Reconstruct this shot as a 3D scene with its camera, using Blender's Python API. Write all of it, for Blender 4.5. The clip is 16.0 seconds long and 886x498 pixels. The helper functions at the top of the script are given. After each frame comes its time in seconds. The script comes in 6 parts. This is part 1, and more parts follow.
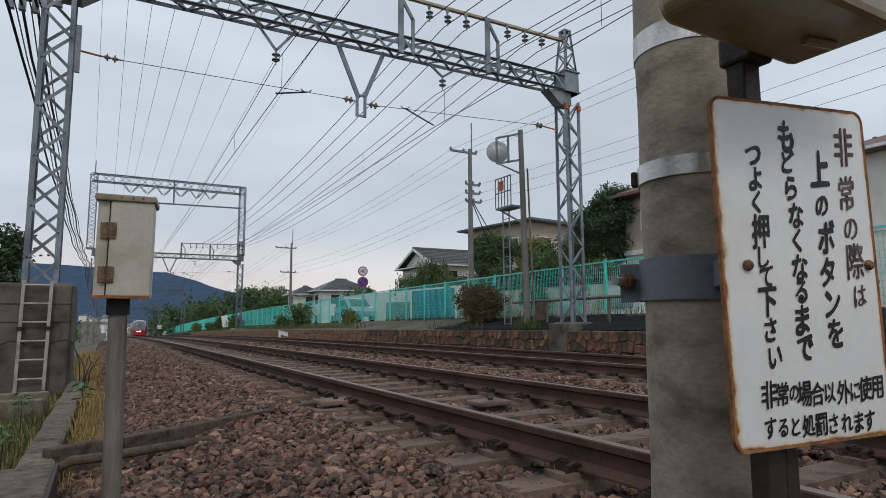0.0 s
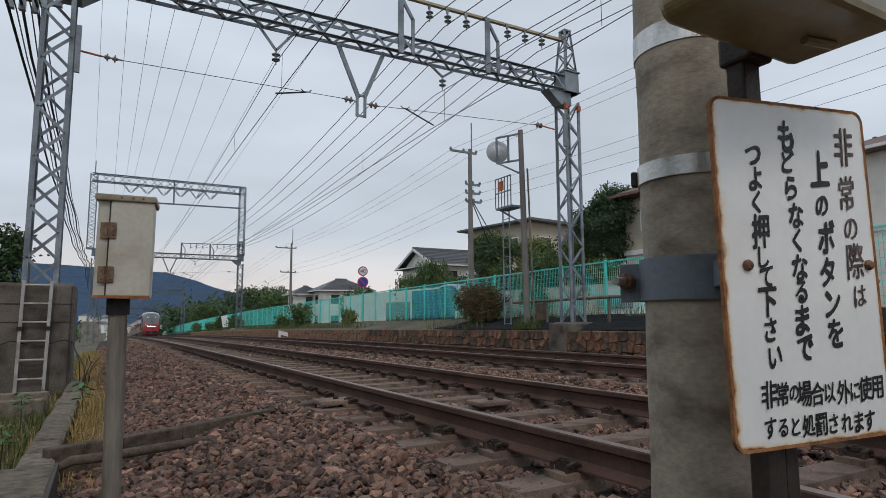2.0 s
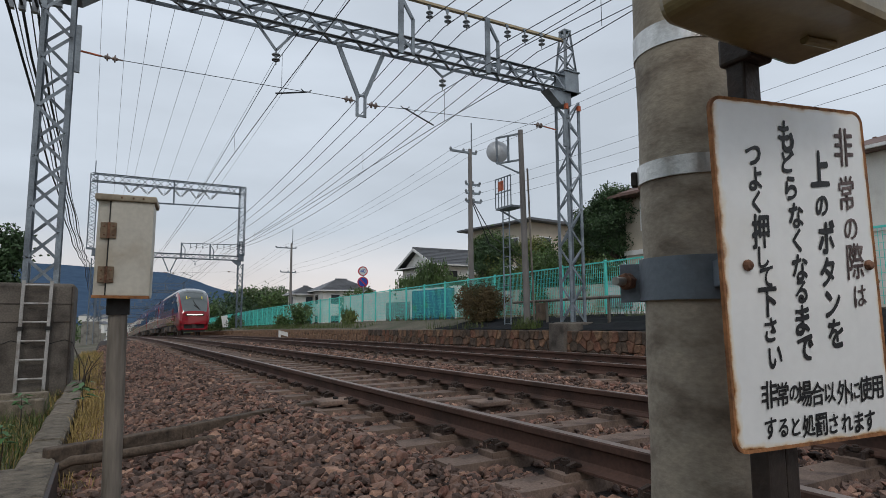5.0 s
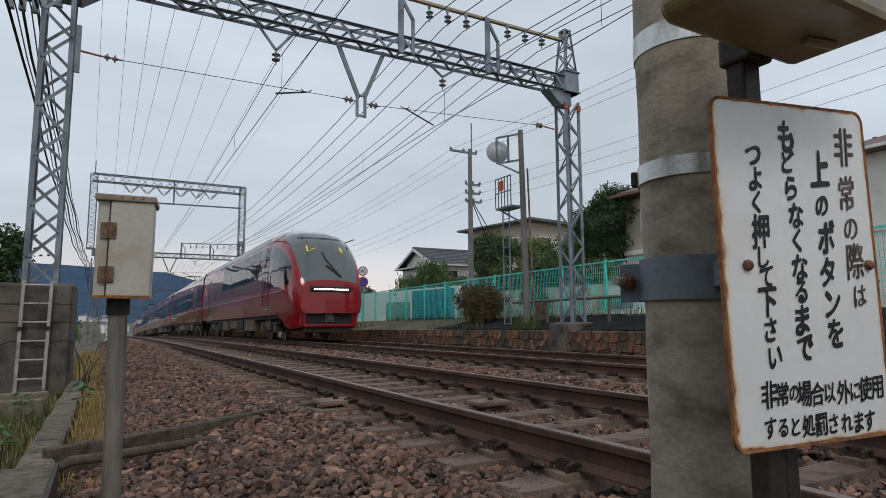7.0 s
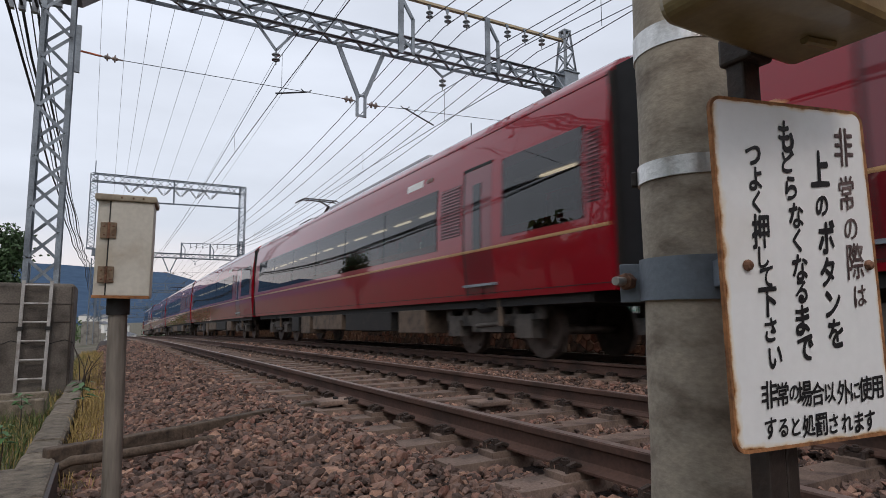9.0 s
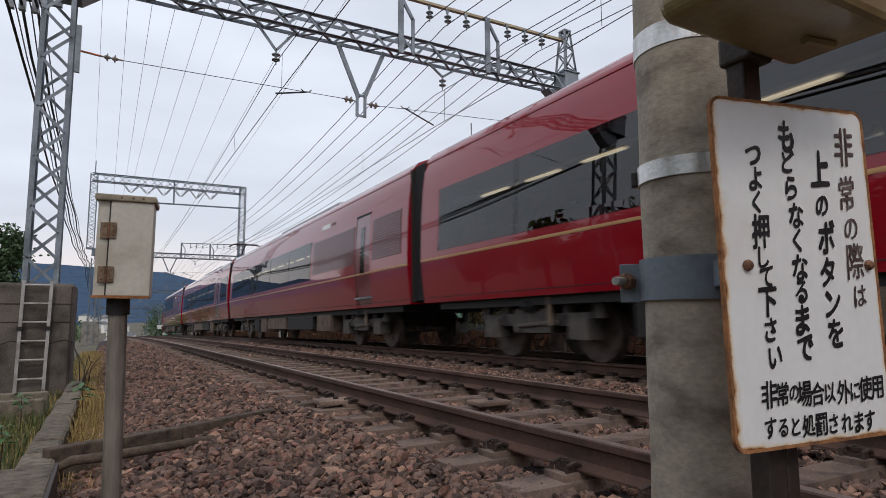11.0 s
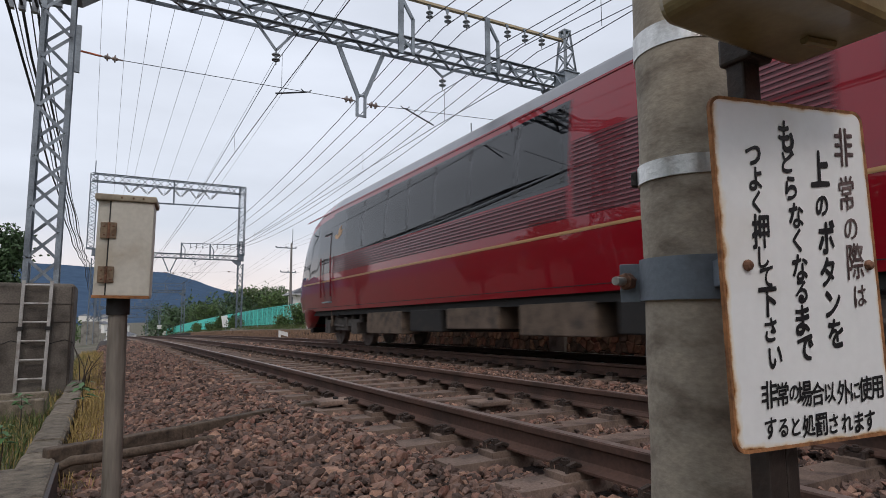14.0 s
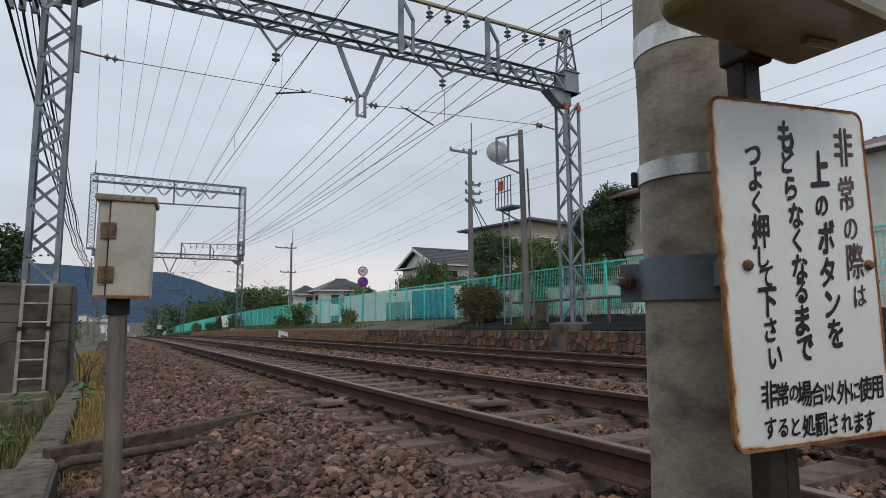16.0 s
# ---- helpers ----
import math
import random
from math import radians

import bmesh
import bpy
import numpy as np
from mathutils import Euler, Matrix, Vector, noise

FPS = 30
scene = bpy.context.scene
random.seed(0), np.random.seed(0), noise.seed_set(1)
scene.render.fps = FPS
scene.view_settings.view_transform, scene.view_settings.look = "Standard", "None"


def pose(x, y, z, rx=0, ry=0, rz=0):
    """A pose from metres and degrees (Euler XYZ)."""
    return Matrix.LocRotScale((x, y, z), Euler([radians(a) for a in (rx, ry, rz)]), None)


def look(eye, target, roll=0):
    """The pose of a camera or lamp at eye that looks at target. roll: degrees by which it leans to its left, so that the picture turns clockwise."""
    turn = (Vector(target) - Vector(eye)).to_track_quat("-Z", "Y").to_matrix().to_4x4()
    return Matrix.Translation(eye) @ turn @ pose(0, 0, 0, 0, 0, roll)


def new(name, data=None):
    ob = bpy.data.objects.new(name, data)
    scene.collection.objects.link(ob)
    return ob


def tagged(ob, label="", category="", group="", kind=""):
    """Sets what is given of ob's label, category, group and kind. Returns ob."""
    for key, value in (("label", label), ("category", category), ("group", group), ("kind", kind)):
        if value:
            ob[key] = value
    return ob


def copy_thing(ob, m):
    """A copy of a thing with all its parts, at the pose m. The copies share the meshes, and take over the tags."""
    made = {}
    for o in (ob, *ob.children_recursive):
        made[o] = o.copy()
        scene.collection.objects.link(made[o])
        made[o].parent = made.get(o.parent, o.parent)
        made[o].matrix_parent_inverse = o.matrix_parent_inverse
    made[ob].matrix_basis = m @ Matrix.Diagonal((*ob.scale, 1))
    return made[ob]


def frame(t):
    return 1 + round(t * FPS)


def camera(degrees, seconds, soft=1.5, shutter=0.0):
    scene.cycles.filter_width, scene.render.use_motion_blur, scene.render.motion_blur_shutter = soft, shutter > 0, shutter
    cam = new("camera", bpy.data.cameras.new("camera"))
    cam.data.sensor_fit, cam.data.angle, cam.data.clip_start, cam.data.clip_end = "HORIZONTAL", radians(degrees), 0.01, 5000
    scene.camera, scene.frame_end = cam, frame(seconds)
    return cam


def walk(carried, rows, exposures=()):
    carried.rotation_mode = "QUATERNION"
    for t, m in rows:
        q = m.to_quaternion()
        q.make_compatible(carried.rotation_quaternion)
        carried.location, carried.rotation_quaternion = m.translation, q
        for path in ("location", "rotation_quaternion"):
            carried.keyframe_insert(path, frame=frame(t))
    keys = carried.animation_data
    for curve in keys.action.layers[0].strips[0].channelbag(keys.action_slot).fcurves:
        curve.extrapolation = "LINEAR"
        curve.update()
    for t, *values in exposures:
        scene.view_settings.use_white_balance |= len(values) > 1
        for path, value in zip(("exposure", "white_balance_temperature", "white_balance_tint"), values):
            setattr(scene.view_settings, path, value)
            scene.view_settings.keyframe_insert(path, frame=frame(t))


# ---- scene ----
cam = camera(72.97, 16.0, soft=0.6, shutter=0.2)
EYE = Vector((0.0, 0.0, 0.57))
AHEAD = Vector((0.48711, 0.86605, 0.11255))
walk(cam, [(0.0, look(EYE, EYE + AHEAD, -0.334)), (16.0, look(EYE, EYE + AHEAD, -0.334))],
     exposures=((0.0, 0.12, 6620, 10), (7.5, 0.12, 6620, 10), (8.6, 0.4, 6760, 14.5), (14.4, 0.4, 6760, 14.5), (15.2, 0.15, 6620, 10), (16.0, 0.15, 6620, 10)))

# ---- sky and sun: an overcast evening ----
world = bpy.data.worlds.new("world")
scene.world = world
world.use_nodes = True
wt = world.node_tree
bg = wt.nodes["Background"]
sky = wt.nodes.new("ShaderNodeTexSky")
sky.sky_type = "NISHITA"
sky.sun_disc = False
sky.sun_elevation, sky.sun_rotation = radians(38), radians(200)
sky.air_density, sky.dust_density = 1.2, 2.0
coord = wt.nodes.new("ShaderNodeTexCoord")
sep = wt.nodes.new("ShaderNodeSeparateXYZ")
wt.links.new(coord.outputs["Generated"], sep.inputs[0])
ramp = wt.nodes.new("ShaderNodeValToRGB")
wt.links.new(sep.outputs["Z"], ramp.inputs["Fac"])
e = ramp.color_ramp.elements
e[0].position, e[0].color = 0.0, (0.86, 0.74, 0.66, 1)
e[1].position, e[1].color = 1.0, (0.40, 0.44, 0.50, 1)
for at_, c_ in ((0.05, (0.74, 0.71, 0.72)), (0.14, (0.52, 0.585, 0.67)), (0.30, (0.57, 0.64, 0.73)), (0.5, (0.59, 0.665, 0.765))):
    k_ = ramp.color_ramp.elements.new(at_)
    k_.color = (*c_, 1)
stretch = wt.nodes.new("ShaderNodeMapping")
stretch.inputs["Scale"].default_value = (1.0, 1.0, 3.2)
wt.links.new(coord.outputs["Generated"], stretch.inputs["Vector"])
cl = wt.nodes.new("ShaderNodeTexNoise")
cl.inputs["Scale"].default_value, cl.inputs["Detail"].default_value, cl.inputs["Roughness"].default_value = 2.1, 5.0, 0.5
wt.links.new(stretch.outputs["Vector"], cl.inputs["Vector"])
cr = wt.nodes.new("ShaderNodeMapRange")
cr.inputs["From Min"].default_value, cr.inputs["From Max"].default_value = 0.3, 0.7
cr.inputs["To Min"].default_value, cr.inputs["To Max"].default_value = 0.86, 1.12
wt.links.new(cl.outputs["Fac"], cr.inputs["Value"])
mul = wt.nodes.new("ShaderNodeMix")
mul.data_type, mul.blend_type = "RGBA", "MULTIPLY"
mul.inputs["Factor"].default_value = 1.0
wt.links.new(ramp.outputs["Color"], mul.inputs["A"])
wt.links.new(cr.outputs["Result"], mul.inputs["B"])
dim = wt.nodes.new("ShaderNodeMix")
dim.data_type, dim.blend_type = "RGBA", "MULTIPLY"
dim.inputs["Factor"].default_value = 1.0
wt.links.new(sky.outputs["Color"], dim.inputs["A"])
dim.inputs["B"].default_value = (0.08, 0.08, 0.08, 1)
both = wt.nodes.new("ShaderNodeMix")
both.data_type = "RGBA"
both.inputs["Factor"].default_value = 0.93
wt.links.new(dim.outputs["Result"], both.inputs["A"])
wt.links.new(mul.outputs["Result"], both.inputs["B"])
wt.links.new(both.outputs["Result"], bg.inputs["Color"])
bg.inputs["Strength"].default_value = 1.0

sun_data = bpy.data.lights.new("sun", "SUN")
sun_data.energy, sun_data.angle, sun_data.color = 0.6, radians(14), (1.0, 0.97, 0.93)
sun = new("sun", sun_data)
sun.matrix_world = look((-12, -26, 30), (0, 0, 0))


# ---- materials ----
def mat(name, color, rough=0.7, metal=0.0, var=0.25, scale=8.0, tint=None, bump=0.0, fine=60.0, coat=0.0, spec=0.5, island=0.0, each=0.0, hue=None, detail=6.0, palette=(), squash=None):
    """Surface with variation at two scales; tint: a second colour in large stains; island/each: variation piece by piece."""
    m = bpy.data.materials.new(name)
    m.use_nodes = True
    t = m.node_tree
    b = t.nodes["Principled BSDF"]
    b.inputs["Roughness"].default_value, b.inputs["Metallic"].default_value = rough, metal
    b.inputs["Coat Weight"].default_value = coat
    b.inputs["Specular IOR Level"].default_value = spec
    tc = t.nodes.new("ShaderNodeTexCoord")
    n1 = t.nodes.new("ShaderNodeTexNoise")
    n1.inputs["Scale"].default_value, n1.inputs["Detail"].default_value = scale, detail
    n2 = t.nodes.new("ShaderNodeTexNoise")
    n2.inputs["Scale"].default_value, n2.inputs["Detail"].default_value = fine, 4.0
    where = tc.outputs["Object"]
    if squash:
        mp_ = t.nodes.new("ShaderNodeMapping")
        mp_.inputs["Scale"].default_value = squash
        t.links.new(where, mp_.inputs["Vector"])
        where = mp_.outputs["Vector"]
    for n in (n1, n2):
        t.links.new(where, n.inputs["Vector"])
    r = t.nodes.new("ShaderNodeValToRGB")
    t.links.new(n1.outputs["Fac"], r.inputs["Fac"])
    dark = tuple(c * (1 - var) for c in color)
    light = tuple(min(1, c * (1 + var)) for c in color)
    r.color_ramp.elements[0].position, r.color_ramp.elements[0].color = 0.32, (*(tint or dark), 1)
    r.color_ramp.elements[1].position, r.color_ramp.elements[1].color = 0.68, (*light, 1)
    mid = r.color_ramp.elements.new(0.48)
    mid.color = (*color, 1)
    last = r.outputs["Color"]
    f = t.nodes.new("ShaderNodeMapRange")
    f.inputs["From Min"].default_value, f.inputs["From Max"].default_value = 0.3, 0.7
    f.inputs["To Min"].default_value, f.inputs["To Max"].default_value = 1 - var * 0.6, 1 + var * 0.6
    t.links.new(n2.outputs["Fac"], f.inputs["Value"])
    x = t.nodes.new("ShaderNodeMix")
    x.data_type, x.blend_type = "RGBA", "MULTIPLY"
    x.inputs["Factor"].default_value = 1.0
    t.links.new(last, x.inputs["A"])
    t.links.new(f.outputs["Result"], x.inputs["B"])
    last = x.outputs["Result"]
    for amount, kind in ((island, "i"), (each, "o")):
        if amount:
            if kind == "i":
                src = t.nodes.new("ShaderNodeNewGeometry").outputs["Random Per Island"]
            else:
                src = t.nodes.new("ShaderNodeObjectInfo").outputs["Random"]
            rr = t.nodes.new("ShaderNodeValToRGB")
            t.links.new(src, rr.inputs["Fac"])
            h = hue or (1, 1, 1)
            rr.color_ramp.elements[0].color = (1 - amount, 1 - amount, 1 - amount, 1)
            rr.color_ramp.elements[1].color = tuple((1 + amount) * v for v in h) + (1,)
            for k, (place, tone) in enumerate(palette):
                e = rr.color_ramp.elements[k] if k < 2 else rr.color_ramp.elements.new(place)
                e.position, e.color = place, (*tone, 1)
            y = t.nodes.new("ShaderNodeMix")
            y.data_type, y.blend_type = "RGBA", "MULTIPLY"
            y.inputs["Factor"].default_value = 1.0
            t.links.new(last, y.inputs["A"])
            t.links.new(rr.outputs["Color"], y.inputs["B"])
            last = y.outputs["Result"]
    t.links.new(last, b.inputs["Base Color"])
    if bump:
        bp = t.nodes.new("ShaderNodeBump")
        bp.inputs["Strength"].default_value, bp.inputs["Distance"].default_value = bump, 0.01
        t.links.new(n2.outputs["Fac"], bp.inputs["Height"])
        t.links.new(bp.outputs["Normal"], b.inputs["Normal"])
    return m


def glow(name, color, strength):
    m = bpy.data.materials.new(name)
    m.use_nodes = True
    b = m.node_tree.nodes["Principled BSDF"]
    b.inputs["Base Color"].default_value = (*color, 1)
    b.inputs["Emission Color"].default_value = (*color, 1)
    b.inputs["Emission Strength"].default_value = strength
    return m


M_RAIL = mat("rusty_rail", (0.085, 0.043, 0.03), 0.8, 0.0, 0.3, 3, (0.05, 0.028, 0.02), 0.15, 45)
M_RAILTOP = mat("worn_rail_head", (0.25, 0.19, 0.16), 0.5, 0.5, 0.25, 4, (0.13, 0.08, 0.06), 0.05, 80)
M_CLIP = mat("rusty_clip", (0.06, 0.042, 0.034), 0.65, 0.4, 0.35, 20, None, 0.3, 90)
M_SLEEPER = mat("dusty_concrete_sleeper", (0.185, 0.128, 0.098), 0.92, 0, 0.35, 5, (0.08, 0.053, 0.042), 0.5, 70, each=0.2)
# bed under the ballast, near black: carries the shade of the gaps between stones
M_BED = mat("gap_shade_bed", (0.032, 0.022, 0.017), 0.95, 0, 0.5, 22, (0.02, 0.014, 0.011), 1.0, 38)
M_STONE = mat("ballast_stone", (0.195, 0.119, 0.088), 0.85, 0, 0.3, 14, None, 0.4, 110, island=0.7,
              palette=((0.0, (0.3, 0.31, 0.32)), (1.0, (2.1, 2.0, 1.85)), (0.3, (0.62, 0.64, 0.68)), (0.5, (0.95, 1.0, 1.05)), (0.7, (1.12, 1.04, 1.0)), (0.82, (1.2, 0.95, 0.95)), (0.9, (1.35, 1.32, 1.28))))
M_EARTH = mat("ground_soil", (0.11, 0.095, 0.065), 0.95, 0, 0.4, 0.5, (0.06, 0.07, 0.03), 0.6, 12)
M_STEEL = mat("galvanised_steel", (0.215, 0.248, 0.278), 0.5, 0.0, 0.28, 3, (0.13, 0.152, 0.175), 0.08, 40)
M_BUFF = mat("buff_insulated_bar", (0.4, 0.32, 0.2), 0.6, 0, 0.2, 5)
# the same steel toned darker and bluer for distance, on the far gantries
M_STEELFAR = mat("galvanised_steel_far_tone", (0.15, 0.18, 0.21), 0.55, 0.35, 0.15, 2)
M_PRIMER = mat("orange_primer", (0.5, 0.12, 0.05), 0.7, 0, 0.2, 9)
M_PORCELAIN = mat("porcelain", (0.23, 0.25, 0.27), 0.22, 0, 0.1, 9)
M_PORCELAINB = mat("brown_porcelain", (0.22, 0.17, 0.15), 0.25, 0, 0.1, 9)
M_WIRE = mat("wire", (0.045, 0.05, 0.058), 0.55, 0.4, 0.1, 1)
M_CABLE = mat("black_cable", (0.012, 0.012, 0.014), 0.6, 0, 0.2, 3)
M_CONC = mat("weathered_concrete", (0.25, 0.235, 0.205), 0.9, 0, 0.22, 2.2, (0.13, 0.12, 0.105), 0.5, 45)
M_CONCDARK = mat("damp_concrete", (0.125, 0.106, 0.088), 0.9, 0, 0.35, 3, (0.06, 0.049, 0.041), 0.6, 40)
M_POLE = mat("concrete_pole", (0.36, 0.308, 0.238), 0.75, 0, 0.24, 9, (0.2, 0.16, 0.12), 0.2, 70, squash=(1, 1, 1.6), detail=9.0)
M_RED = mat("red_train_paint", (0.28, 0.0015, 0.01), 0.35, 0.0, 0.04, 2, coat=1.0, spec=0.15)
M_GREYROOF = mat("grey_roof_paint", (0.22, 0.22, 0.23), 0.35, 0.4, 0.1, 2, coat=0.3)
M_GOLD = mat("gold_stripe", (0.55, 0.31, 0.14), 0.35, 0.5, 0.05, 4)
M_GLASSDARK = mat("dark_train_glass", (0.012, 0.013, 0.015), 0.03, 0.0, 0.02, 2, spec=0.8, coat=0.0)


def tinted_glass(name, tint):
    """A tinted pane: clear where it is seen head-on, mirroring at a slant."""
    m = bpy.data.materials.new(name)
    m.use_nodes = True
    t = m.node_tree
    t.nodes.remove(t.nodes["Principled BSDF"])
    clear, gloss = t.nodes.new("ShaderNodeBsdfTransparent"), t.nodes.new("ShaderNodeBsdfGlossy")
    clear.inputs["Color"].default_value = (*tint, 1)
    gloss.inputs["Roughness"].default_value = 0.01
    fres, x = t.nodes.new("ShaderNodeFresnel"), t.nodes.new("ShaderNodeMixShader")
    fres.inputs["IOR"].default_value = 1.8
    for a, b in ((fres.outputs[0], x.inputs[0]), (clear.outputs[0], x.inputs[1]), (gloss.outputs[0], x.inputs[2]), (x.outputs[0], t.nodes["Material Output"].inputs["Surface"])):
        t.links.new(a, b)
    return m


M_WINDOW = tinted_glass("train_window_glass", (0.3, 0.31, 0.31))
M_BLACK = mat("underframe_black", (0.018, 0.016, 0.015), 0.75, 0, 0.3, 6, (0.03, 0.024, 0.02))
M_UNDER = mat("dusty_underframe_box", (0.13, 0.092, 0.066), 0.8, 0, 0.35, 5, (0.065, 0.05, 0.04))
M_WHITE = mat("white_enamel", (0.8, 0.79, 0.76), 0.32, 0, 0.03, 4, (0.7, 0.66, 0.6))


class Shape:
    """Collects vertices and faces of one mesh."""

    def __init__(self):
        self.v, self.f = [], []

    def add(self, vs, fs):
        n = len(self.v)
        self.v += [tuple(p) for p in vs]
        self.f += [tuple(i + n for i in q) for q in fs]
        return self

    def box(self, x0, x1, y0, y1, z0, z1):
        vs = [(x, y, z) for x in (x0, x1) for y in (y0, y1) for z in (z0, z1)]
        return self.add(vs, [(0, 1, 3, 2), (4, 6, 7, 5), (0, 4, 5, 1), (2, 3, 7, 6), (0, 2, 6, 4), (1, 5, 7, 3)])

    def bar(self, p, q, w, h=None, up=(0, 0, 1)):
        """A straight bar of width w and height h."""
        p, q, h = Vector(p), Vector(q), h or w
        d = (q - p).normalized()
        a = d.cross(Vector(up))
        if a.length < 1e-3:
            a = d.cross(Vector((0, 1, 0)))
        a.normalize()
        b = a.cross(d)
        vs = [c + a * (i * w / 2) + b * (j * h / 2) for c in (p, q) for i, j in ((-1, -1), (1, -1), (1, 1), (-1, 1))]
        return self.add(vs, [(0, 1, 2, 3), (7, 6, 5, 4), (0, 4, 5, 1), (1, 5, 6, 2), (2, 6, 7, 3), (3, 7, 4, 0)])

    def tube(self, pts, r, n=8, cap=True):
        """A round bar along points; r: one radius or one for each point."""
        pts = [Vector(p) for p in pts]
        rr = r if isinstance(r, (list, tuple)) else [r] * len(pts)
        vs, fs, a = [], [], None
        for i, p in enumerate(pts):
            d = pts[min(i + 1, len(pts) - 1)] - pts[max(i - 1, 0)]
            d = (d if d.length > 1e-6 else pts[-1] - pts[0]).normalized()
            if a is None:
                a = d.orthogonal().normalized()
            else:
                a = (a - d * a.dot(d)).normalized()
            b = d.cross(a)
            vs += [p + (a * math.cos(2 * math.pi * k / n) + b * math.sin(2 * math.pi * k / n)) * rr[i] for k in range(n)]
        for i in range(len(pts) - 1):
            for k in range(n):
                fs.append((i * n + k, i * n + (k + 1) % n, (i + 1) * n + (k + 1) % n, (i + 1) * n + k))
        if cap:
            fs += [tuple(reversed(range(n))), tuple(range((len(pts) - 1) * n, len(pts) * n))]
        return self.add(vs, fs)

    def lathe(self, base, profile, n=14, axis=(0, 0, 1)):
        """Rings (distance along the axis, radius) from base."""
        base, ax = Vector(base), Vector(axis).normalized()
        return self.tube([base + ax * z for z, r in profile], [max(r, 1e-4) for z, r in profile], n)

    def sweep(self, section, path, closed=True):
        """A section (x, z) drawn along a path of (x, y, z) that runs mainly in y."""
        n = len(section)
        vs = [(px + sx, py, pz + sz) for px, py, pz in path for sx, sz in section]
        fs = [(i * n + k, i * n + (k + 1) % n, (i + 1) * n + (k + 1) % n, (i + 1) * n + k) for i in range(len(path) - 1) for k in range(n if closed else n - 1)]
        if closed:
            fs += [tuple(range(n)), tuple(reversed(range((len(path) - 1) * n, len(path) * n)))]
        return self.add(vs, fs)

    def plate(self, outline, depth, place):
        """A flat outline (x, z) of some depth along y, set at a pose."""
        n = len(outline)
        vs = [place @ Vector((x, y, z)) for y in (0, depth) for x, z in outline]
        fs = [tuple(range(n)), tuple(reversed(range(n, 2 * n)))] + [(k, k + n, (k + 1) % n + n, (k + 1) % n) for k in range(n)]
        return self.add(vs, fs)

    def mesh(self, name, material, smooth=False):
        me = bpy.data.meshes.new(name)
        me.from_pydata(self.v, [], self.f)
        bm = bmesh.new()
        bm.from_mesh(me)
        bmesh.ops.recalc_face_normals(bm, faces=bm.faces)
        bm.to_mesh(me)
        bm.free()
        if smooth:
            me.shade_smooth()
            me.set_sharp_from_angle(angle=radians(40))
        me.materials.append(material)
        return me


def part(name, shape, material, parent=None, label="", smooth=False, bevel=0.0):
    """Links a shape as one mesh object under a thing or a part."""
    ob = new(name, shape.mesh(name, material, smooth))
    ob.parent = parent
    if label:
        ob["label"] = label
    if bevel:
        b = ob.modifiers.new("bevel", "BEVEL")
        b.width, b.segments, b.limit_method, b.angle_limit = bevel, 2, "ANGLE", radians(35)
    return ob


def thing(name, label, category, group="", kind=""):
    return tagged(new(name), label, category, group, kind)


# ---- the line's profile: it falls away from the eye ----
def zt(y):
    return -0.00884 * y - 1.2586e-4 * y * y if y < 130 else -0.00884 * 130 - 1.2586e-4 * 16900 - 0.04156 * (y - 130)


def steps(y0, y1, n):
    return [y0 + (y1 - y0) * i / n for i in range(n + 1)]


LINE = steps(-30, 140, 68) + steps(150, 330, 18)
TRACKS = (2.84, 6.68)
# ---- ground, ballast and track ----
def bed_height(x):
    """Top of the ballast over the rail level, across the line."""
    knots = ((-0.6, -0.55), (-0.25, -0.5), (0.0, -0.45), (0.9, -0.31), (1.5, -0.205), (1.75, -0.25), (3.95, -0.25), (4.2, -0.205), (4.75, -0.24), (5.3, -0.205), (5.55, -0.25), (7.8, -0.25), (8.1, -0.205), (9.0, -0.26), (9.6, -0.28))
    for (a, p), (b, q) in zip(knots, knots[1:]):
        if a <= x <= b:
            return p + (q - p) * (x - a) / (b - a)
    return knots[0][1] if x < 0 else knots[-1][1]


def ground_sheet():
    xs = [-3000, -600, -160, -60, -25, -12, -6, -3, -1.6, -1.0, -0.62]
    xs += [-0.6 + 0.3 * i for i in range(35)]
    xs += [9.9, 11.0, 12.0, 14, 18, 26, 40, 80, 200, 700, 3000]
    ys = [-2500, -500, -120, -60] + LINE + [420, 600, 1000, 2000, 4500]

    def height(x, y):
        base = zt(max(-30, min(y, 330)))
        if x < -0.6:
            return base - 0.55 - min(0.05 * (-0.6 - x), 6)
        if x <= 9.6:
            return base + bed_height(x)
        if x < 12:
            return base + 0.3 + (x - 9.9) / 2.1 * 0.4
        return base + 0.72 + min(0.02 * (x - 12), 1.2)

    s = Shape()
    vs = [(x, y, height(x, y)) for y in ys for x in xs]
    n = len(xs)
    s.add(vs, [(j * n + i, j * n + i + 1, (j + 1) * n + i + 1, (j + 1) * n + i) for j in range(len(ys) - 1) for i in range(n - 1)])
    ob = part("ground", s, M_EARTH)
    tagged(ob, "rough soil and ballast bed under the railway line", "ground", kind="structure")
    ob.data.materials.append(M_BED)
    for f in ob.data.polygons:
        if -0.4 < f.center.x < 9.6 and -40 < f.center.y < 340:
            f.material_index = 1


ground_sheet()

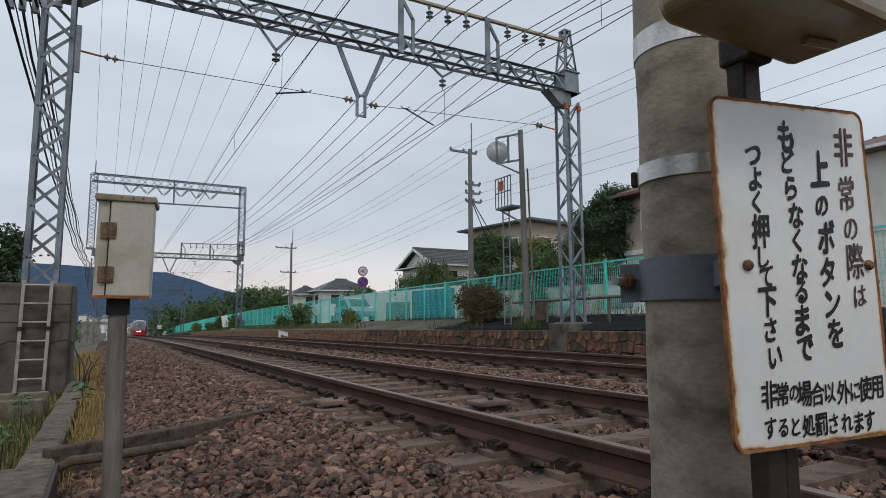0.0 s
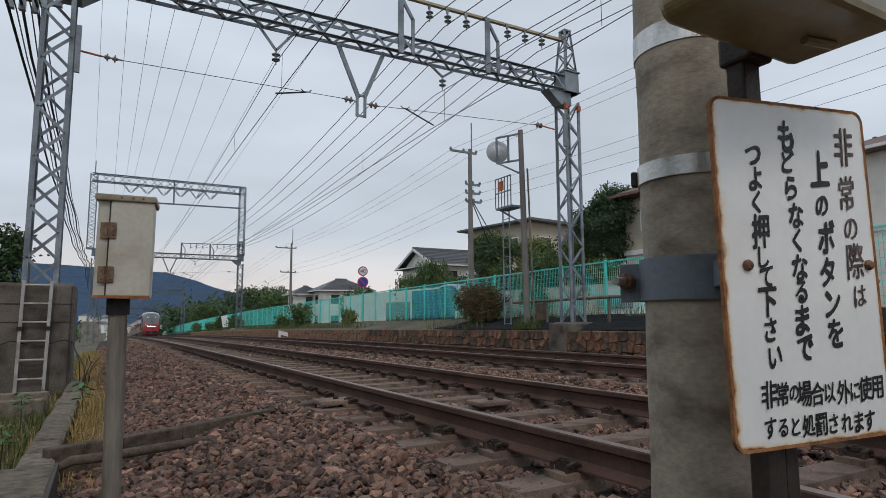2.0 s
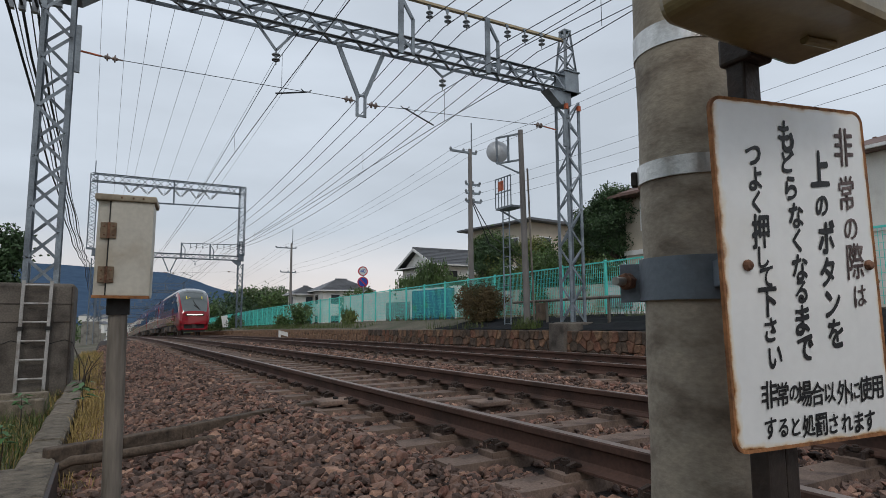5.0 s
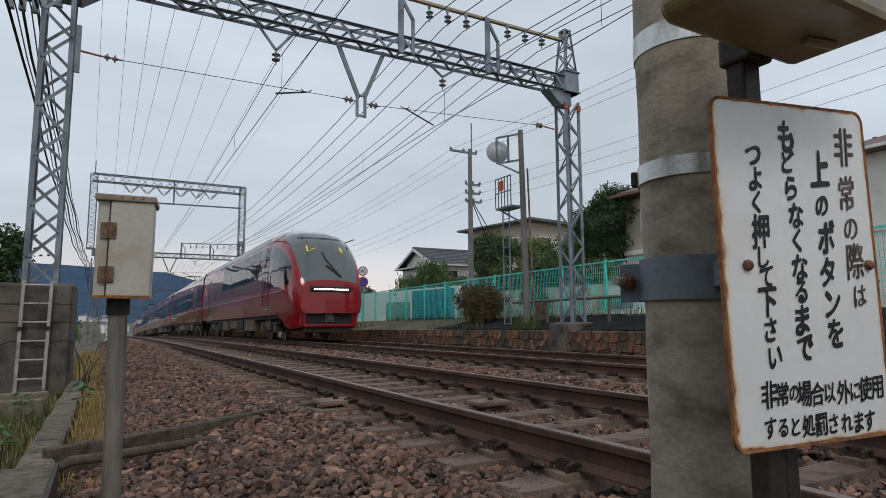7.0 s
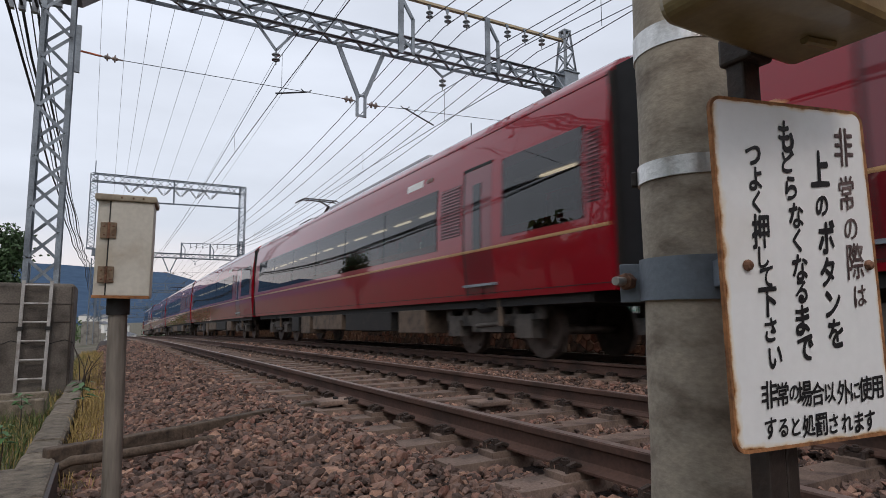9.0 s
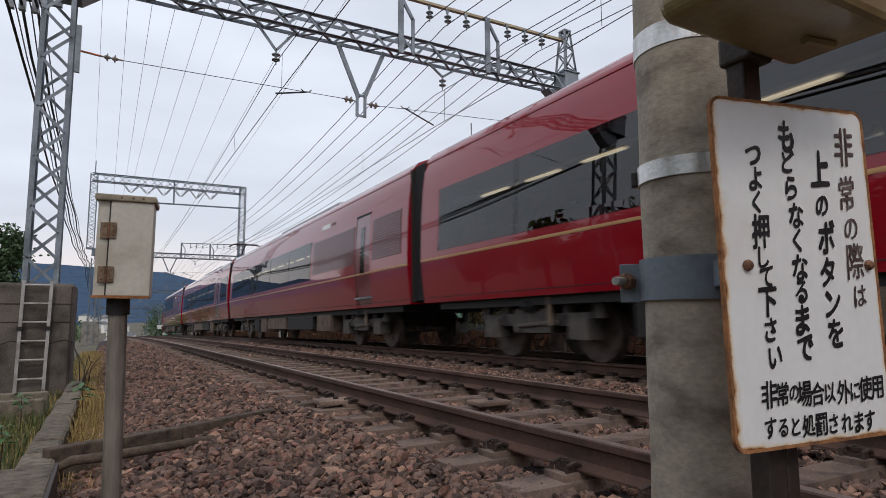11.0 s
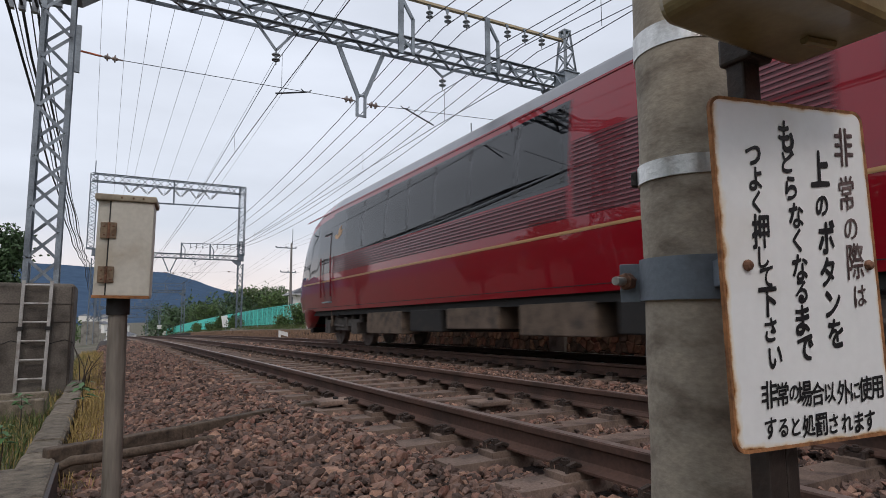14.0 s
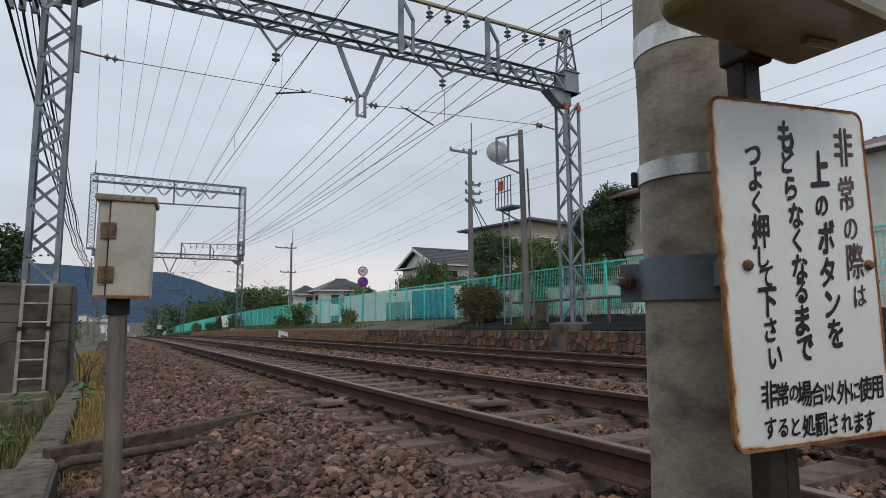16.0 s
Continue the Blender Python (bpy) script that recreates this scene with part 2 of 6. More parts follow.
FOOT = [(-0.0635, -0.153), (-0.0635, -0.142), (-0.02, -0.128), (-0.008, -0.115), (-0.008, -0.045), (0.008, -0.045), (0.008, -0.115), (0.02, -0.128), (0.0635, -0.142), (0.0635, -0.153)]
HEAD = [(-0.008, -0.05), (-0.0325, -0.036), (-0.0325, -0.006), (-0.026, 0.0), (0.026, 0.0), (0.0325, -0.006), (0.0325, -0.036), (0.008, -0.05)]
for c in TRACKS:
    for side in (-0.75, 0.75):
        path = [(c + side, y, zt(y)) for y in LINE]
        rail = thing("rail", "rust-brown steel rail with a worn running surface", "rail", "rails of the two tracks")
        part("rail_foot", Shape().sweep(FOOT, path), M_RAIL, rail, "rusty web and foot")
        head = part("rail_head", Shape().sweep(HEAD, path), M_RAIL, rail, "worn rail head")
        head.data.materials.append(M_RAILTOP)
        for f in head.data.polygons:
            if f.normal.z > 0.9 and f.center.z > zt(f.center.y) - 0.004:
                f.material_index = 1

# sleepers with their clips: 300 nearest single, the rest joined
PITCH = 0.585
SLEEPER = Shape()
SLEEPER.add([(-1.2, -0.1, -0.19), (1.2, -0.1, -0.19), (1.2, 0.1, -0.19), (-1.2, 0.1, -0.19), (-1.2, -0.125, -0.33), (1.2, -0.125, -0.33), (1.2, 0.125, -0.33), (-1.2, 0.125, -0.33)],
            [(0, 1, 2, 3), (0, 4, 5, 1), (1, 5, 6, 2), (2, 6, 7, 3), (3, 7, 4, 0), (7, 6, 5, 4)])
for x, y in ((-0.75, 0.0), (0.75, 0.0)):
    SLEEPER.box(x - 0.17, x + 0.17, y - 0.075, y + 0.075, -0.19, -0.158)
SL_MESH = SLEEPER.mesh("sleeper", M_SLEEPER)
CL = Shape()
CL.box(-0.06, 0.0, -0.05, 0.05, -0.158, -0.135)
CL.tube([(-0.035, 0, -0.15), (-0.035, 0, -0.098)], 0.016, 6)
CL.tube([(-0.035, 0, -0.125), (-0.035, 0, -0.108)], 0.027, 6)
CL.tube([(-0.075, -0.055, -0.155), (-0.075, -0.055, -0.125), (-0.03, -0.055, -0.115), (0.01, -0.055, -0.13)], 0.012, 6)
CL.tube([(-0.075, 0.055, -0.155), (-0.075, 0.055, -0.125), (-0.03, 0.055, -0.115), (0.01, 0.055, -0.13)], 0.012, 6)
CL_MESH = CL.mesh("rail_clip", M_CLIP)
far_sleepers = Shape()
for c in TRACKS:
    for i in range(-14, 230):
        y = 2.36 + PITCH * i
        if y < 40:
            ob = new("sleeper", SL_MESH)
            ob.matrix_basis = pose(c + random.uniform(-0.015, 0.015), y, zt(y), 0, 0, random.uniform(-0.6, 0.6))
            tagged(ob, "dusty brown concrete sleeper lying in ballast", "sleeper", "sleepers of the two tracks")
            if y < 22:
                for side in (-0.75, 0.75):
                    for turn in (0, 180):
                        k = new("rail_clip", CL_MESH)
                        k.parent = ob
                        k.matrix_basis = pose(side - 0.0635 * (1 if turn == 0 else -1), 0, 0, 0, 0, turn)
        else:
            far_sleepers.box(c - 1.2, c + 1.2, y - 0.11, y + 0.11, zt(y) - 0.3, zt(y) - 0.17)
tagged(part("far_sleepers", far_sleepers, M_SLEEPER), "dusty concrete sleepers far along the line", "sleepers", kind="stuff")


def gravel():
    """Broken ballast stones as one mesh."""
    rng = np.random.default_rng(4)
    bm = bmesh.new()
    bmesh.ops.create_icosphere(bm, subdivisions=1, radius=1.0)
    bm.verts.ensure_lookup_table()
    base = np.array([v.co[:] for v in bm.verts])
    tri = np.array([[v.index for v in f.verts] for f in bm.faces])
    bm.free()
    kinds = []
    for _ in range(30):
        p = base.copy()
        for _ in range(5):
            d = rng.normal(size=3)
            d /= np.linalg.norm(d)
            h = rng.uniform(0.3, 0.66)
            over = np.maximum(p @ d - h, 0)
            p -= over[:, None] * d
        kinds.append(p * rng.uniform(0.6, 1.5, 3) + rng.normal(size=p.shape) * 0.1)
    kinds = np.array(kinds)
    spots = []
    for x0, x1, y0, y1, per, size in ((-0.2, 2.05, 1.2, 5.0, 1450, 0.0242), (-0.2, 2.05, 5.0, 8.5, 1180, 0.0258), (-0.2, 2.03, 8.5, 16, 720, 0.03), (-0.15, 2.03, 16, 40, 240, 0.041),
                                      (2.13, 3.55, 1.5, 8, 1150, 0.021), (2.13, 3.55, 8, 24, 420, 0.03), (3.63, 5.9, 2.0, 12, 820, 0.025),
                                      (3.63, 5.9, 12, 30, 260, 0.042), (5.97, 7.4, 4, 14, 420, 0.03), (5.97, 7.4, 14, 30, 130, 0.04), (7.47, 9.5, 6, 22, 330, 0.038), (7.47, 9.5, 22, 45, 120, 0.05), (-0.2, 2.03, -6, 1.2, 420, 0.034), (2.13, 3.55, -6, 1.5, 420, 0.034), (3.63, 5.9, -6, 2, 300, 0.038), (5.97, 7.4, -6, 4, 300, 0.038), (7.47, 9.3, -6, 6, 300, 0.038)):
        n = int((x1 - x0) * (y1 - y0) * per)
        spots.append(np.stack([rng.uniform(x0, x1, n), rng.uniform(y0, y1, n), rng.lognormal(0, 0.3, n) * size], 1))
    s = np.concatenate(spots)
    # keep the sleepers' tops clear between and beside the rails
    phase = np.abs((s[:, 1] - 2.36 + PITCH / 2) % PITCH - PITCH / 2)
    on = np.zeros(len(s), bool)
    for c in TRACKS:
        on |= (np.abs(s[:, 0] - c) < 1.2) & (phase < 0.1)
    keep = ~on | (rng.random(len(s)) < 0.035)
    rail_gap = np.min([np.abs(s[:, 0] - (c + d)) for c in TRACKS for d in (-0.75, 0.75)], axis=0)
    keep &= rail_gap > 0.07
    s, on, phase = s[keep], on[keep], phase[keep]
    n = len(s)
    z = np.array([zt(y) + bed_height(x) for x, y in s[:, :2]])
    inner = np.zeros(n, bool)
    for c in TRACKS:
        inner |= np.abs(s[:, 0] - c) < 1.2
    z += np.where(inner, np.where(on, 0.045, rng.uniform(-0.012, 0.022, n)), rng.uniform(-0.02, 0.034, n))
    a = rng.normal(size=(n, 4))
    a /= np.linalg.norm(a, axis=1)[:, None]
    w, x, y, q = a.T
    rot = np.stack([1 - 2 * (y * y + q * q), 2 * (x * y - w * q), 2 * (x * q + w * y), 2 * (x * y + w * q), 1 - 2 * (x * x + q * q), 2 * (y * q - w * x),
                    2 * (x * q - w * y), 2 * (y * q + w * x), 1 - 2 * (x * x + y * y)], 1).reshape(n, 3, 3)
    local = kinds[rng.integers(0, len(kinds), n)]
    v = np.einsum("nij,nkj->nki", rot, local) * s[:, 2][:, None, None]
    v[:, :, 2] *= 0.85
    v += np.stack([s[:, 0], s[:, 1], z], 1)[:, None, :]
    m = local.shape[1]
    f = (tri[None] + (np.arange(n) * m)[:, None, None]).reshape(-1, 3)
    me = bpy.data.meshes.new("ballast")
    me.vertices.add(n * m)
    me.vertices.foreach_set("co", v.reshape(-1))
    me.loops.add(len(f) * 3)
    me.loops.foreach_set("vertex_index", f.reshape(-1))
    me.polygons.add(len(f))
    me.polygons.foreach_set("loop_start", np.arange(0, len(f) * 3, 3))
    me.update()
    me.validate()
    me.shade_flat()
    me.materials.append(M_STONE)
    tagged(new("ballast", me), "broken reddish-brown and grey track ballast stones", "gravel", kind="stuff")


gravel()

# ---- overhead line gantries ----
XL, XR, GY = -0.93, 10.4, 11.75
GANTRIES = (11.75, 55.6, 99.6, 143.6, 187.6)


def lattice(parent, a, b, side_a, side_b, bays, leg, brace, material, single, name="brace"):
    """A square lattice mast from a to b, legs at the corners and zigzag bracing on the four faces."""
    a, b = Vector(a), Vector(b)
    d = (b - a).normalized()
    u = Vector((0, 1, 0))
    w = u.cross(d).normalized()
    cs = ((-1, -1), (1, -1), (1, 1), (-1, 1))

    def at_(k, i):
        h = (side_a + (side_b - side_a) * k) / 2
        return a + (b - a) * k + w * cs[i % 4][0] * h + u * cs[i % 4][1] * h

    for i in range(4):
        s = Shape()
        p, q = at_(0, i), at_(1, i)
        # an angle section
        s.bar(p, q, leg, leg * 0.14)
        s.bar(p + (w * -cs[i][0] * 0 + u * cs[i][1] * leg * -0.45), q + u * cs[i][1] * leg * -0.45, leg * 0.14, leg)
        part("leg" if name == "brace" else "chord", s, material, parent)
    joined = Shape()
    for i in range(4):
        for k in range(bays):
            lo, hi = (i, i + 1) if (k + i) % 2 else (i + 1, i)
            s = Shape() if single else joined
            s.bar(at_(k / bays, lo), at_((k + 1) / bays, hi), brace, brace * 0.3, up=w if i % 2 else u)
            if single:
                part(name, s, material, parent)
    if not single:
        tagged(part("bracing", joined, material, parent), kind="stuff")


def insulator(parent, top, n=2, r=0.085, step=0.105, axis=(0, 0, -1), material=None):
    """A string of porcelain discs."""
    top, ax = Vector(top), Vector(axis).normalized()
    s = Shape()
    s.tube([top, top + ax * (step * n + 0.1)], 0.014, 6)
    for i in range(n):
        s.lathe(top + ax * (0.05 + step * i), [(0, 0.03), (0.025, 0.034), (0.04, r), (0.055, r * 0.97), (0.062, 0.03), (0.09, 0.026)], 14, ax)
    return part("insulator", s, material or M_PORCELAIN, parent, "grey porcelain disc insulator" if material is None else "brown porcelain insulator", smooth=True)


def gantry(y, near):
    z = zt(y) - zt(GY)
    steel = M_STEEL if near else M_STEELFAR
    g = thing("overhead_line_gantry", "grey galvanised lattice gantry carrying the overhead wires" if near else "distant grey lattice gantry over both tracks", "gantry", "overhead line gantries")
    g.matrix_basis = pose(0, y, z)
    side = 0.42
    for x, z0, ext in ((XL, 1.13, 0.0), (XR, 0.42, 1.2)):
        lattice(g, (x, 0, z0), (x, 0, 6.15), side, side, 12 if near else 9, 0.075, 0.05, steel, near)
        s = Shape().box(x - side / 2 - 0.02, x + side / 2 + 0.02, -side / 2 - 0.02, side / 2 + 0.02, 6.4, 6.98)
        part("junction_plate", s, steel, g, bevel=0.008 if near else 0)
        s = Shape()
        for h in (6.4, 6.95):
            s.box(x - side / 2 - 0.05, x + side / 2 + 0.05, -side / 2 - 0.05, side / 2 + 0.05, h, h + 0.03)
        part("flange", s, steel, g)
        inward = 1 if x < 0 else -1
        s = Shape().plate([(0, 6.4), (inward * 0.55, 6.4), (inward * 0.12, 6.05), (-inward * 0.22, 6.05), (-inward * 0.22, 6.4)], 0.3, pose(x + inward * 0.2, -0.15, 0))
        part("gusset", s, steel, g)
        if ext:
            lattice(g, (x, 0, 6.98), (x, 0, 8.16), side * 0.95, 0.2, 4, 0.06, 0.04, steel, near)
            part("mast_cap", Shape().box(x - 0.12, x + 0.12, -0.12, 0.12, 8.14, 8.18), steel, g)
            if near:
                s = Shape()
                for i, (ax, ay) in enumerate(((-0.21, -0.21), (0.21, -0.21))):
                    s.box(x + ax - 0.04, x + ax + 0.04, ay - 0.04, ay + 0.04, 5.92, 6.06)
                part("primer_patch", s, M_PRIMER, g, "orange rust-proof primer patch")
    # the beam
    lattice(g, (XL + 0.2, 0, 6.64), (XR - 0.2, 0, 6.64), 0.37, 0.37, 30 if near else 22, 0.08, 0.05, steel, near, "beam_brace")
    # frame over the beam for the feeders
    s = Shape()
    s.bar((5.45, -0.2, 7.74), (10.3, -0.05, 7.86), 0.09, 0.06)
    part("feeder_bar", s, M_BUFF if near else steel, g, "buff-painted feeder bar")
    for x in (5.45, 7.77):
        part("feeder_post", Shape().bar((x, -0.2, 6.4), (x, -0.2, 7.8), 0.12, 0.06, up=(0, 1, 0)), steel, g)
        s = Shape().bar((x + 0.02, -0.2, 7.7), (x + 0.3, -0.2, 7.25), 0.07, 0.05, up=(0, 1, 0)).bar((x + 0.3, -0.2, 7.27), (x + 0.3, -0.2, 6.42), 0.07, 0.05, up=(0, 1, 0))
        part("feeder_strut", s, steel, g)
    if near or y < 60:
        for i, x in enumerate((6.18, 6.66, 7.17, 8.37, 8.91, 9.44)):
            zz = 7.74 + (x - 5.45) / 4.85 * 0.12 - 0.03
            part("hanger", Shape().plate([(-0.05, 0.0), (0.05, 0.0), (0.015, -0.12), (-0.015, -0.12)], 0.03, pose(x, -0.2, zz)), steel, g)
            insulator(g, (x, -0.2, zz - 0.1))
    # catenary hangers below the beam
    for x, zz in ((2.76, 5.95), (6.62, 6.15)):
        part("catenary_bracket", Shape().bar((x - 0.38, 0, 6.42), (x, 0, zz), 0.05, 0.03, up=(0, 1, 0)).bar((x + 0.38, 0, 6.42), (x, 0, zz), 0.05, 0.03, up=(0, 1, 0)), steel, g)
        insulator(g, (x, 0, zz))
    # the V between the tracks, with the steady span
    s = Shape().bar((4.05, 0, 6.42), (4.52, 0, 5.32), 0.09, 0.05, up=(0, 1, 0)).bar((5.13, 0, 6.42), (4.68, 0, 5.32), 0.09, 0.05, up=(0, 1, 0))
    part("drop_bracket", s, steel, g)
    s = Shape()
    for x in (4.51, 4.69):
        s.bar((x, 0, 5.35), (x, 0, 4.86), 0.05, 0.06, up=(0, 1, 0))
    for zz in (5.33, 4.88):
        s.bar((4.48, 0, zz), (4.72, 0, zz), 0.05, 0.03, up=(0, 1, 0))
    part("drop_frame", s, steel, g)
    insulator(g, (4.46, 0, 5.19), 2, 0.075, 0.1, (-1, 0, 0.03), M_PORCELAINB)
    insulator(g, (4.74, 0, 5.17), 2, 0.075, 0.1, (1, 0, -0.03), M_PORCELAINB)
    part("pull_rod", Shape().tube([(-0.62, 0, 5.2), (-0.28, 0, 5.17)], 0.018, 6), M_PRIMER if near else steel, g, "red-primed pull rod")
    part("pull_rod", Shape().tube([(10.0, 0, 5.39), (9.6, 0, 5.42)], 0.018, 6), M_PRIMER if near else steel, g, "red-primed pull rod")
    insulator(g, (-0.28, 0, 5.17), 2, 0.07, 0.12, (1, 0, -0.03), M_PORCELAINB)
    insulator(g, (9.6, 0, 5.42), 2, 0.07, 0.1, (-1, 0, 0.02), M_PORCELAINB)
    part("steady_span", Shape().tube([(0.0, 0, 5.16), (4.26, 0, 5.2)], 0.007, 5), M_WIRE, g)
    part("steady_span", Shape().tube([(4.95, 0, 5.17), (9.35, 0, 5.42)], 0.007, 5), M_WIRE, g)
    for x0, x1 in ((3.4, 2.77), (5.66, 6.38)):
        z0 = 5.19 if x0 < 4 else 5.22
        part("steady_arm", Shape().tube([(x0, 0, z0), (x1, 0, z0 - 0.14 if x0 < 4 else 4.95)], 0.017, 6).tube([(x0 - 0.12, 0, z0 + 0.05), (x0 - 0.05, 0, z0), (x0 + 0.05, 0, z0 + 0.01), (x0 + 0.1, 0, z0 + 0.06)], 0.012, 5), M_WIRE, g)
    for x, z0, z1 in ((XL + 0.31, 4.72, 5.55), (XR - 0.3, 4.9, 5.75)):
        part("side_plate", Shape().box(x - 0.04, x + 0.04, -0.26, -0.2, z0, z1), steel, g)
    return g


for y in GANTRIES:
    gantry(y, y < 20)


def upper_gantry(y):
    """The taller portal above the second gantry, with six V strings."""
    z = zt(y) - zt(GY)
    g = thing("feeder_gantry", "tall grey lattice portal with six feeder insulator strings", "gantry")
    g.matrix_basis = pose(0, y, z)
    for x in (XL - 0.35, XR):
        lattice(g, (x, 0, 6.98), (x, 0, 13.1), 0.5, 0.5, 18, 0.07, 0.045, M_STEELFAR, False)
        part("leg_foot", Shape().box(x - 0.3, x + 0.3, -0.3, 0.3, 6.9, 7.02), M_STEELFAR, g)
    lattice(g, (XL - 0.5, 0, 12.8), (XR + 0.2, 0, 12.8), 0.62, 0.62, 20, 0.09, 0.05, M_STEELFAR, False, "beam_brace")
    part("lower_tie", Shape().bar((XL, 0, 11.0), (XR, 0, 11.2), 0.1, 0.12), M_STEELFAR, g)
    part("tie_post", Shape().bar((4.7, 0, 11.1), (4.7, 0, 13.1), 0.12, 0.12, up=(0, 1, 0)), M_STEELFAR, g)
    part("lightning_rod", Shape().tube([(XL - 0.3, 0, 13.1), (XL - 0.3, 0, 14.2)], 0.04, 6), M_STEELFAR, g)
    for x in FEEDERS:
        s = Shape()
        for side in (-1, 1):
            a, b = Vector((x + side * 0.62, 0, 12.5)), Vector((x, 0, 11.75))
            s.tube([a, b], 0.02, 5)
            for k in (0.2, 0.35, 0.5, 0.65, 0.8):
                c = a + (b - a) * k
                d = (b - a).normalized()
                s.tube([c - d * 0.03, c + d * 0.03], 0.1, 8)
        part("insulator_string", s, M_PORCELAIN, g)


FEEDERS = (1.41, 2.64, 3.9, 5.24, 6.52, 7.69)
upper_gantry(55.6)


# ---- wires along the line ----
def span_wire(name, x, heights, r, sag=0.0, label="", twist=0.0, material=None, ends=(-32.2, 187.6)):
    """A wire carried at the gantries; heights(y) over the line there."""
    sup = [y for y in (-32.2, *GANTRIES) if ends[0] <= y <= ends[1]]
    pts = []
    for a, b in zip(sup, sup[1:]):
        n = 14
        for i in range(n):
            k = i / n
            y = a + (b - a) * k
            z = (1 - k) * (heights + zt(a)) + k * (heights + zt(b)) - 4 * sag * k * (1 - k)
            pts.append((x, y, z))
    pts.append((x, sup[-1], heights + zt(sup[-1])))
    ob = part(name, Shape().tube(pts, r, 5, False), material or M_WIRE)
    return tagged(ob, label, "wire", "wires along the line")


for x, zc, zm in ((2.77, 5.09, 5.75), (6.4, 5.03, 5.7)):
    span_wire("contact_wire", x, zc, 0.0085, 0.03, "dark copper contact wire over a track")
    span_wire("messenger_wire", x, zm + 0.08, 0.008, 0.6, "thin dark messenger wire of the catenary")
    s = Shape()
    for i in range(-3, 16):
        y = GY + 4.4 + 4.88 * i
        k = ((y - GY) % 44) / 44
        s.tube([(x, y, zt(y) + zc), (x, y, zt(y) + zm + 0.08 - 2.15 * k * (1 - k))], 0.005, 4)
    tagged(part("droppers", s, M_WIRE), "thin droppers between messenger and contact wire", "droppers", kind="stuff")
for x in (6.18, 6.66, 7.17, 8.37, 8.91, 9.44):
    span_wire("feeder_wire", x, 7.5, 0.011, 1.0, "dark feeder wire hung from insulators")
for x, xn in zip(FEEDERS, (1.7, 2.66, 3.42, 4.6, 5.9, 7.1)):
    pts = [(x + (xn - x) * 1.0 * (55.6 - y) / 33, y, 11.2 + 0.7 * abs(55.6 - y) / 33) for y in steps(55.6, -34, 18)]
    tagged(part("high_feeder", Shape().tube(pts, 0.008, 5, False), M_WIRE), "thin high feeder wire against the sky", "wire", "high feeders")
for x in (0.18, 0.95):
    tagged(part("high_feeder", Shape().tube([(x, y, 12.0 - 0.3 * (y - 20) / 35) for y in steps(100, -34, 18)], 0.008, 5, False), M_WIRE), "thin high feeder wire against the sky", "wire", "high feeders")
ob = part("earth_wire", Shape().tube([(-1.27 + 0.66 * (55.6 - y) / 33, y, 13.6 - 1.6 * (55.6 - y) / 33) for y in steps(55.6, -20, 12)], 0.007, 5, False), M_WIRE)
tagged(ob, "thin earth wire from the portal top", "wire")
# ---- the express train: six cars on the far track ----
TRAIN_V, CAR_L, GAP1 = 17.6, 20.4, 20.85
SIDE = ((0.93, 1.325), (1.15, 1.348), (1.73, 1.4), (2.0, 1.398), (2.6, 1.38), (3.1, 1.345), (3.5, 1.3), (3.72, 1.25), (3.88, 1.12), (3.98, 0.88), (4.04, 0.45), (4.05, 0.0))
ENDSIDE = ((0.93, 1.325), (1.15, 1.348), (1.73, 1.4), (2.0, 1.398), (2.6, 1.38), (3.1, 1.345), (3.5, 1.3), (3.7, 1.27), (3.95, 1.12), (4.1, 0.85), (4.18, 0.45), (4.2, 0.0))
M_SCREEN = mat("tinted_windscreen", (0.1, 0.118, 0.118), 0.03, 0.0, 0.05, 2, spec=1.0, coat=0.6)
M_LOUVRE = mat("ribbed_red_panel", (0.075, 0.003, 0.008), 0.45, 0.1, 0.08, 3)
M_LAMPBAR = glow("headlight_bar", (1.0, 0.97, 0.9), 6.0)
M_YELLOW = glow("yellow_marker", (0.8, 0.7, 0.05), 0.3)
M_INSIDE = glow("cabin_light", (1.0, 0.86, 0.6), 1.0)
M_WHEEL = mat("wheel_steel", (0.13, 0.1, 0.085), 0.6, 0.5, 0.3, 6, (0.06, 0.045, 0.04))
M_BOGIE = mat("bogie_frame", (0.09, 0.076, 0.066), 0.7, 0.1, 0.35, 5, (0.035, 0.03, 0.027), 0.2)
M_DOORRED = mat("door_red", (0.17, 0.002, 0.009), 0.3, 0.0, 0.05, 2, coat=1.0, spec=0.3)
M_GANGWAY = mat("gangway_rubber", (0.012, 0.012, 0.013), 0.85, 0, 0.2, 5)


def half_width(z, table=SIDE):
    for (a, p), (b, q) in zip(table, table[1:]):
        if a <= z <= b:
            return p + (q - p) * (z - a) / (b - a)
    return table[0][1]


def around(table, n=3):
    """The section from one sill over the roof to the other."""
    pts = []
    for (a, p), (b, q) in zip(table, table[1:]):
        pts += [(p + (q - p) * i / n, a + (b - a) * i / n) for i in range(n)]
    pts.append((0.0, table[-1][0]))
    return [(-x, z) for x, z in pts] + [(x, z) for x, z in reversed(pts[:-1])]


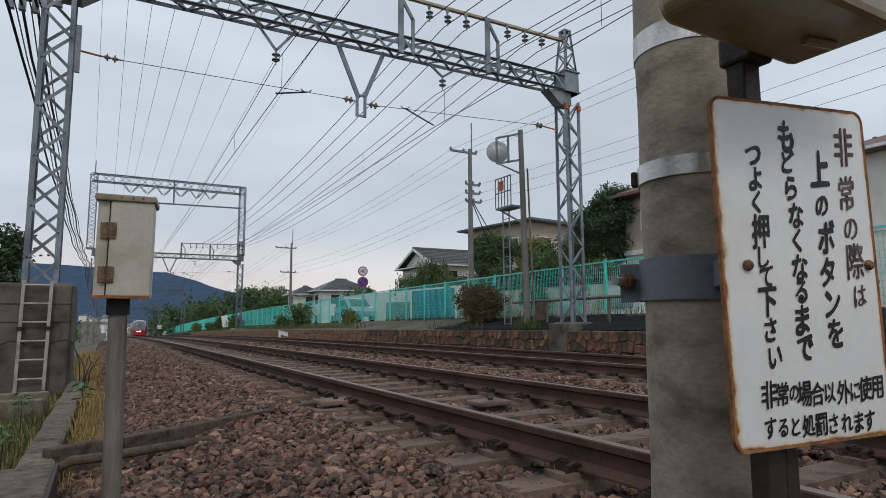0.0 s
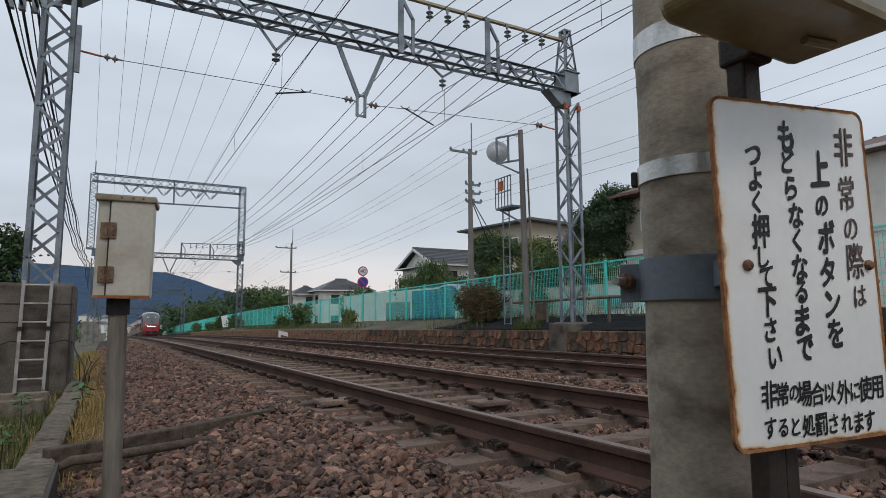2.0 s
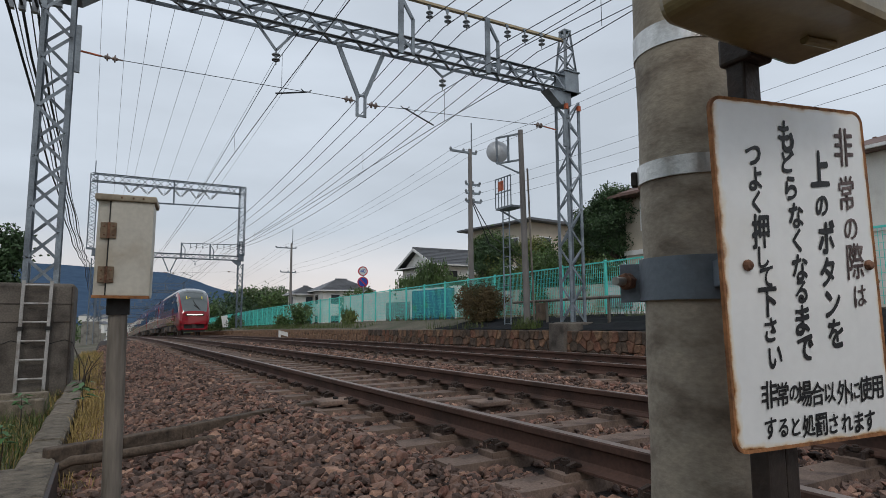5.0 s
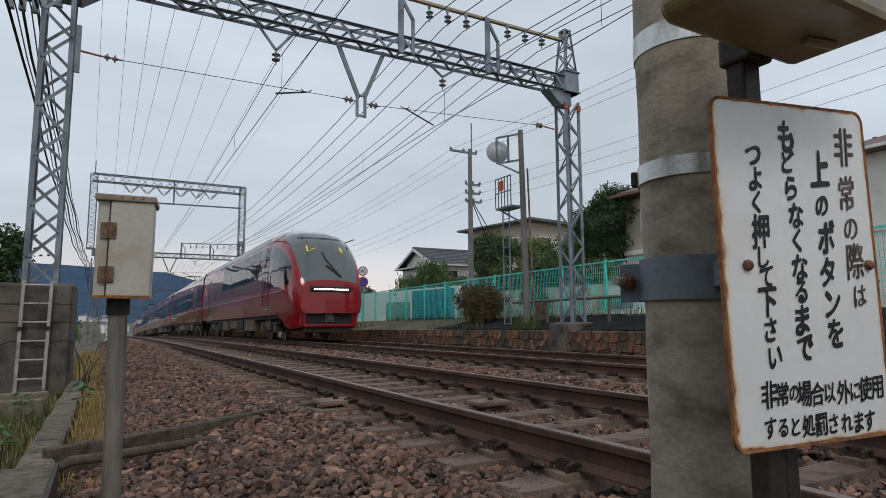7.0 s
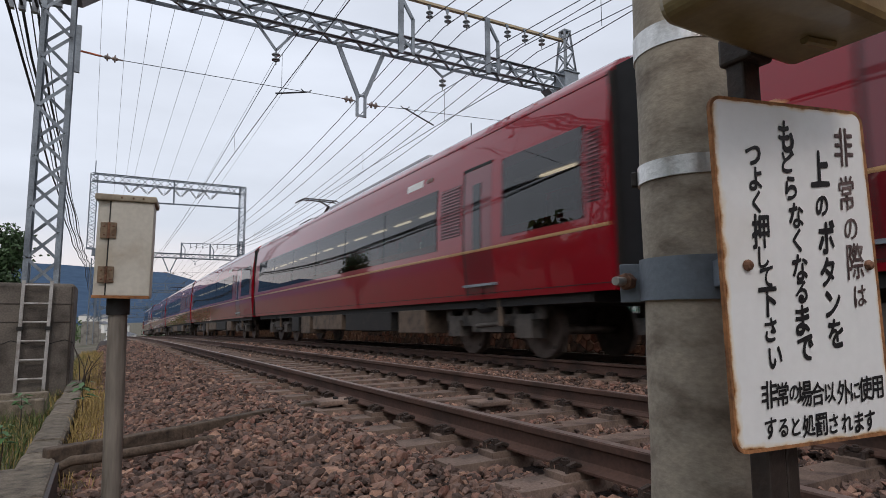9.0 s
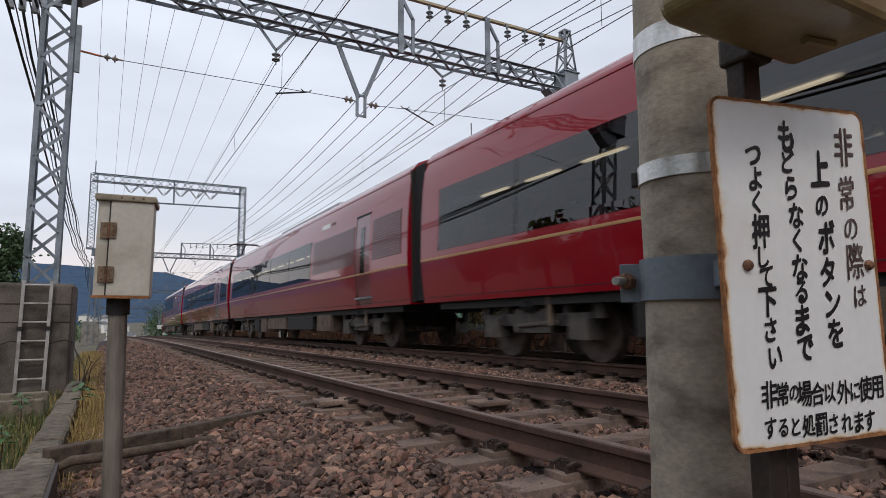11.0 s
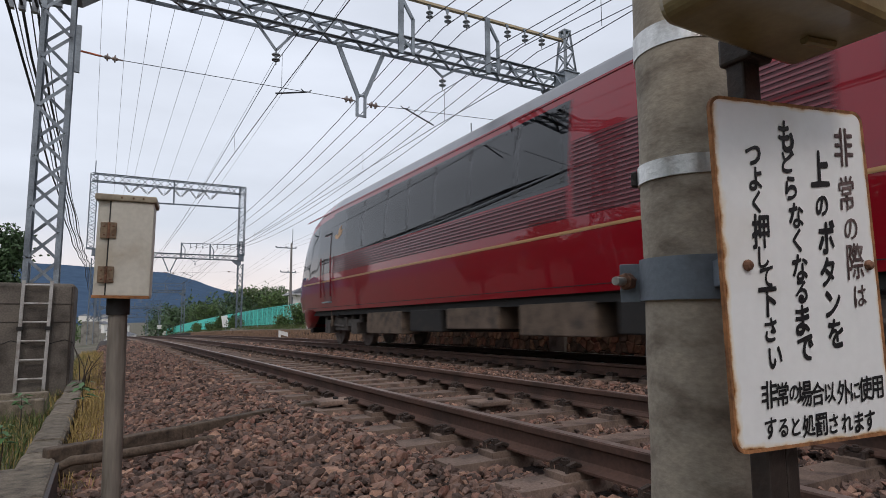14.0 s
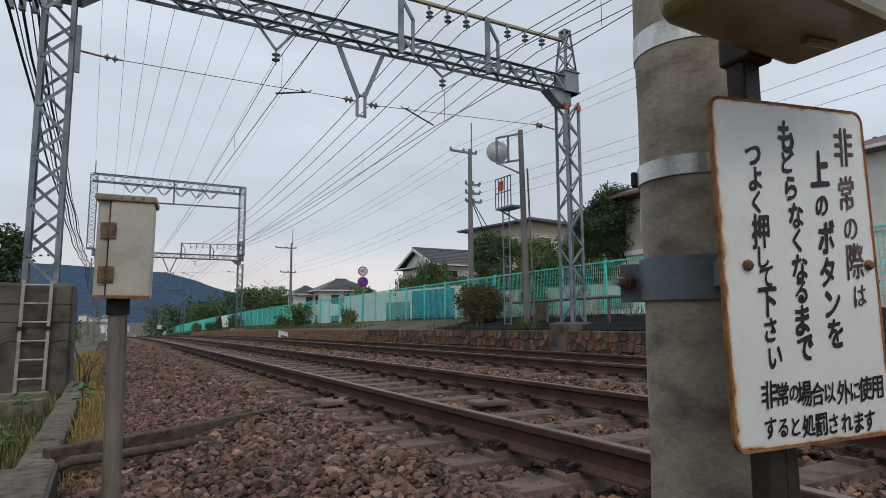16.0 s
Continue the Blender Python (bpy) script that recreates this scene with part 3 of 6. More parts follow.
def side_patch(g, name, s0, s1, z0, z1, material, side, off=0.006, label="", table=SIDE, thick=0.0):
    """A panel that follows the car's side: window, door, stripe."""
    zs = sorted({z0, z1, *(z for z, _ in table if z0 < z < z1)})
    s = Shape()
    vs, fs = [], []
    for k, z in enumerate(zs):
        x = half_width(z, table) + off
        vs += [(side * (x - 0.03), s0, z), (side * (x - 0.03), s1, z), (side * x, s0, z), (side * x, s1, z)]
        if k:
            a, b = 4 * k - 4, 4 * k
            fs += [(a + 2, a + 3, b + 3, b + 2), (a, a + 2, b + 2, b), (a + 1, b + 1, b + 3, a + 3)]
    n = len(vs) - 4
    s.add(vs, fs + [(0, 1, 3, 2), (n + 2, n + 3, n + 1, n)])
    return part(name, s, material, g, label)


def window(g, s0, s1, z0, z1, side, table=SIDE):
    f = side_patch(g, "window", s0, s1, z0, z1, M_WINDOW, side, 0.006, "dark reflecting train window", table)
    for a, b in ((s0 - 0.02, s0), (s1, s1 + 0.02)):
        part("window_frame", Shape().add(*panel_box(side, a, b, z0, z1, table)), M_BLACK, f)


def panel_box(side, s0, s1, z0, z1, table):
    xa, xb = half_width(z0, table), half_width(z1, table)
    vs = [(side * (xa + d), s, z0) for d in (-0.01, 0.01) for s in (s0, s1)] + [(side * (xb + d), s, z1) for d in (-0.01, 0.01) for s in (s0, s1)]
    return vs, [(0, 1, 3, 2), (4, 6, 7, 5), (0, 2, 6, 4), (1, 5, 7, 3), (2, 3, 7, 6), (0, 4, 5, 1)]


def louvres(g, s0, s1, z0, z1, side, table=SIDE):
    p = side_patch(g, "louvre_panel", s0, s1, z0, z1, M_LOUVRE, side, 0.004, "dark red ribbed panel", table)
    n = max(4, int((z1 - z0) / 0.055))
    for i in range(n):
        z = z0 + (z1 - z0) * (i + 0.5) / n
        q = side_patch(p, "louvre_slat", s0 + 0.02, s1 - 0.02, z - 0.012, z + 0.012, M_DOORRED, side, 0.011, "", table)


def door(g, s0, s1, side, lo=1.0, hi=3.12, glass=True, table=SIDE):
    d = side_patch(g, "door", s0, s1, lo, hi, M_DOORRED, side, 0.003, "red sliding door with a narrow window", table)
    m = (s0 + s1) / 2
    if glass:
        side_patch(d, "door_window", m - 0.1, m + 0.14, 1.75, 2.85, M_GLASSDARK, side, 0.012, "", table)
    # flat black strips draw the shaded edge of the door's recess
    side_patch(d, "door_recess", s1, s1 + 0.05, lo, hi, M_BLACK, side, 0.004, "", table)
    side_patch(d, "door_recess", s0, s1 + 0.05, hi, hi + 0.05, M_BLACK, side, 0.01, "", table)
    part("step", Shape().box(*sorted((side * 1.33, side * 1.41)), s0 - 0.05, s1 + 0.05, 1.14, 1.18), M_STEEL, d, "worn metal step edge")


def bogie(g, c):
    b = new("bogie")
    b.parent = g
    b.location = (0, c, 0)
    fr = Shape()
    for x in (-1.05, 1.05):
        fr.box(x - 0.08, x + 0.08, -1.25, 1.25, 0.5, 0.68)
        fr.box(x - 0.1, x + 0.1, -0.45, 0.45, 0.4, 0.75)
        for y in (-1.025, 1.025):
            fr.box(x - 0.13, x + 0.13, y - 0.2, y + 0.2, 0.32, 0.6)
            fr.tube([(x, y - 0.3, 0.6), (x, y - 0.3, 0.9)], 0.09, 10)
            fr.tube([(x, y + 0.3, 0.6), (x, y + 0.3, 0.9)], 0.09, 10)
        fr.tube([(x * 1.1, -0.6, 0.55), (x * 1.1, 0.3, 0.5)], 0.035, 8)
    fr.box(-1.0, 1.0, -0.3, 0.3, 0.45, 0.8)
    part("bogie_frame", fr, M_BOGIE, b, "dusty steel bogie frame")
    for x in (-1.05, 1.05):
        part("air_spring", Shape().lathe((x * 0.95, 0, 0.72), [(0, 0.24), (0.06, 0.29), (0.12, 0.29), (0.2, 0.22)], 16), M_GANGWAY, b)
        part("damper", Shape().tube([(x * 1.16, -0.5, 0.5), (x * 1.16, -0.5, 0.92)], 0.045, 10), M_UNDER, b)
    for y in (-1.025, 1.025):
        w = Shape()
        for x in (-0.75, 0.75):
            o = 1 if x > 0 else -1
            w.lathe((x - o * 0.07, y, 0.43), [(0, 0.2), (0.001, 0.455), (0.028, 0.455), (0.03, 0.432), (0.13, 0.425), (0.131, 0.36), (0.1, 0.34), (0.1, 0.14), (0.17, 0.13), (0.171, 0.0)], 28, (o, 0, 0))
        w.tube([(-0.75, y, 0.43), (0.75, y, 0.43)], 0.08, 12)
        part("wheelset", w, M_WHEEL, b, "brown steel wheels on an axle", smooth=True)


def underfloor(g, spots):
    part("underframe", Shape().box(-1.25, 1.25, 0.8, CAR_L - 0.8, 0.8, 0.95), M_BLACK, g)
    for s0, s1, z0, m in spots:
        for side in (-1, 1):
            a, b = sorted((side * 0.75, side * 1.27))
            part("equipment_box", Shape().box(a, b, s0, s1, z0, 0.82), m, g, "dusty box under the floor", bevel=0.02)
    part("air_tank", Shape().tube([(-1.0, 8.3, 0.62), (-1.0, 9.6, 0.62)], 0.2, 16), M_UNDER, g, smooth=True)
    part("centre_equipment", Shape().box(-0.7, 0.7, 6.2, 14.4, 0.4, 0.8), M_BLACK, g)


def gangway(g, s):
    part("gangway_bellows", Shape().box(-0.65, 0.65, s - 0.3, s + 0.3, 0.95, 3.5), M_GANGWAY, g)
    for side in (-1, 1):
        part("outer_bellows", Shape().box(*sorted((side * 0.95, side * 1.22)), s - 0.27, s + 0.27, 1.0, 3.75), M_GANGWAY, g, "black fabric shroud between cars")


def pantograph(g, c, facing):
    p = new("pantograph")
    p.parent = g
    p.location = (0, c, 4.05)
    part("base_frame", Shape().box(-0.6, 0.6, -0.06, 0.06, 0.12, 0.18).box(-0.6, -0.5, -0.7, 0.7, 0.12, 0.18).box(0.5, 0.6, -0.7, 0.7, 0.12, 0.18), M_BLACK, p)
    for x in (-0.55, 0.55):
        for y in (-0.6, 0.6):
            part("pan_insulator", Shape().lathe((x, y, 0.0), [(0, 0.05), (0.04, 0.08), (0.08, 0.05), (0.12, 0.05)], 10), M_PORCELAIN, p)
    arm = Shape().tube([(0, facing * 0.4, 0.2), (0, -facing * 0.75, 0.62)], 0.05, 8).tube([(0, -facing * 0.75, 0.62), (0, facing * 0.3, 1.02)], 0.035, 8)
    part("arm", arm, M_BLACK, p)
    head = Shape()
    for y in (facing * 0.15, facing * 0.45):
        head.tube([(-0.85, y, 0.9), (-0.6, y, 1.04), (0.6, y, 1.04), (0.85, y, 0.9)], 0.025, 6)
    head.bar((-0.45, facing * 0.15, 1.0), (-0.45, facing * 0.45, 1.0), 0.03).bar((0.45, facing * 0.15, 1.0), (0.45, facing * 0.45, 1.0), 0.03)
    part("collector_head", head, M_BLACK, p)


def emblem(g, s, z, side, table=SIDE, size=1.0):
    """A golden bird as a plain shape on the side."""
    o = Shape()
    x = half_width(z, table) + 0.01
    for pts in (((0.0, 0.0), (-0.28, 0.08), (-0.42, 0.02), (-0.22, -0.12), (0.05, -0.14)), ((0.0, 0.0), (0.05, -0.12), (0.5, 0.06), (0.2, 0.1)), ((-0.02, 0.02), (0.18, 0.08), (0.38, 0.4), (0.1, 0.28)), ((0.1, 0.03), (0.25, 0.02), (0.56, 0.2), (0.3, 0.18))):
        n = len(pts)
        vs = [(side * (half_width(z + b * size, table) + d), s + a * size, z + b * size) for d in (0.004, 0.012) for a, b in pts]
        o.add(vs, [tuple(range(n)), tuple(range(n, 2 * n))] + [(k, (k + 1) % n, (k + 1) % n + n, k + n) for k in range(n)])
    part("emblem", o, M_GOLD, g, "golden bird-like shape")


def stripe(g, s0, s1, table=SIDE):
    for side in (-1, 1):
        side_patch(g, "gold_stripe", s0, s1, 1.71, 1.755, M_GOLD, side, 0.004, "thin gold line", table)
        side_patch(g, "sill_line", s0, s1, 1.02, 1.03, M_BLACK, side, 0.003, "", table)
        side_patch(g, "drip_rail", s0, s1, 3.66, 3.69, M_RED, side, 0.012, "", table)


def car_shell(openings):
    """The body shell of a middle car, open where its windows are."""
    sec = around(SIDE)
    n = len(sec)
    ys = sorted({0.3, CAR_L - 0.3, *(y for o in openings for y in o)})
    s = Shape()
    fs = []
    for i in range(len(ys) - 1):
        m = (ys[i] + ys[i + 1]) / 2
        cut = any(a < m < b for a, b in openings)
        for k in range(n - 1):
            zc = (sec[k][1] + sec[k + 1][1]) / 2
            if not (cut and 2.0 < zc < 2.93):
                fs.append((i * n + k, i * n + k + 1, (i + 1) * n + k + 1, (i + 1) * n + k))
    fs += [tuple(range(n)), tuple(reversed(range((len(ys) - 1) * n, len(ys) * n)))]
    return s.add([(x, y, z) for y in ys for x, z in sec], fs)


SEAT_MESH = Shape().box(-0.5, 0.5, -0.25, 0.25, 1.5, 1.64).box(-0.5, -0.04, 0.18, 0.32, 1.5, 2.3).box(0.04, 0.5, 0.18, 0.32, 1.5, 2.3).box(-0.4, -0.14, 0.15, 0.3, 2.2, 2.42).box(0.14, 0.4, 0.15, 0.3, 2.2, 2.42)
M_SEAT = mat("red_brown_seat_cloth", (0.1, 0.03, 0.025), 0.9, 0, 0.2, 6)
M_CABIN = mat("cream_cabin_lining", (0.42, 0.37, 0.29), 0.6, 0, 0.06, 2)
M_AISLE = mat("dark_cabin_floor", (0.06, 0.05, 0.045), 0.8, 0, 0.2, 4)
SEAT_DATA = SEAT_MESH.mesh("seat", M_SEAT)


def cabin(g, openings):
    """Floor, ceiling, luggage racks, light strips and seats behind the panes."""
    part("cabin_floor", Shape().box(-1.28, 1.28, 0.5, CAR_L - 0.5, 1.3, 1.36), M_AISLE, g)
    part("cabin_ceiling", Shape().box(-1.15, 1.15, 0.5, CAR_L - 0.5, 3.2, 3.24), M_CABIN, g, "cream cabin ceiling")
    for a, b in openings:
        part("cabin_partition", Shape().box(-1.2, 1.2, a - 0.1, a - 0.06, 1.36, 3.2), M_CABIN, g)
        for side in (-1, 1):
            x0, x1 = sorted((side * 0.8, side * 1.2))
            part("luggage_rack", Shape().box(x0, x1, a, b, 2.72, 2.77), M_CABIN, g, "cream luggage rack")
            y = a + 0.3
            while y < b - 0.6:
                part("light_strip", Shape().box(*sorted((side * 1.1, side * 1.16)), y, min(y + 0.75, b - 0.2), 2.69, 2.715), M_INSIDE, g, "lit cabin light strip")
                y += 1.25
        y = a + 0.6
        while y < b - 0.4:
            for x in (-0.68, 0.68):
                seat = new("seat", SEAT_DATA)
                seat.parent = g
                seat.location = (x, y, 0)
            y += 1.1


def middle_car(kind):
    g = thing("train_car", "glossy red express train car with long dark windows", "train car", "cars of the express train")
    rooms = ((0.85, 2.45), (4.75, 19.3)) if kind == "window_end" else ((7.0, 19.4),)
    part("body", car_shell(rooms), M_RED, g, "glossy dark red body shell", smooth=True)
    cabin(g, rooms)
    for side in (-1, 1):
        if kind == "window_end":
            window(g, 0.75, 2.55, 1.87, 3.1, side)
            door(g, 2.85, 3.68, side)
            louvres(g, 0.42, 0.68, 2.05, 3.0, side)
            louvres(g, 3.8, 4.5, 2.05, 2.95, side)
            panes = (4.65, 7.1, 9.6, 12.0, 14.5, 17.0, 19.4)
        else:
            door(g, 2.3, 3.15, side)
            louvres(g, 3.3, 6.7, 2.0, 2.95, side)
            louvres(g, 0.6, 2.15, 2.0, 2.95, side)
            panes = (6.9, 9.4, 12.0, 14.6, 17.2, 19.5)
        for a, b in zip(panes, panes[1:]):
            window(g, a + 0.012, b - 0.012, 1.87, 3.02, side)
        side_patch(g, "destination_display", 5.3, 6.0, 3.22, 3.36, M_WHITE, side, 0.006, "pale destination display")
        for k in (4.9, 5.05):
            side_patch(g, "side_lamp", k, k + 0.07, 3.25, 3.32, M_CONC, side, 0.02)
    stripe(g, 0.3, CAR_L - 0.3)
    part("roof_unit", Shape().box(-0.85, 0.85, 6.0, 12.5, 3.9, 4.14), M_GREYROOF, g, "grey air-conditioning unit", bevel=0.06)
    part("roof_unit", Shape().box(-0.5, 0.5, 17.2, 18.0, 3.98, 4.2), M_BLACK, g, bevel=0.04)
    underfloor(g, ((5.4, 6.6, 0.36, M_UNDER), (7.0, 9.8, 0.4, M_BLACK), (10.1, 12.6, 0.42, M_UNDER), (12.9, 13.8, 0.3, M_UNDER), (14.1, 14.9, 0.36, M_BLACK)))
    for c in (3.4, CAR_L - 3.4):
        bogie(g, c)
    gangway(g, 0.0)
    # black panels over the red ends give the gap between cars its shade
    for y in (0.285, CAR_L - 0.315):
        part("gap_shade_panel", Shape().box(-1.3, 1.3, y, y + 0.03, 0.97, 3.7), M_BLACK, g, "black panel that darkens the gap to the next car")
    return g


def interp(x, table):
    for (a, p), (b, q) in zip(table, table[1:]):
        if a <= x <= b:
            return p + (q - p) * (x - a) / (b - a)
    return table[-1][1]


NOSE_TOP = ((0, 1.95), (0.15, 2.28), (0.47, 2.83), (0.8, 3.23), (1.2, 3.58), (1.8, 3.92), (2.5, 4.1), (3.2, 4.17), (4.0, 4.2), (5.0, 4.2), (30, 4.2))
NOSE_WIDE = ((0, 0.74), (0.06, 0.8), (0.15, 0.845), (0.3, 0.88), (0.6, 0.915), (1.1, 0.95), (1.8, 0.98), (2.6, 1.0), (30, 1.0))


def end_car():
    """The streamlined end car; its nose at y = 0, its coupling end at 20.5."""
    g = thing("train_end_car", "streamlined red end car with a grey roof and raked windscreen", "train car", "cars of the express train")
    ss = [0, 0.05, 0.1, 0.2] + [0.3 + 0.12 * i for i in range(42)] + [5.6, 7, 9, 11, 13, 15, 17, 18.5, 20.2]
    sec = around(ENDSIDE, 4)
    n = len(sec)

    def place(s, x, z, off=0.0):
        top = interp(s, NOSE_TOP)
        k = (top - 0.93) / (4.2 - 0.93)
        # low parts keep their height, the upper part leans back with the nose
        return (x * interp(s, NOSE_WIDE) * (1 + off / 1.4), s, 0.93 + (z - 0.93) * k + off * 0.5)

    grid = [[place(s, x, z) for x, z in sec] for s in ss]
    regions = {"body": Shape(), "roof": Shape(), "windscreen": Shape(), "cab_glass": Shape(), "cab_glass_other": Shape()}
    flat = [p for row in grid for p in row]
    faces = {k: [] for k in regions}
    for i in range(len(ss) - 1):
        for j in range(n - 1):
            q = [grid[i][j], grid[i][j + 1], grid[i + 1][j + 1], grid[i + 1][j]]
            cx, cy, cz = (sum(p[a] for p in q) / 4 for a in range(3))
            top = interp(cy, NOSE_TOP)
            hw = interp(cy, NOSE_WIDE) * 1.4
            ids = (i * n + j, i * n + j + 1, (i + 1) * n + j + 1, (i + 1) * n + j)
            zs = (sec[j][1] + sec[j + 1][1]) / 2
            if 0.05 < cy < 3.5 and zs > 3.86:
                faces["windscreen"].append(ids)
            elif 0.7 < cy < 3.75 and zs < 3.5 and cz > 1.92:
                faces["cab_glass" if cx < 0 else "cab_glass_other"].append(ids)
            elif 3.5 <= cy < 17.5 and zs > 3.7:
                faces["roof"].append(ids)
            else:
                faces["body"].append(ids)
    for k, ids in faces.items():
        sh = regions[k]
        used = sorted({v for f in ids for v in f})
        to = {v: c for c, v in enumerate(used)}
        sh.add([flat[v] for v in used], [tuple(to[v] for v in f) for f in ids])
    regions["body"].add(grid[0], [tuple(range(n))])
    regions["body"].add([(x, 20.2, z) for x, z in sec], [tuple(range(n))])
    part("body", regions["body"], M_RED, g, "glossy dark red body shell with a pointed nose", smooth=True)
    part("roof", regions["roof"], M_GREYROOF, g, "grey roof fairing", smooth=True)
    part("windscreen", regions["windscreen"], M_SCREEN, g, "large raked dark windscreen", smooth=True)
    part("cab_side_window", regions["cab_glass"], M_GLASSDARK, g, "pointed dark cab side window", smooth=True)
    part("cab_side_window", regions["cab_glass_other"], M_GLASSDARK, g, "pointed dark cab side window", smooth=True)
    def surf(s, x):
        q = abs(x) / interp(s, NOSE_WIDE)
        z = next((b + (a - b) * (q - xb) / max(xa - xb, 1e-6) for (a, xa), (b, xb) in zip(ENDSIDE[5:], ENDSIDE[6:]) if xb <= q <= xa), 4.2)
        return Vector((x, s - 0.02, 0.93 + (z - 0.93) * (interp(s, NOSE_TOP) - 0.93) / 3.27 + 0.015))

    # nose: apron, coupler, lamps, wiper
    rows = []
    for s, w, lo in ((0.12, 0.9, 0.62), (0.2, 1.02, 0.5), (0.45, 1.17, 0.43), (0.9, 1.28, 0.42), (1.3, 1.33, 0.5), (1.7, 1.36, 0.7), (2.05, 1.37, 0.93)):
        rows.append([(-w, s, 0.99), (-w * 0.97, s, (lo + 0.99) / 2), (-w * 0.9, s, lo), (-w * 0.8, s + 0.04, lo)])
    for mirror in (1, -1):
        v = [(mirror * x, y, z) for r in rows for x, y, z in r]
        apron = Shape().add(v, [(i * 4 + j, i * 4 + j + 1, (i + 1) * 4 + j + 1, (i + 1) * 4 + j) for i in range(len(rows) - 1) for j in range(3)])
        part("apron", apron, M_RED, g, "red front apron", smooth=True)
    part("apron_lip", Shape().box(-0.9, 0.9, 0.12, 0.34, 0.46, 0.57), M_RED, g, "red lower lip", bevel=0.03)
    part("obstacle_guard", Shape().box(-0.85, 0.85, 0.2, 0.45, 0.3, 0.46), M_BLACK, g)
    for side in (-1, 1):
        part("apron_cheek", Shape().box(*sorted((side * 0.8, side * 1.0)), 0.13, 0.3, 0.5, 0.97), M_RED, g, bevel=0.03)
    # solid black block in place of the shaded opening round the coupler
    part("coupler_opening_shade", Shape().box(-0.8, 0.8, 0.16, 0.9, 0.56, 1.02), M_BLACK, g)
    part("coupler", Shape().box(-0.16, 0.16, 0.08, 0.5, 0.62, 0.93).tube([(0, 0.04, 0.78), (0, 0.1, 0.78)], 0.1, 14), M_BOGIE, g, "dark grey coupler head", bevel=0.02)
    bar = part("headlight_housing", Shape().box(-0.72, 0.72, -0.035, 0.06, 1.64, 1.83), M_BLACK, g, bevel=0.03)
    part("headlight", Shape().box(-0.6, 0.6, -0.05, -0.03, 1.715, 1.755), M_LAMPBAR, bar, "lit white headlight bar")
    # yellow strips on the windscreen, given a faint glow
    for x in (-0.62, 0.62):
        part("marker_light", Shape().tube([surf(0.72, x), surf(0.92, x * 0.98)], 0.028, 4), M_YELLOW, g, "yellow strip behind the windscreen")
    part("marker_light", Shape().tube([surf(0.72, -0.62), surf(0.82, -0.3)], 0.012, 4), M_YELLOW, g)
    w = Shape().tube([surf(0.12, 0.35), surf(0.45, -0.05), surf(0.68, -0.12)], 0.022, 6).tube([surf(0.1, 0.4), surf(0.32, -0.08)], 0.03, 6)
    part("wiper", w, M_BLACK, g)
    part("windscreen_bar", Shape().tube([surf(1.35 + 0.1 * k * k, 0.8 * k) for k in (-1, -0.6, -0.2, 0.2, 0.6, 1)], 0.014, 6), M_BLACK, g)
    # sides
    for side in (-1, 1):
        T = ENDSIDE
        edges = (4.7, 5.95, 7.3, 8.4, 9.55, 10.8, 12.15, 13.25)
        side_patch(g, "dark_band", 3.7, 13.35, 2.36, 3.56, M_GLASSDARK, side, 0.003, "glossy black band", T)
        for a, b in zip(edges, edges[1:]):
            window(g, a + 0.05, b - 0.05, 2.42, 3.52, side, T)
        louvres(g, 3.9, 13.3, 1.92, 2.33, side, T)
        louvres(g, 13.4, 16.7, 1.92, 2.95, side, T)
        door(g, 3.1, 3.65, side, 1.15, 3.0, False, T)
        side_patch(g, "door_upper", 3.12, 3.63, 1.95, 2.98, M_GLASSDARK, side, 0.009, "dark upper half of the cab door", T)
        door(g, 17.1, 17.95, side, 1.0, 3.12, True, T)
        for s in (2.98, 3.8):
            part("handrail", Shape().tube([(side * 1.43, s, 1.3), (side * 1.44, s, 2.4)], 0.02, 8), M_DOORRED, g)
        side_patch(g, "destination_display", 14.6, 15.3, 3.2, 3.36, M_WHITE, side, 0.006, "pale destination display", T)
        emblem(g, 19.0, 2.5, side, T)
        emblem(g, 4.2, 2.9, side, T, 0.62)
    stripe(g, 1.2, 20.2, ENDSIDE)
    underfloor(g, ((6.0, 7.9, 0.34, M_UNDER), (8.3, 9.6, 0.4, M_BLACK), (9.8, 11.45, 0.45, M_UNDER), (12.0, 13.6, 0.36, M_UNDER), (14.0, 14.9, 0.4, M_BLACK)))
    # black panel over the red end, as shade for the coupling gap
    part("gap_shade_panel", Shape().box(-1.3, 1.3, 20.185, 20.215, 0.97, 3.85), M_BLACK, g, "black panel that darkens the gap to the next car")
    bogie(g, 3.9)
    bogie(g, 17.0)
    return g


lead = end_car()
CARS = [(lead, 0.35, 1)]
first = middle_car("window_end")
plain = middle_car("vent_end")
second = copy_thing(first, pose(0, 0, 0))
fourth = copy_thing(first, pose(0, 0, 0))
pantograph(first, 15.8, 1)
pantograph(fourth, 3.6, -1)
gangway(fourth, CAR_L)
for i, c in enumerate((first, second, plain, fourth)):
    CARS.append((c, GAP1 + CAR_L * i, 1))
tail = copy_thing(lead, pose(0, 0, 0))
CARS.append((tail, GAP1 + CAR_L * 4 + 20.75, -1))
# ---- the post with its sign and alarm button, close to the eye ----
M_RUST = mat("rust_stain", (0.3, 0.13, 0.05), 0.85, 0.1, 0.4, 25, (0.14, 0.06, 0.03), 0.4, 90)
M_ENAMEL = mat("chipped_white_enamel", (0.88, 0.875, 0.85), 0.25, 0, 0.03, 5, (0.82, 0.8, 0.75), 0.02, 60, coat=0.3)
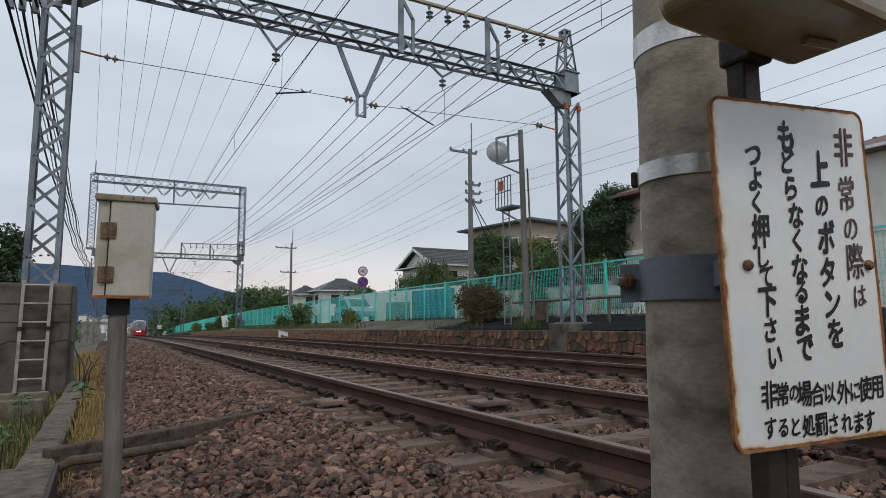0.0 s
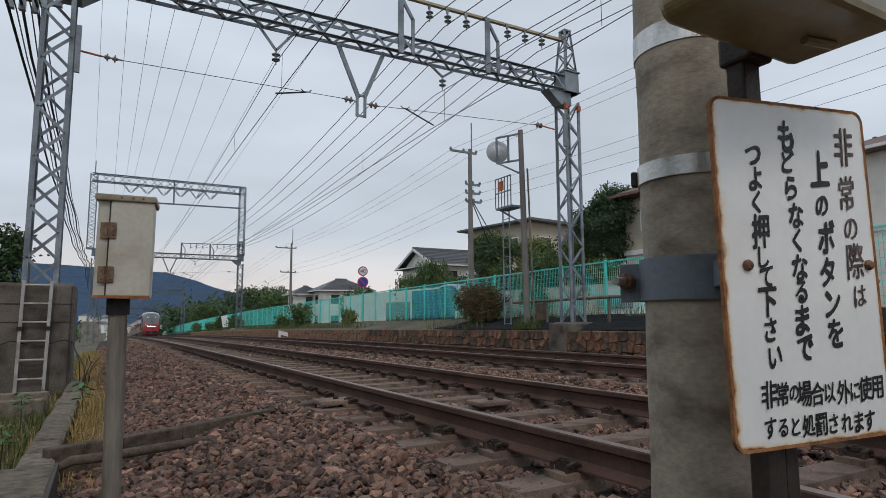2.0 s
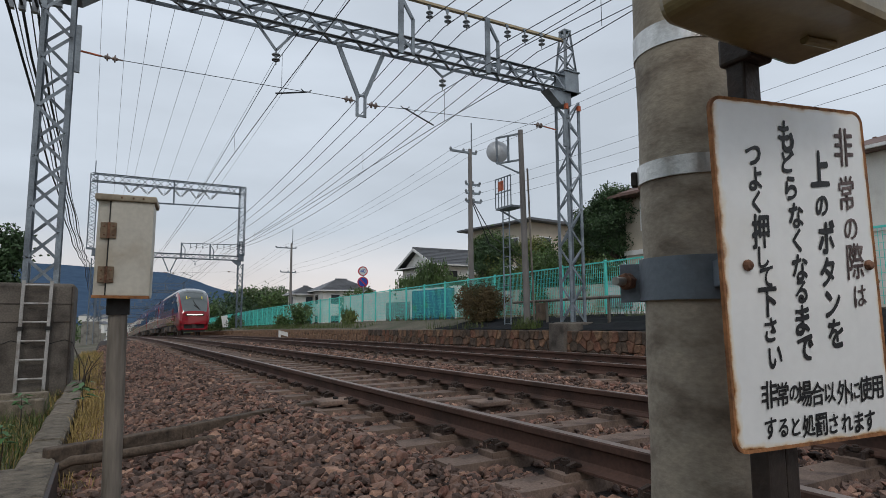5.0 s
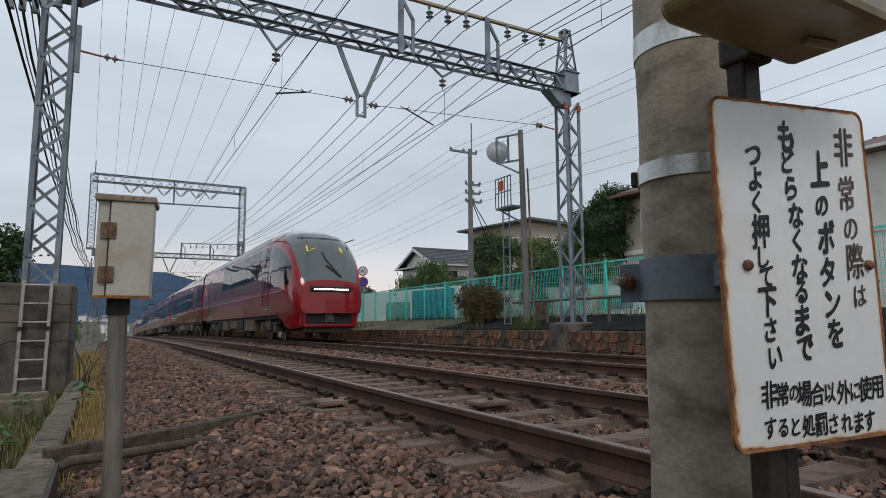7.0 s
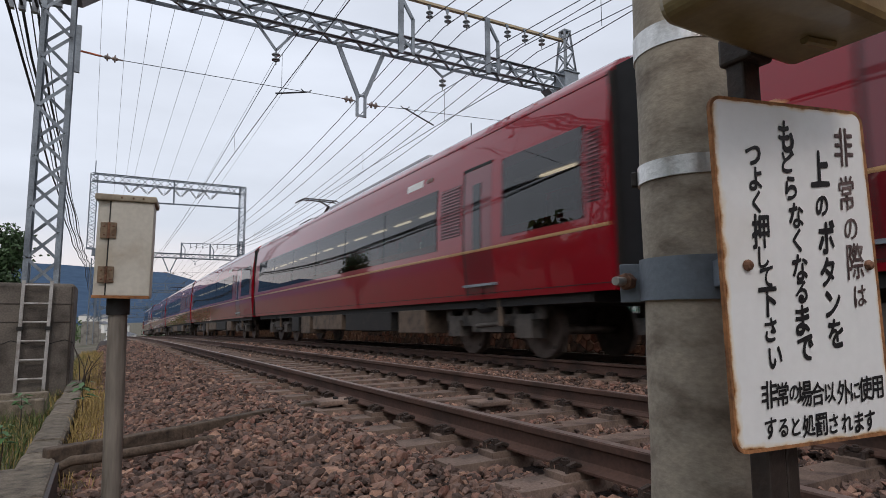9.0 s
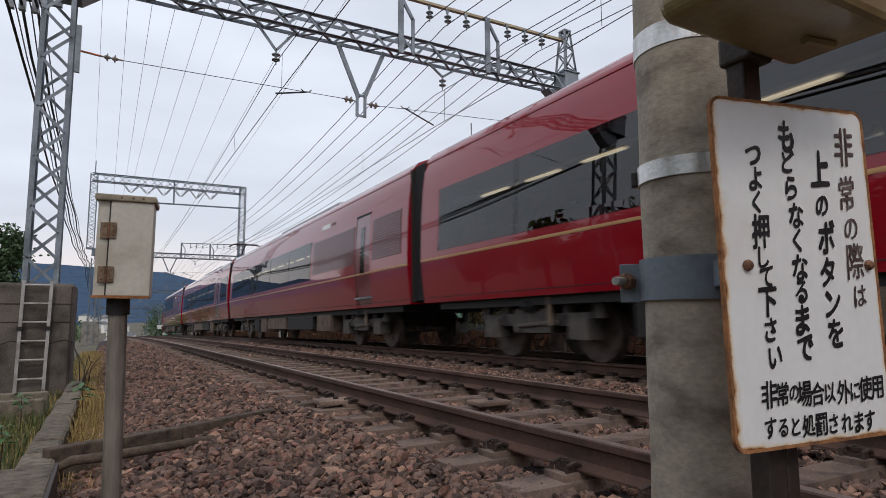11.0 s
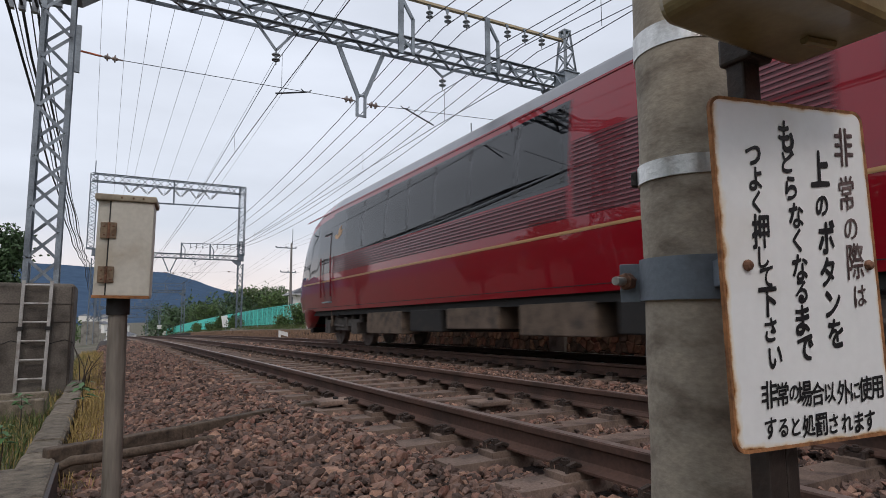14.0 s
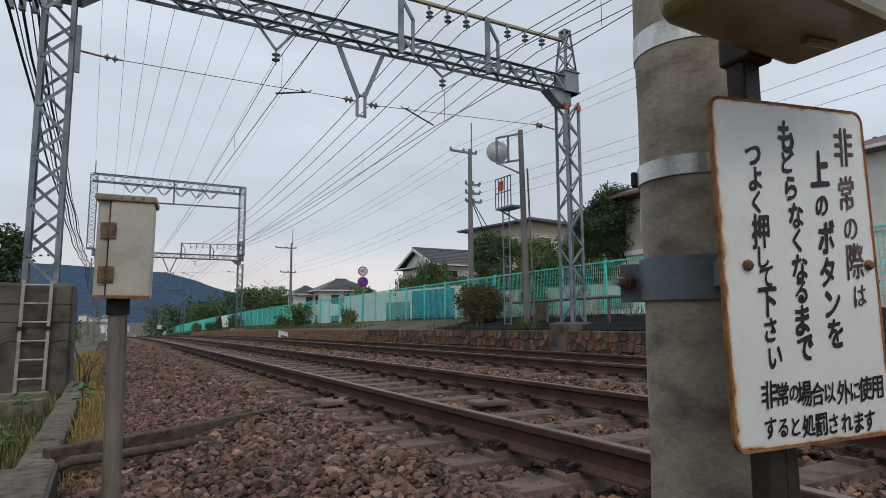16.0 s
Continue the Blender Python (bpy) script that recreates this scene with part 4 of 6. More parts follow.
SIGN_AT = ((0.817, 0.592, 0.918), (0, radians(-1.4), radians(-9.8)))


def rust_rim(m, w, h):
    """Rust that creeps in from the edges of a plate of that width and height."""
    t = m.node_tree
    b = t.nodes["Principled BSDF"]

    def math_(op, a, c):
        n = t.nodes.new("ShaderNodeMath")
        n.operation = op
        for i, v in enumerate((a, c)):
            if isinstance(v, (int, float)):
                n.inputs[i].default_value = v
            else:
                t.links.new(v, n.inputs[i])
        return n.outputs[0]

    tc, mp_ = t.nodes.new("ShaderNodeTexCoord"), t.nodes.new("ShaderNodeMapping")
    mp_.vector_type = "TEXTURE"
    mp_.inputs["Location"].default_value, mp_.inputs["Rotation"].default_value = SIGN_AT
    t.links.new(tc.outputs["Object"], mp_.inputs["Vector"])
    sx, nz = t.nodes.new("ShaderNodeSeparateXYZ"), t.nodes.new("ShaderNodeTexNoise")
    nz.inputs["Scale"].default_value, nz.inputs["Detail"].default_value = 28, 6
    t.links.new(mp_.outputs[0], sx.inputs[0])
    t.links.new(mp_.outputs[0], nz.inputs["Vector"])
    u, v = sx.outputs["X"], math_("MULTIPLY", sx.outputs["Z"], -1)
    d = math_("MINIMUM", math_("MINIMUM", math_("MULTIPLY", u, 0.62), math_("SUBTRACT", w, u)), math_("MINIMUM", v, math_("MULTIPLY", math_("SUBTRACT", h, v), 0.8)))
    d = math_("SUBTRACT", d, math_("MULTIPLY", math_("SUBTRACT", nz.outputs["Fac"], 0.46), 0.016))
    ramp_ = t.nodes.new("ShaderNodeValToRGB")
    t.links.new(math_("MULTIPLY", d, 62), ramp_.inputs["Fac"])
    e_ = ramp_.color_ramp.elements
    e_[0].position, e_[0].color = 0.04, (0.16, 0.06, 0.025, 1)
    e_[1].position, e_[1].color = 0.62, (1, 1, 1, 1)
    for at_, c_ in ((0.13, (0.36, 0.16, 0.06, 1)), (0.24, (0.74, 0.5, 0.3, 1)), (0.36, (0.95, 0.86, 0.74, 1))):
        k_ = e_.new(at_)
        k_.color = c_
    x = t.nodes.new("ShaderNodeMix")
    x.data_type, x.blend_type = "RGBA", "MULTIPLY"
    x.inputs["Factor"].default_value = 1.0
    t.links.new(b.inputs["Base Color"].links[0].from_socket, x.inputs["A"])
    t.links.new(ramp_.outputs["Color"], x.inputs["B"])
    t.links.new(x.outputs["Result"], b.inputs["Base Color"])


rust_rim(M_ENAMEL, 0.341, 0.556)
M_INK = mat("black_lettering", (0.012, 0.012, 0.013), 0.5, 0, 0.2, 30)
M_INKWORN = mat("faded_brown_lettering", (0.075, 0.045, 0.042), 0.55, 0, 0.4, 40, (0.18, 0.13, 0.12))
M_BAND = mat("bright_steel_band", (0.62, 0.61, 0.58), 0.32, 0.85, 0.15, 20, (0.45, 0.42, 0.38), 0.1, 120)
M_BRACKET = mat("grey_painted_bracket", (0.17, 0.2, 0.23), 0.5, 0.1, 0.12, 10, (0.12, 0.14, 0.16), 0.1, 90)
M_OLIVE = mat("olive_cream_paint", (0.28, 0.215, 0.095), 0.32, 0, 0.18, 6, (0.19, 0.14, 0.06), 0.05, 70, coat=0.2)
M_STEM = mat("dark_brown_stem", (0.035, 0.025, 0.02), 0.6, 0.1, 0.3, 12, (0.06, 0.03, 0.015), 0.2, 80)
M_CREAM = mat("weathered_cream_paint", (0.56, 0.52, 0.44), 0.5, 0, 0.1, 7, (0.47, 0.41, 0.32), 0.08, 60)
M_CREAMDARK = mat("stained_box_roof", (0.3, 0.25, 0.18), 0.7, 0, 0.3, 9, (0.16, 0.1, 0.06), 0.2, 60)
M_GALV = mat("grey_post_paint", (0.185, 0.158, 0.13), 0.6, 0.1, 0.3, 22, (0.095, 0.076, 0.06), 0.15, 80, squash=(1, 1, 0.12))
M_HINGE = mat("worn_rusty_hinge", (0.2, 0.14, 0.09), 0.7, 0.3, 0.3, 30, (0.14, 0.08, 0.045), 0.3, 90)
M_KERB = mat("brown_dusty_kerb", (0.095, 0.067, 0.047), 0.92, 0, 0.4, 14, (0.045, 0.031, 0.021), 0.6, 60)
M_TROUGH = mat("mossy_trough_concrete", (0.165, 0.135, 0.1), 0.92, 0, 0.45, 11, (0.08, 0.064, 0.045), 1.0, 95, each=0.25)
M_BOLT = mat("rusty_bolt", (0.2, 0.1, 0.06), 0.6, 0.5, 0.4, 60, None, 0.3, 160)

PX, PY = 1.105, 0.85
post = thing("concrete_post", "weathered round concrete post with steel bands", "post")


def post_r(z):
    return 0.118 - 0.008 * z


sh = Shape()
zs_ = [-0.6 + 0.05 * i for i in range(63)]
sh.tube([(PX + 0.004 * math.sin(3 * z), PY, z) for z in zs_], [post_r(z) + 0.0012 * math.sin(17 * z) for z in zs_], 48)
part("shaft", sh, M_POLE, post, "stained grey concrete shaft", smooth=True)
for z, h, w in ((0.855, 0.04, 0.0), (1.14, 0.05, 0.0)):
    r = post_r(z) + 0.004
    b = part("steel_band", Shape().lathe((PX, PY, z), [(0, r - 0.004), (0, r), (h, r), (h, r - 0.004)], 48), M_BAND, post, "shiny steel strap", smooth=True)
    part("band_buckle", Shape().box(PX - 0.02, PX + 0.02, PY - r - 0.012, PY - r + 0.004, z - 0.004, z + h + 0.004), M_BAND, b, bevel=0.003)
    if z < 1:
        part("band_screw", Shape().bar((PX - 0.61 * r, PY + 0.79 * r, z + 0.02), (PX - 0.61 * (r + 0.014), PY + 0.79 * (r + 0.014), z + 0.02), 0.02, 0.034), M_BLACK, b, "dark clamp screw", bevel=0.004)
clamp = part("pole_clamp", Shape().lathe((PX, PY, 0.602), [(0, 0.11), (0, post_r(0.62) + 0.007), (0.088, post_r(0.62) + 0.006), (0.088, 0.11)], 48), M_BRACKET, post, "blue-grey steel pole clamp", smooth=True)
ex, ey = PX - 0.61 * 0.14, PY + 0.79 * 0.14
part("clamp_ear", Shape().bar((PX - 0.61 * 0.1, PY + 0.79 * 0.1, 0.642), (PX - 0.61 * 0.162, PY + 0.79 * 0.162, 0.642), 0.008, 0.085), M_BRACKET, clamp, bevel=0.002)
part("clamp_bolt", Shape().tube([(ex - 0.062, ey - 0.016, 0.645), (ex + 0.02, ey, 0.645)], 0.0095, 12), M_BAND, clamp, "bright threaded bolt", smooth=True)
part("clamp_nut", Shape().tube([(ex - 0.032, ey - 0.012, 0.645), (ex - 0.008, ey - 0.006, 0.645)], 0.019, 6), M_BOLT, clamp, "rusty hexagon nut", bevel=0.002)

# the stem that carries the button box and the sign
stem = thing("sign_stem", "dark brown steel stem behind the sign", "stem")
part("channel", Shape().box(0.922, 0.968, 0.598, 0.632, -0.5, 1.16), M_STEM, stem, bevel=0.004)
part("channel", Shape().box(0.972, 1.006, 0.6, 0.632, -0.5, 0.6), M_STEM, stem, bevel=0.004)
part("tie", Shape().bar((0.93, 0.63, 0.65), (1.06, 0.76, 0.65), 0.04, 0.05), M_BRACKET, stem)

# the sign
sign = thing("warning_sign", "white enamel warning sign with black brush lettering and rusty rim", "sign")
SIGN = Matrix.Translation((0.817, 0.592, 0.918)) @ pose(0, 0, 0, 0, -1.4, -9.8)
SW, SH_ = 0.341, 0.556


def rounded(w, h, r, x0=0.0, z0=0.0, n=7):
    pts = []
    for cx, cz, a0 in ((w - r, -r, 90), (w - r, -h + r, 0), (r, -h + r, -90), (r, -r, -180)):
        pts += [(x0 + cx + r * math.cos(radians(a0 - 90 * k / n)), z0 + cz + r * math.sin(radians(a0 - 90 * k / n))) for k in range(n + 1)]
    return pts


rim = Shape()
outer, inner = rounded(SW, SH_, 0.022), rounded(SW - 0.01, SH_ - 0.01, 0.019, 0.005, -0.005)
n_ = len(outer)
rim.add([SIGN @ Vector((x, y, z)) for y, ring in ((0.0, inner), (-0.001, outer), (0.006, outer)) for x, z in ring],
        [(a * n_ + k, a * n_ + (k + 1) % n_, (a + 1) * n_ + (k + 1) % n_, (a + 1) * n_ + k) for a in (0, 1) for k in range(n_)])
panel = part("sign_panel", Shape().plate(rounded(SW - 0.004, SH_ - 0.004, 0.02, 0.002, -0.002), 0.006, SIGN), M_ENAMEL, sign, "glossy white enamel panel")
part("rusty_rim", rim, M_RUST, sign, "orange-brown rusted rim")
part("flange_back", Shape().plate(rounded(SW - 0.002, SH_ - 0.002, 0.02, 0.001, -0.001), 0.003, SIGN @ pose(0, 0.0035, 0)), M_RUST, sign)
for u, v in ((0.05, -0.272), (0.318, -0.272)):
    b = part("sign_bolt", Shape().lathe(SIGN @ Vector((u, -0.001, v)), [(0, 0.009), (0.004, 0.009), (0.008, 0.006), (0.009, 0.0)], 8, SIGN.to_3x3() @ Vector((0, -1, 0))), M_BOLT, sign, "rusty bolt head")


def letters(text, spots, ink, weight):
    """Brush characters set one by one; spots: place and height of each on the sign; weight: how heavy the brush is."""
    group = Shape()
    for i, (c, (u, v, high)) in enumerate(zip(text, spots)):
        cu = bpy.data.curves.new("glyph", "FONT")
        cu.body, cu.size, cu.align_x, cu.align_y, cu.resolution_u = c, 1.0, "CENTER", "CENTER", 3
        tmp = bpy.data.objects.new("glyph", cu)
        scene.collection.objects.link(tmp)
        me = bpy.data.meshes.new_from_object(tmp.evaluated_get(bpy.context.evaluated_depsgraph_get()))
        xs = [p.co.x for p in me.vertices] or [0]
        ys = [p.co.y for p in me.vertices] or [0]
        mx, my = (min(xs) + max(xs)) / 2, (min(ys) + max(ys)) / 2
        k = min(high / max(max(ys) - min(ys), 0.35), 0.08)
        wide = k * (0.66 if high > 0.05 else 0.78)
        lean = 0.1 + 0.05 * math.sin(i * 2.3 + len(text))
        # overlapping strokes of a slanted brush give it its weight
        w = weight * k
        for j in range(8):
            q = math.pi / 4 * j
            du, dv = w * math.cos(q) * 0.7, w * math.sin(q) * 1.1 + w * math.cos(q) * 0.4
            pts = []
            for p in me.vertices:
                x, y = p.co.x - mx, p.co.y - my
                # strokes rise to their right and swell and thin along the way
                swell = 0.55 + 0.6 * (0.5 + 0.5 * math.sin(5.5 * x - 4.2 * y + i))
                pts.append(SIGN @ Vector((u + du * swell + x * wide + y * k * 0.06, -0.0012 - 0.0001 * j, v + dv * swell + y * k + x * wide * lean)))
            group.add(pts, [tuple(f.vertices) for f in me.polygons])
        bpy.data.objects.remove(tmp)
        bpy.data.curves.remove(cu)
        bpy.data.meshes.remove(me)
    return part("lettering", group, ink, panel, "hand-painted lettering")


letters("非常の際は", ((0.288, -0.067, 0.067), (0.284, -0.148, 0.059), (0.286, -0.21, 0.036), (0.289, -0.265, 0.061), (0.292, -0.324, 0.035)), M_INKWORN, 0.012)
letters("上のボタンを", ((0.226, -0.108, 0.06), (0.223, -0.172, 0.032), (0.227, -0.225, 0.053), (0.222, -0.283, 0.045), (0.227, -0.335, 0.041), (0.227, -0.384, 0.044)), M_INK, 0.038)
letters("もどらなくなるまで", ((0.156, -0.057, 0.052), (0.155, -0.1, 0.036), (0.157, -0.144, 0.038), (0.163, -0.19, 0.04), (0.16, -0.231, 0.037), (0.161, -0.276, 0.042), (0.159, -0.315, 0.034), (0.156, -0.36, 0.045), (0.157, -0.406, 0.038)), M_INK, 0.036)
letters("つよく押して下さい", ((0.081, -0.094, 0.03), (0.082, -0.132, 0.037), (0.08, -0.171, 0.036), (0.084, -0.217, 0.054), (0.085, -0.259, 0.033), (0.088, -0.291, 0.032), (0.086, -0.33, 0.044), (0.087, -0.373, 0.036), (0.092, -0.416, 0.031)), M_INK, 0.03)
letters("非常の場合以外に使用", ((0.073, -0.472, 0.041), (0.1, -0.473, 0.035), (0.124, -0.473, 0.022), (0.146, -0.476, 0.039), (0.174, -0.478, 0.036), (0.201, -0.478, 0.031), (0.232, -0.479, 0.037), (0.258, -0.479, 0.027), (0.282, -0.477, 0.039), (0.31, -0.477, 0.036)), M_INK, 0.02)
letters("すると処罰されます", ((0.07, -0.522, 0.03), (0.096, -0.524, 0.026), (0.122, -0.524, 0.027), (0.149, -0.525, 0.033), (0.176, -0.526, 0.034), (0.203, -0.527, 0.029), (0.233, -0.528, 0.028), (0.26, -0.529, 0.031), (0.285, -0.529, 0.031)), M_INK, 0.024)

# the button box over the sign
bb = thing("alarm_button_box", "olive-cream painted steel alarm button box", "alarm box")
part("housing", Shape().plate(rounded(0.35, 0.26, 0.03, 0.0, 0.26), 0.17, pose(0.692, 0.41, 1.0)), M_OLIVE, bb, "olive-cream rounded housing", bevel=0.012)
part("button_ring", Shape().lathe((0.77, 0.412, 1.085), [(0, 0.052), (0.012, 0.052), (0.016, 0.046), (0.016, 0.03)], 30, (0, -1, 0)), M_BAND, bb, "bright metal button ring", smooth=True)
part("stem_socket", Shape().box(0.914, 0.976, 0.578, 0.64, 0.998, 1.05), M_STEM, bb, "dark stem socket", bevel=0.006)
part("bottom_hinge", Shape().tube([(0.93, 0.5, 0.997), (0.99, 0.49, 0.997)], 0.008, 8), M_OLIVE, bb, "painted drain slot", smooth=True)

# ---- the relay box on its post ----
rb = thing("relay_box", "cream steel equipment box with rusty hinges on a post", "equipment box")
part("post_tube", Shape().tube([(0.065, 2.7, -0.7), (0.045, 2.7, 0.64)], 0.034, 24), M_GALV, rb, "grey painted tubular post", smooth=True)
part("post_collar", Shape().tube([(0.045, 2.7, 0.585), (0.045, 2.7, 0.652)], 0.042, 20), M_BLACK, rb, "dark collar under the box", smooth=True)
RB = Matrix.Translation((0.045, 2.7, 0.652)) @ pose(0, 0, 0, 0.4, 0.6, -7)


def boxed(x0, x1, y0, y1, z0, z1):
    s = Shape().box(x0, x1, y0, y1, z0, z1)
    s.v = [tuple(RB @ Vector(p)) for p in s.v]
    return s


cabinet = part("cabinet", boxed(-0.082, 0.112, -0.075, 0.085, 0.0, 0.375), M_CREAM, rb, "cream painted cabinet", bevel=0.006)
part("door_leaf", boxed(-0.036, 0.114, -0.09, -0.077, 0.006, 0.372), M_CREAM, rb, "closed cream door", bevel=0.004)
part("box_roof", boxed(-0.092, 0.122, -0.1, 0.095, 0.372, 0.397), M_CREAMDARK, rb, "stained overhanging lid", bevel=0.005)
part("door_seam", boxed(-0.041, -0.036, -0.084, -0.076, 0.0, 0.372), M_BLACK, rb)
for z in (0.055, 0.225):
    h = part("hinge", boxed(-0.068, -0.041, -0.088, -0.076, z, z + 0.062), M_HINGE, rb, "rusty hinge leaf", bevel=0.002)
    part("hinge_leaf", boxed(-0.034, -0.012, -0.097, -0.09, z, z + 0.062), M_HINGE, h, bevel=0.002)
    for dz in (0.014, 0.048):
        for x, y in ((-0.0545, -0.088), (-0.023, -0.097)):
            part("hinge_screw", Shape().lathe(RB @ Vector((x, y, z + dz)), [(0, 0.004), (0.002, 0.003), (0.003, 0.0)], 8, (0, -1, 0)), M_BOLT, h)
    part("hinge_pin", Shape().tube([RB @ Vector((-0.0385, -0.092, z)), RB @ Vector((-0.0385, -0.092, z + 0.062))], 0.006, 8), M_BOLT, h)
part("rusty_edge", boxed(-0.083, 0.1135, -0.0925, -0.074, -0.004, 0.007), M_RUST, rb, "rust along the lower edge")
for x in (0.02, 0.06, 0.095):
    part("lid_rivet", Shape().lathe(RB @ Vector((x - 0.02, -0.1, 0.385)), [(0, 0.004), (0.003, 0.003), (0.004, 0.0)], 8, (0, -1, 0)), M_BOLT, rb)

# ---- left of the line: footing with ladder, cable trough, weeds ----
blk = thing("gantry_footing", "stained concrete footing block under a gantry mast", "footing")
part("block", Shape().box(-1.62, -0.43, 11.2, 12.5, -0.9, 1.13), M_CONCDARK, blk, "damp cracked concrete block", bevel=0.05)
s = Shape()
for i in range(12):
    a, b = -1.62 + 0.1 * i, -1.62 + 0.1 * (i + 1)
    s.bar((a, 11.196, 0.22 + 0.03 * math.sin(i * 1.9)), (b, 11.196, 0.22 + 0.03 * math.sin((i + 1) * 1.9)), 0.006, 0.012)
part("crack", s, M_BLACK, blk)
for z in (0.52, 0.8):
    part("form_joint", Shape().box(-1.6, -0.45, 11.192, 11.2, z, z + 0.012), M_STEM, blk, "dark formwork joint")
part("form_joint", Shape().box(-0.47, -0.46, 11.192, 11.2, -0.5, 1.08), M_STEM, blk)
M_LADDER = mat("weathered_pale_steel", (0.4, 0.38, 0.36), 0.6, 0.1, 0.25, 6, (0.26, 0.22, 0.19), 0.2, 60)
lad = thing("mast_ladder", "weathered grey timber-toned steel ladder on the footing", "ladder")
for x0, x1 in ((-1.12, -1.08), (-0.76, -0.72)):
    part("rail_stile", Shape().bar((x0 - 0.0, 11.12, -0.52), (x0 + 0.02, 11.12, 1.16), 0.045, 0.03, up=(0, 1, 0)), M_LADDER, lad)
    part("stile_joint", Shape().box(x0 - 0.03, x0 + 0.05, 11.09, 11.15, 0.4, 0.46), M_BLACK, lad)
for i in range(6):
    part("rung", Shape().tube([(-1.12, 11.12, -0.33 + 0.285 * i), (-0.74, 11.12, -0.33 + 0.285 * i)], 0.016, 8), M_LADDER, lad)
for y in (11.75,):
    f2 = thing("gantry_footing", "concrete footing set into the stone wall", "footing")
    part("block", Shape().box(9.24, 9.85, 10.78, 11.33, -0.5, 0.41), M_CONCDARK, f2, "weathered concrete plinth", bevel=0.03)
    part("block", Shape().box(10.05, 10.75, 11.4, 12.1, -0.5, 0.42), M_CONCDARK, f2, bevel=0.03)
for y in GANTRIES[1:]:
    for x in (XL, XR):
        f3 = thing("gantry_footing", "grey concrete footing of a distant gantry", "footing")
        z = zt(y) - zt(GY)
        part("block", Shape().box(x - 0.6, x + 0.6, y - 0.6, y + 0.6, zt(y) - 1.2, z + (1.13 if x < 0 else 0.42)), M_CONC, f3, bevel=0.03)
        if x < 0:
            for dx in (-0.2, 0.2):
                part("ladder_stile", Shape().bar((x + dx, y - 0.65, zt(y) - 0.7), (x + dx, y - 0.65, z + 1.2), 0.05), M_STEEL, f3)

trough = thing("cable_trough", "mossy concrete cable trough with lids beside the ballast", "cable trough", kind="structure")
part("trough_body", Shape().sweep([(-0.42, -0.75), (-0.42, -0.36), (-0.245, -0.36), (-0.245, -0.75)], [(0, y, zt(y)) for y in steps(-10, 11.7, 22)]), M_CONCDARK, trough)
LID = Shape().add([(x * k, y * (1 if k > 0.9 else 0.97), z) for z, k in ((-0.07, 1.0), (-0.018, 1.0), (0.0, 0.8)) for x, y in ((-0.105, -0.246), (0.105, -0.246), (0.105, 0.246), (-0.105, 0.246))],
                 [(a * 4 + k, a * 4 + (k + 1) % 4, a * 4 + 4 + (k + 1) % 4, a * 4 + 4 + k) for a in (0, 1) for k in range(4)] + [(8, 9, 10, 11), (3, 2, 1, 0)]).mesh("trough_lid", M_TROUGH)
for i in range(25):
    y = -0.6 + 0.5 * i
    ob = new("trough_lid", LID)
    ob.parent = trough
    ob.matrix_basis = pose(-0.335 + random.uniform(-0.01, 0.01), y, zt(y) - 0.3 + random.uniform(-0.008, 0.008), random.uniform(-1, 1), random.uniform(-1, 1), random.uniform(-1, 1))
cover = thing("trough_junction_cover", "large weathered concrete junction cover slab", "cover slab")
part("slab", Shape().box(-1.1, -0.2, 2.4, 3.55, -0.42, -0.27), M_TROUGH, cover, bevel=0.025)
part("slab", Shape().box(-1.1, -0.21, 3.57, 4.3, -0.42, -0.275), M_TROUGH, cover, bevel=0.025)
part("edge_plate", Shape().box(-0.215, -0.195, 3.3, 4.4, -0.55, -0.29), M_STEM, cover)
low = thing("transverse_kerb", "weathered concrete kerb in front of the footing", "kerb")
part("kerb_stone", Shape().box(-2.2, -0.58, 9.35, 9.5, -0.65, -0.36), M_TROUGH, low, bevel=0.02)
part("kerb_stone", Shape().box(-2.2, -0.58, 8.75, 8.87, -0.65, -0.38), M_TROUGH, low, bevel=0.02)
stub = thing("short_stake", "short weathered concrete stake by the trough", "stake")
part("stake", Shape().box(-0.18, -0.11, 3.72, 3.8, -0.7, -0.36), M_TROUGH, stub, bevel=0.01)

cross = thing("crossing_cable_kerb", "moss-topped concrete kerb crossing the ballast to the rail", "kerb")
s = Shape()
pts = [(-0.3, 4.9, -0.29), (-0.08, 5.0, -0.285), (0.15, 5.03, -0.278), (0.56, 5.23, -0.27), (1.13, 5.5, -0.25), (1.78, 5.66, -0.215)]
for a, b in zip(pts, pts[1:]):
    s.bar((a[0], a[1], a[2] - 0.1), (b[0], b[1], b[2] - 0.1), 0.1, 0.2)
part("kerb_stone", s, M_KERB, cross, bevel=0.012)
pipe = thing("conduit_pipe", "grey dusty conduit pipe along the kerb", "pipe")
part("tube", Shape().tube([(-0.23, 4.76, -0.5), (-0.22, 4.72, -0.39), (-0.14, 4.69, -0.345), (0.03, 4.7, -0.345), (0.53, 4.9, -0.35), (0.95, 5.12, -0.36), (1.1, 5.2, -0.4)], 0.032, 14), M_KERB, pipe, smooth=True)
for x, y, w in ((2.0, 5.42, 0.3), (3.18, 4.62, 0.28)):
    pl = thing("rail_bond_plate", "pale concrete cover plate beside a rail", "cover plate")
    part("plate", Shape().box(x - 0.28, x + 0.05, y - 0.13, y + 0.13, -0.22, -0.178), M_SLEEPER, pl, bevel=0.012)
    part("plate_bolt", Shape().tube([(x - 0.1, y, -0.18), (x - 0.1, y, -0.16)], 0.025, 6), M_BLACK, pl)

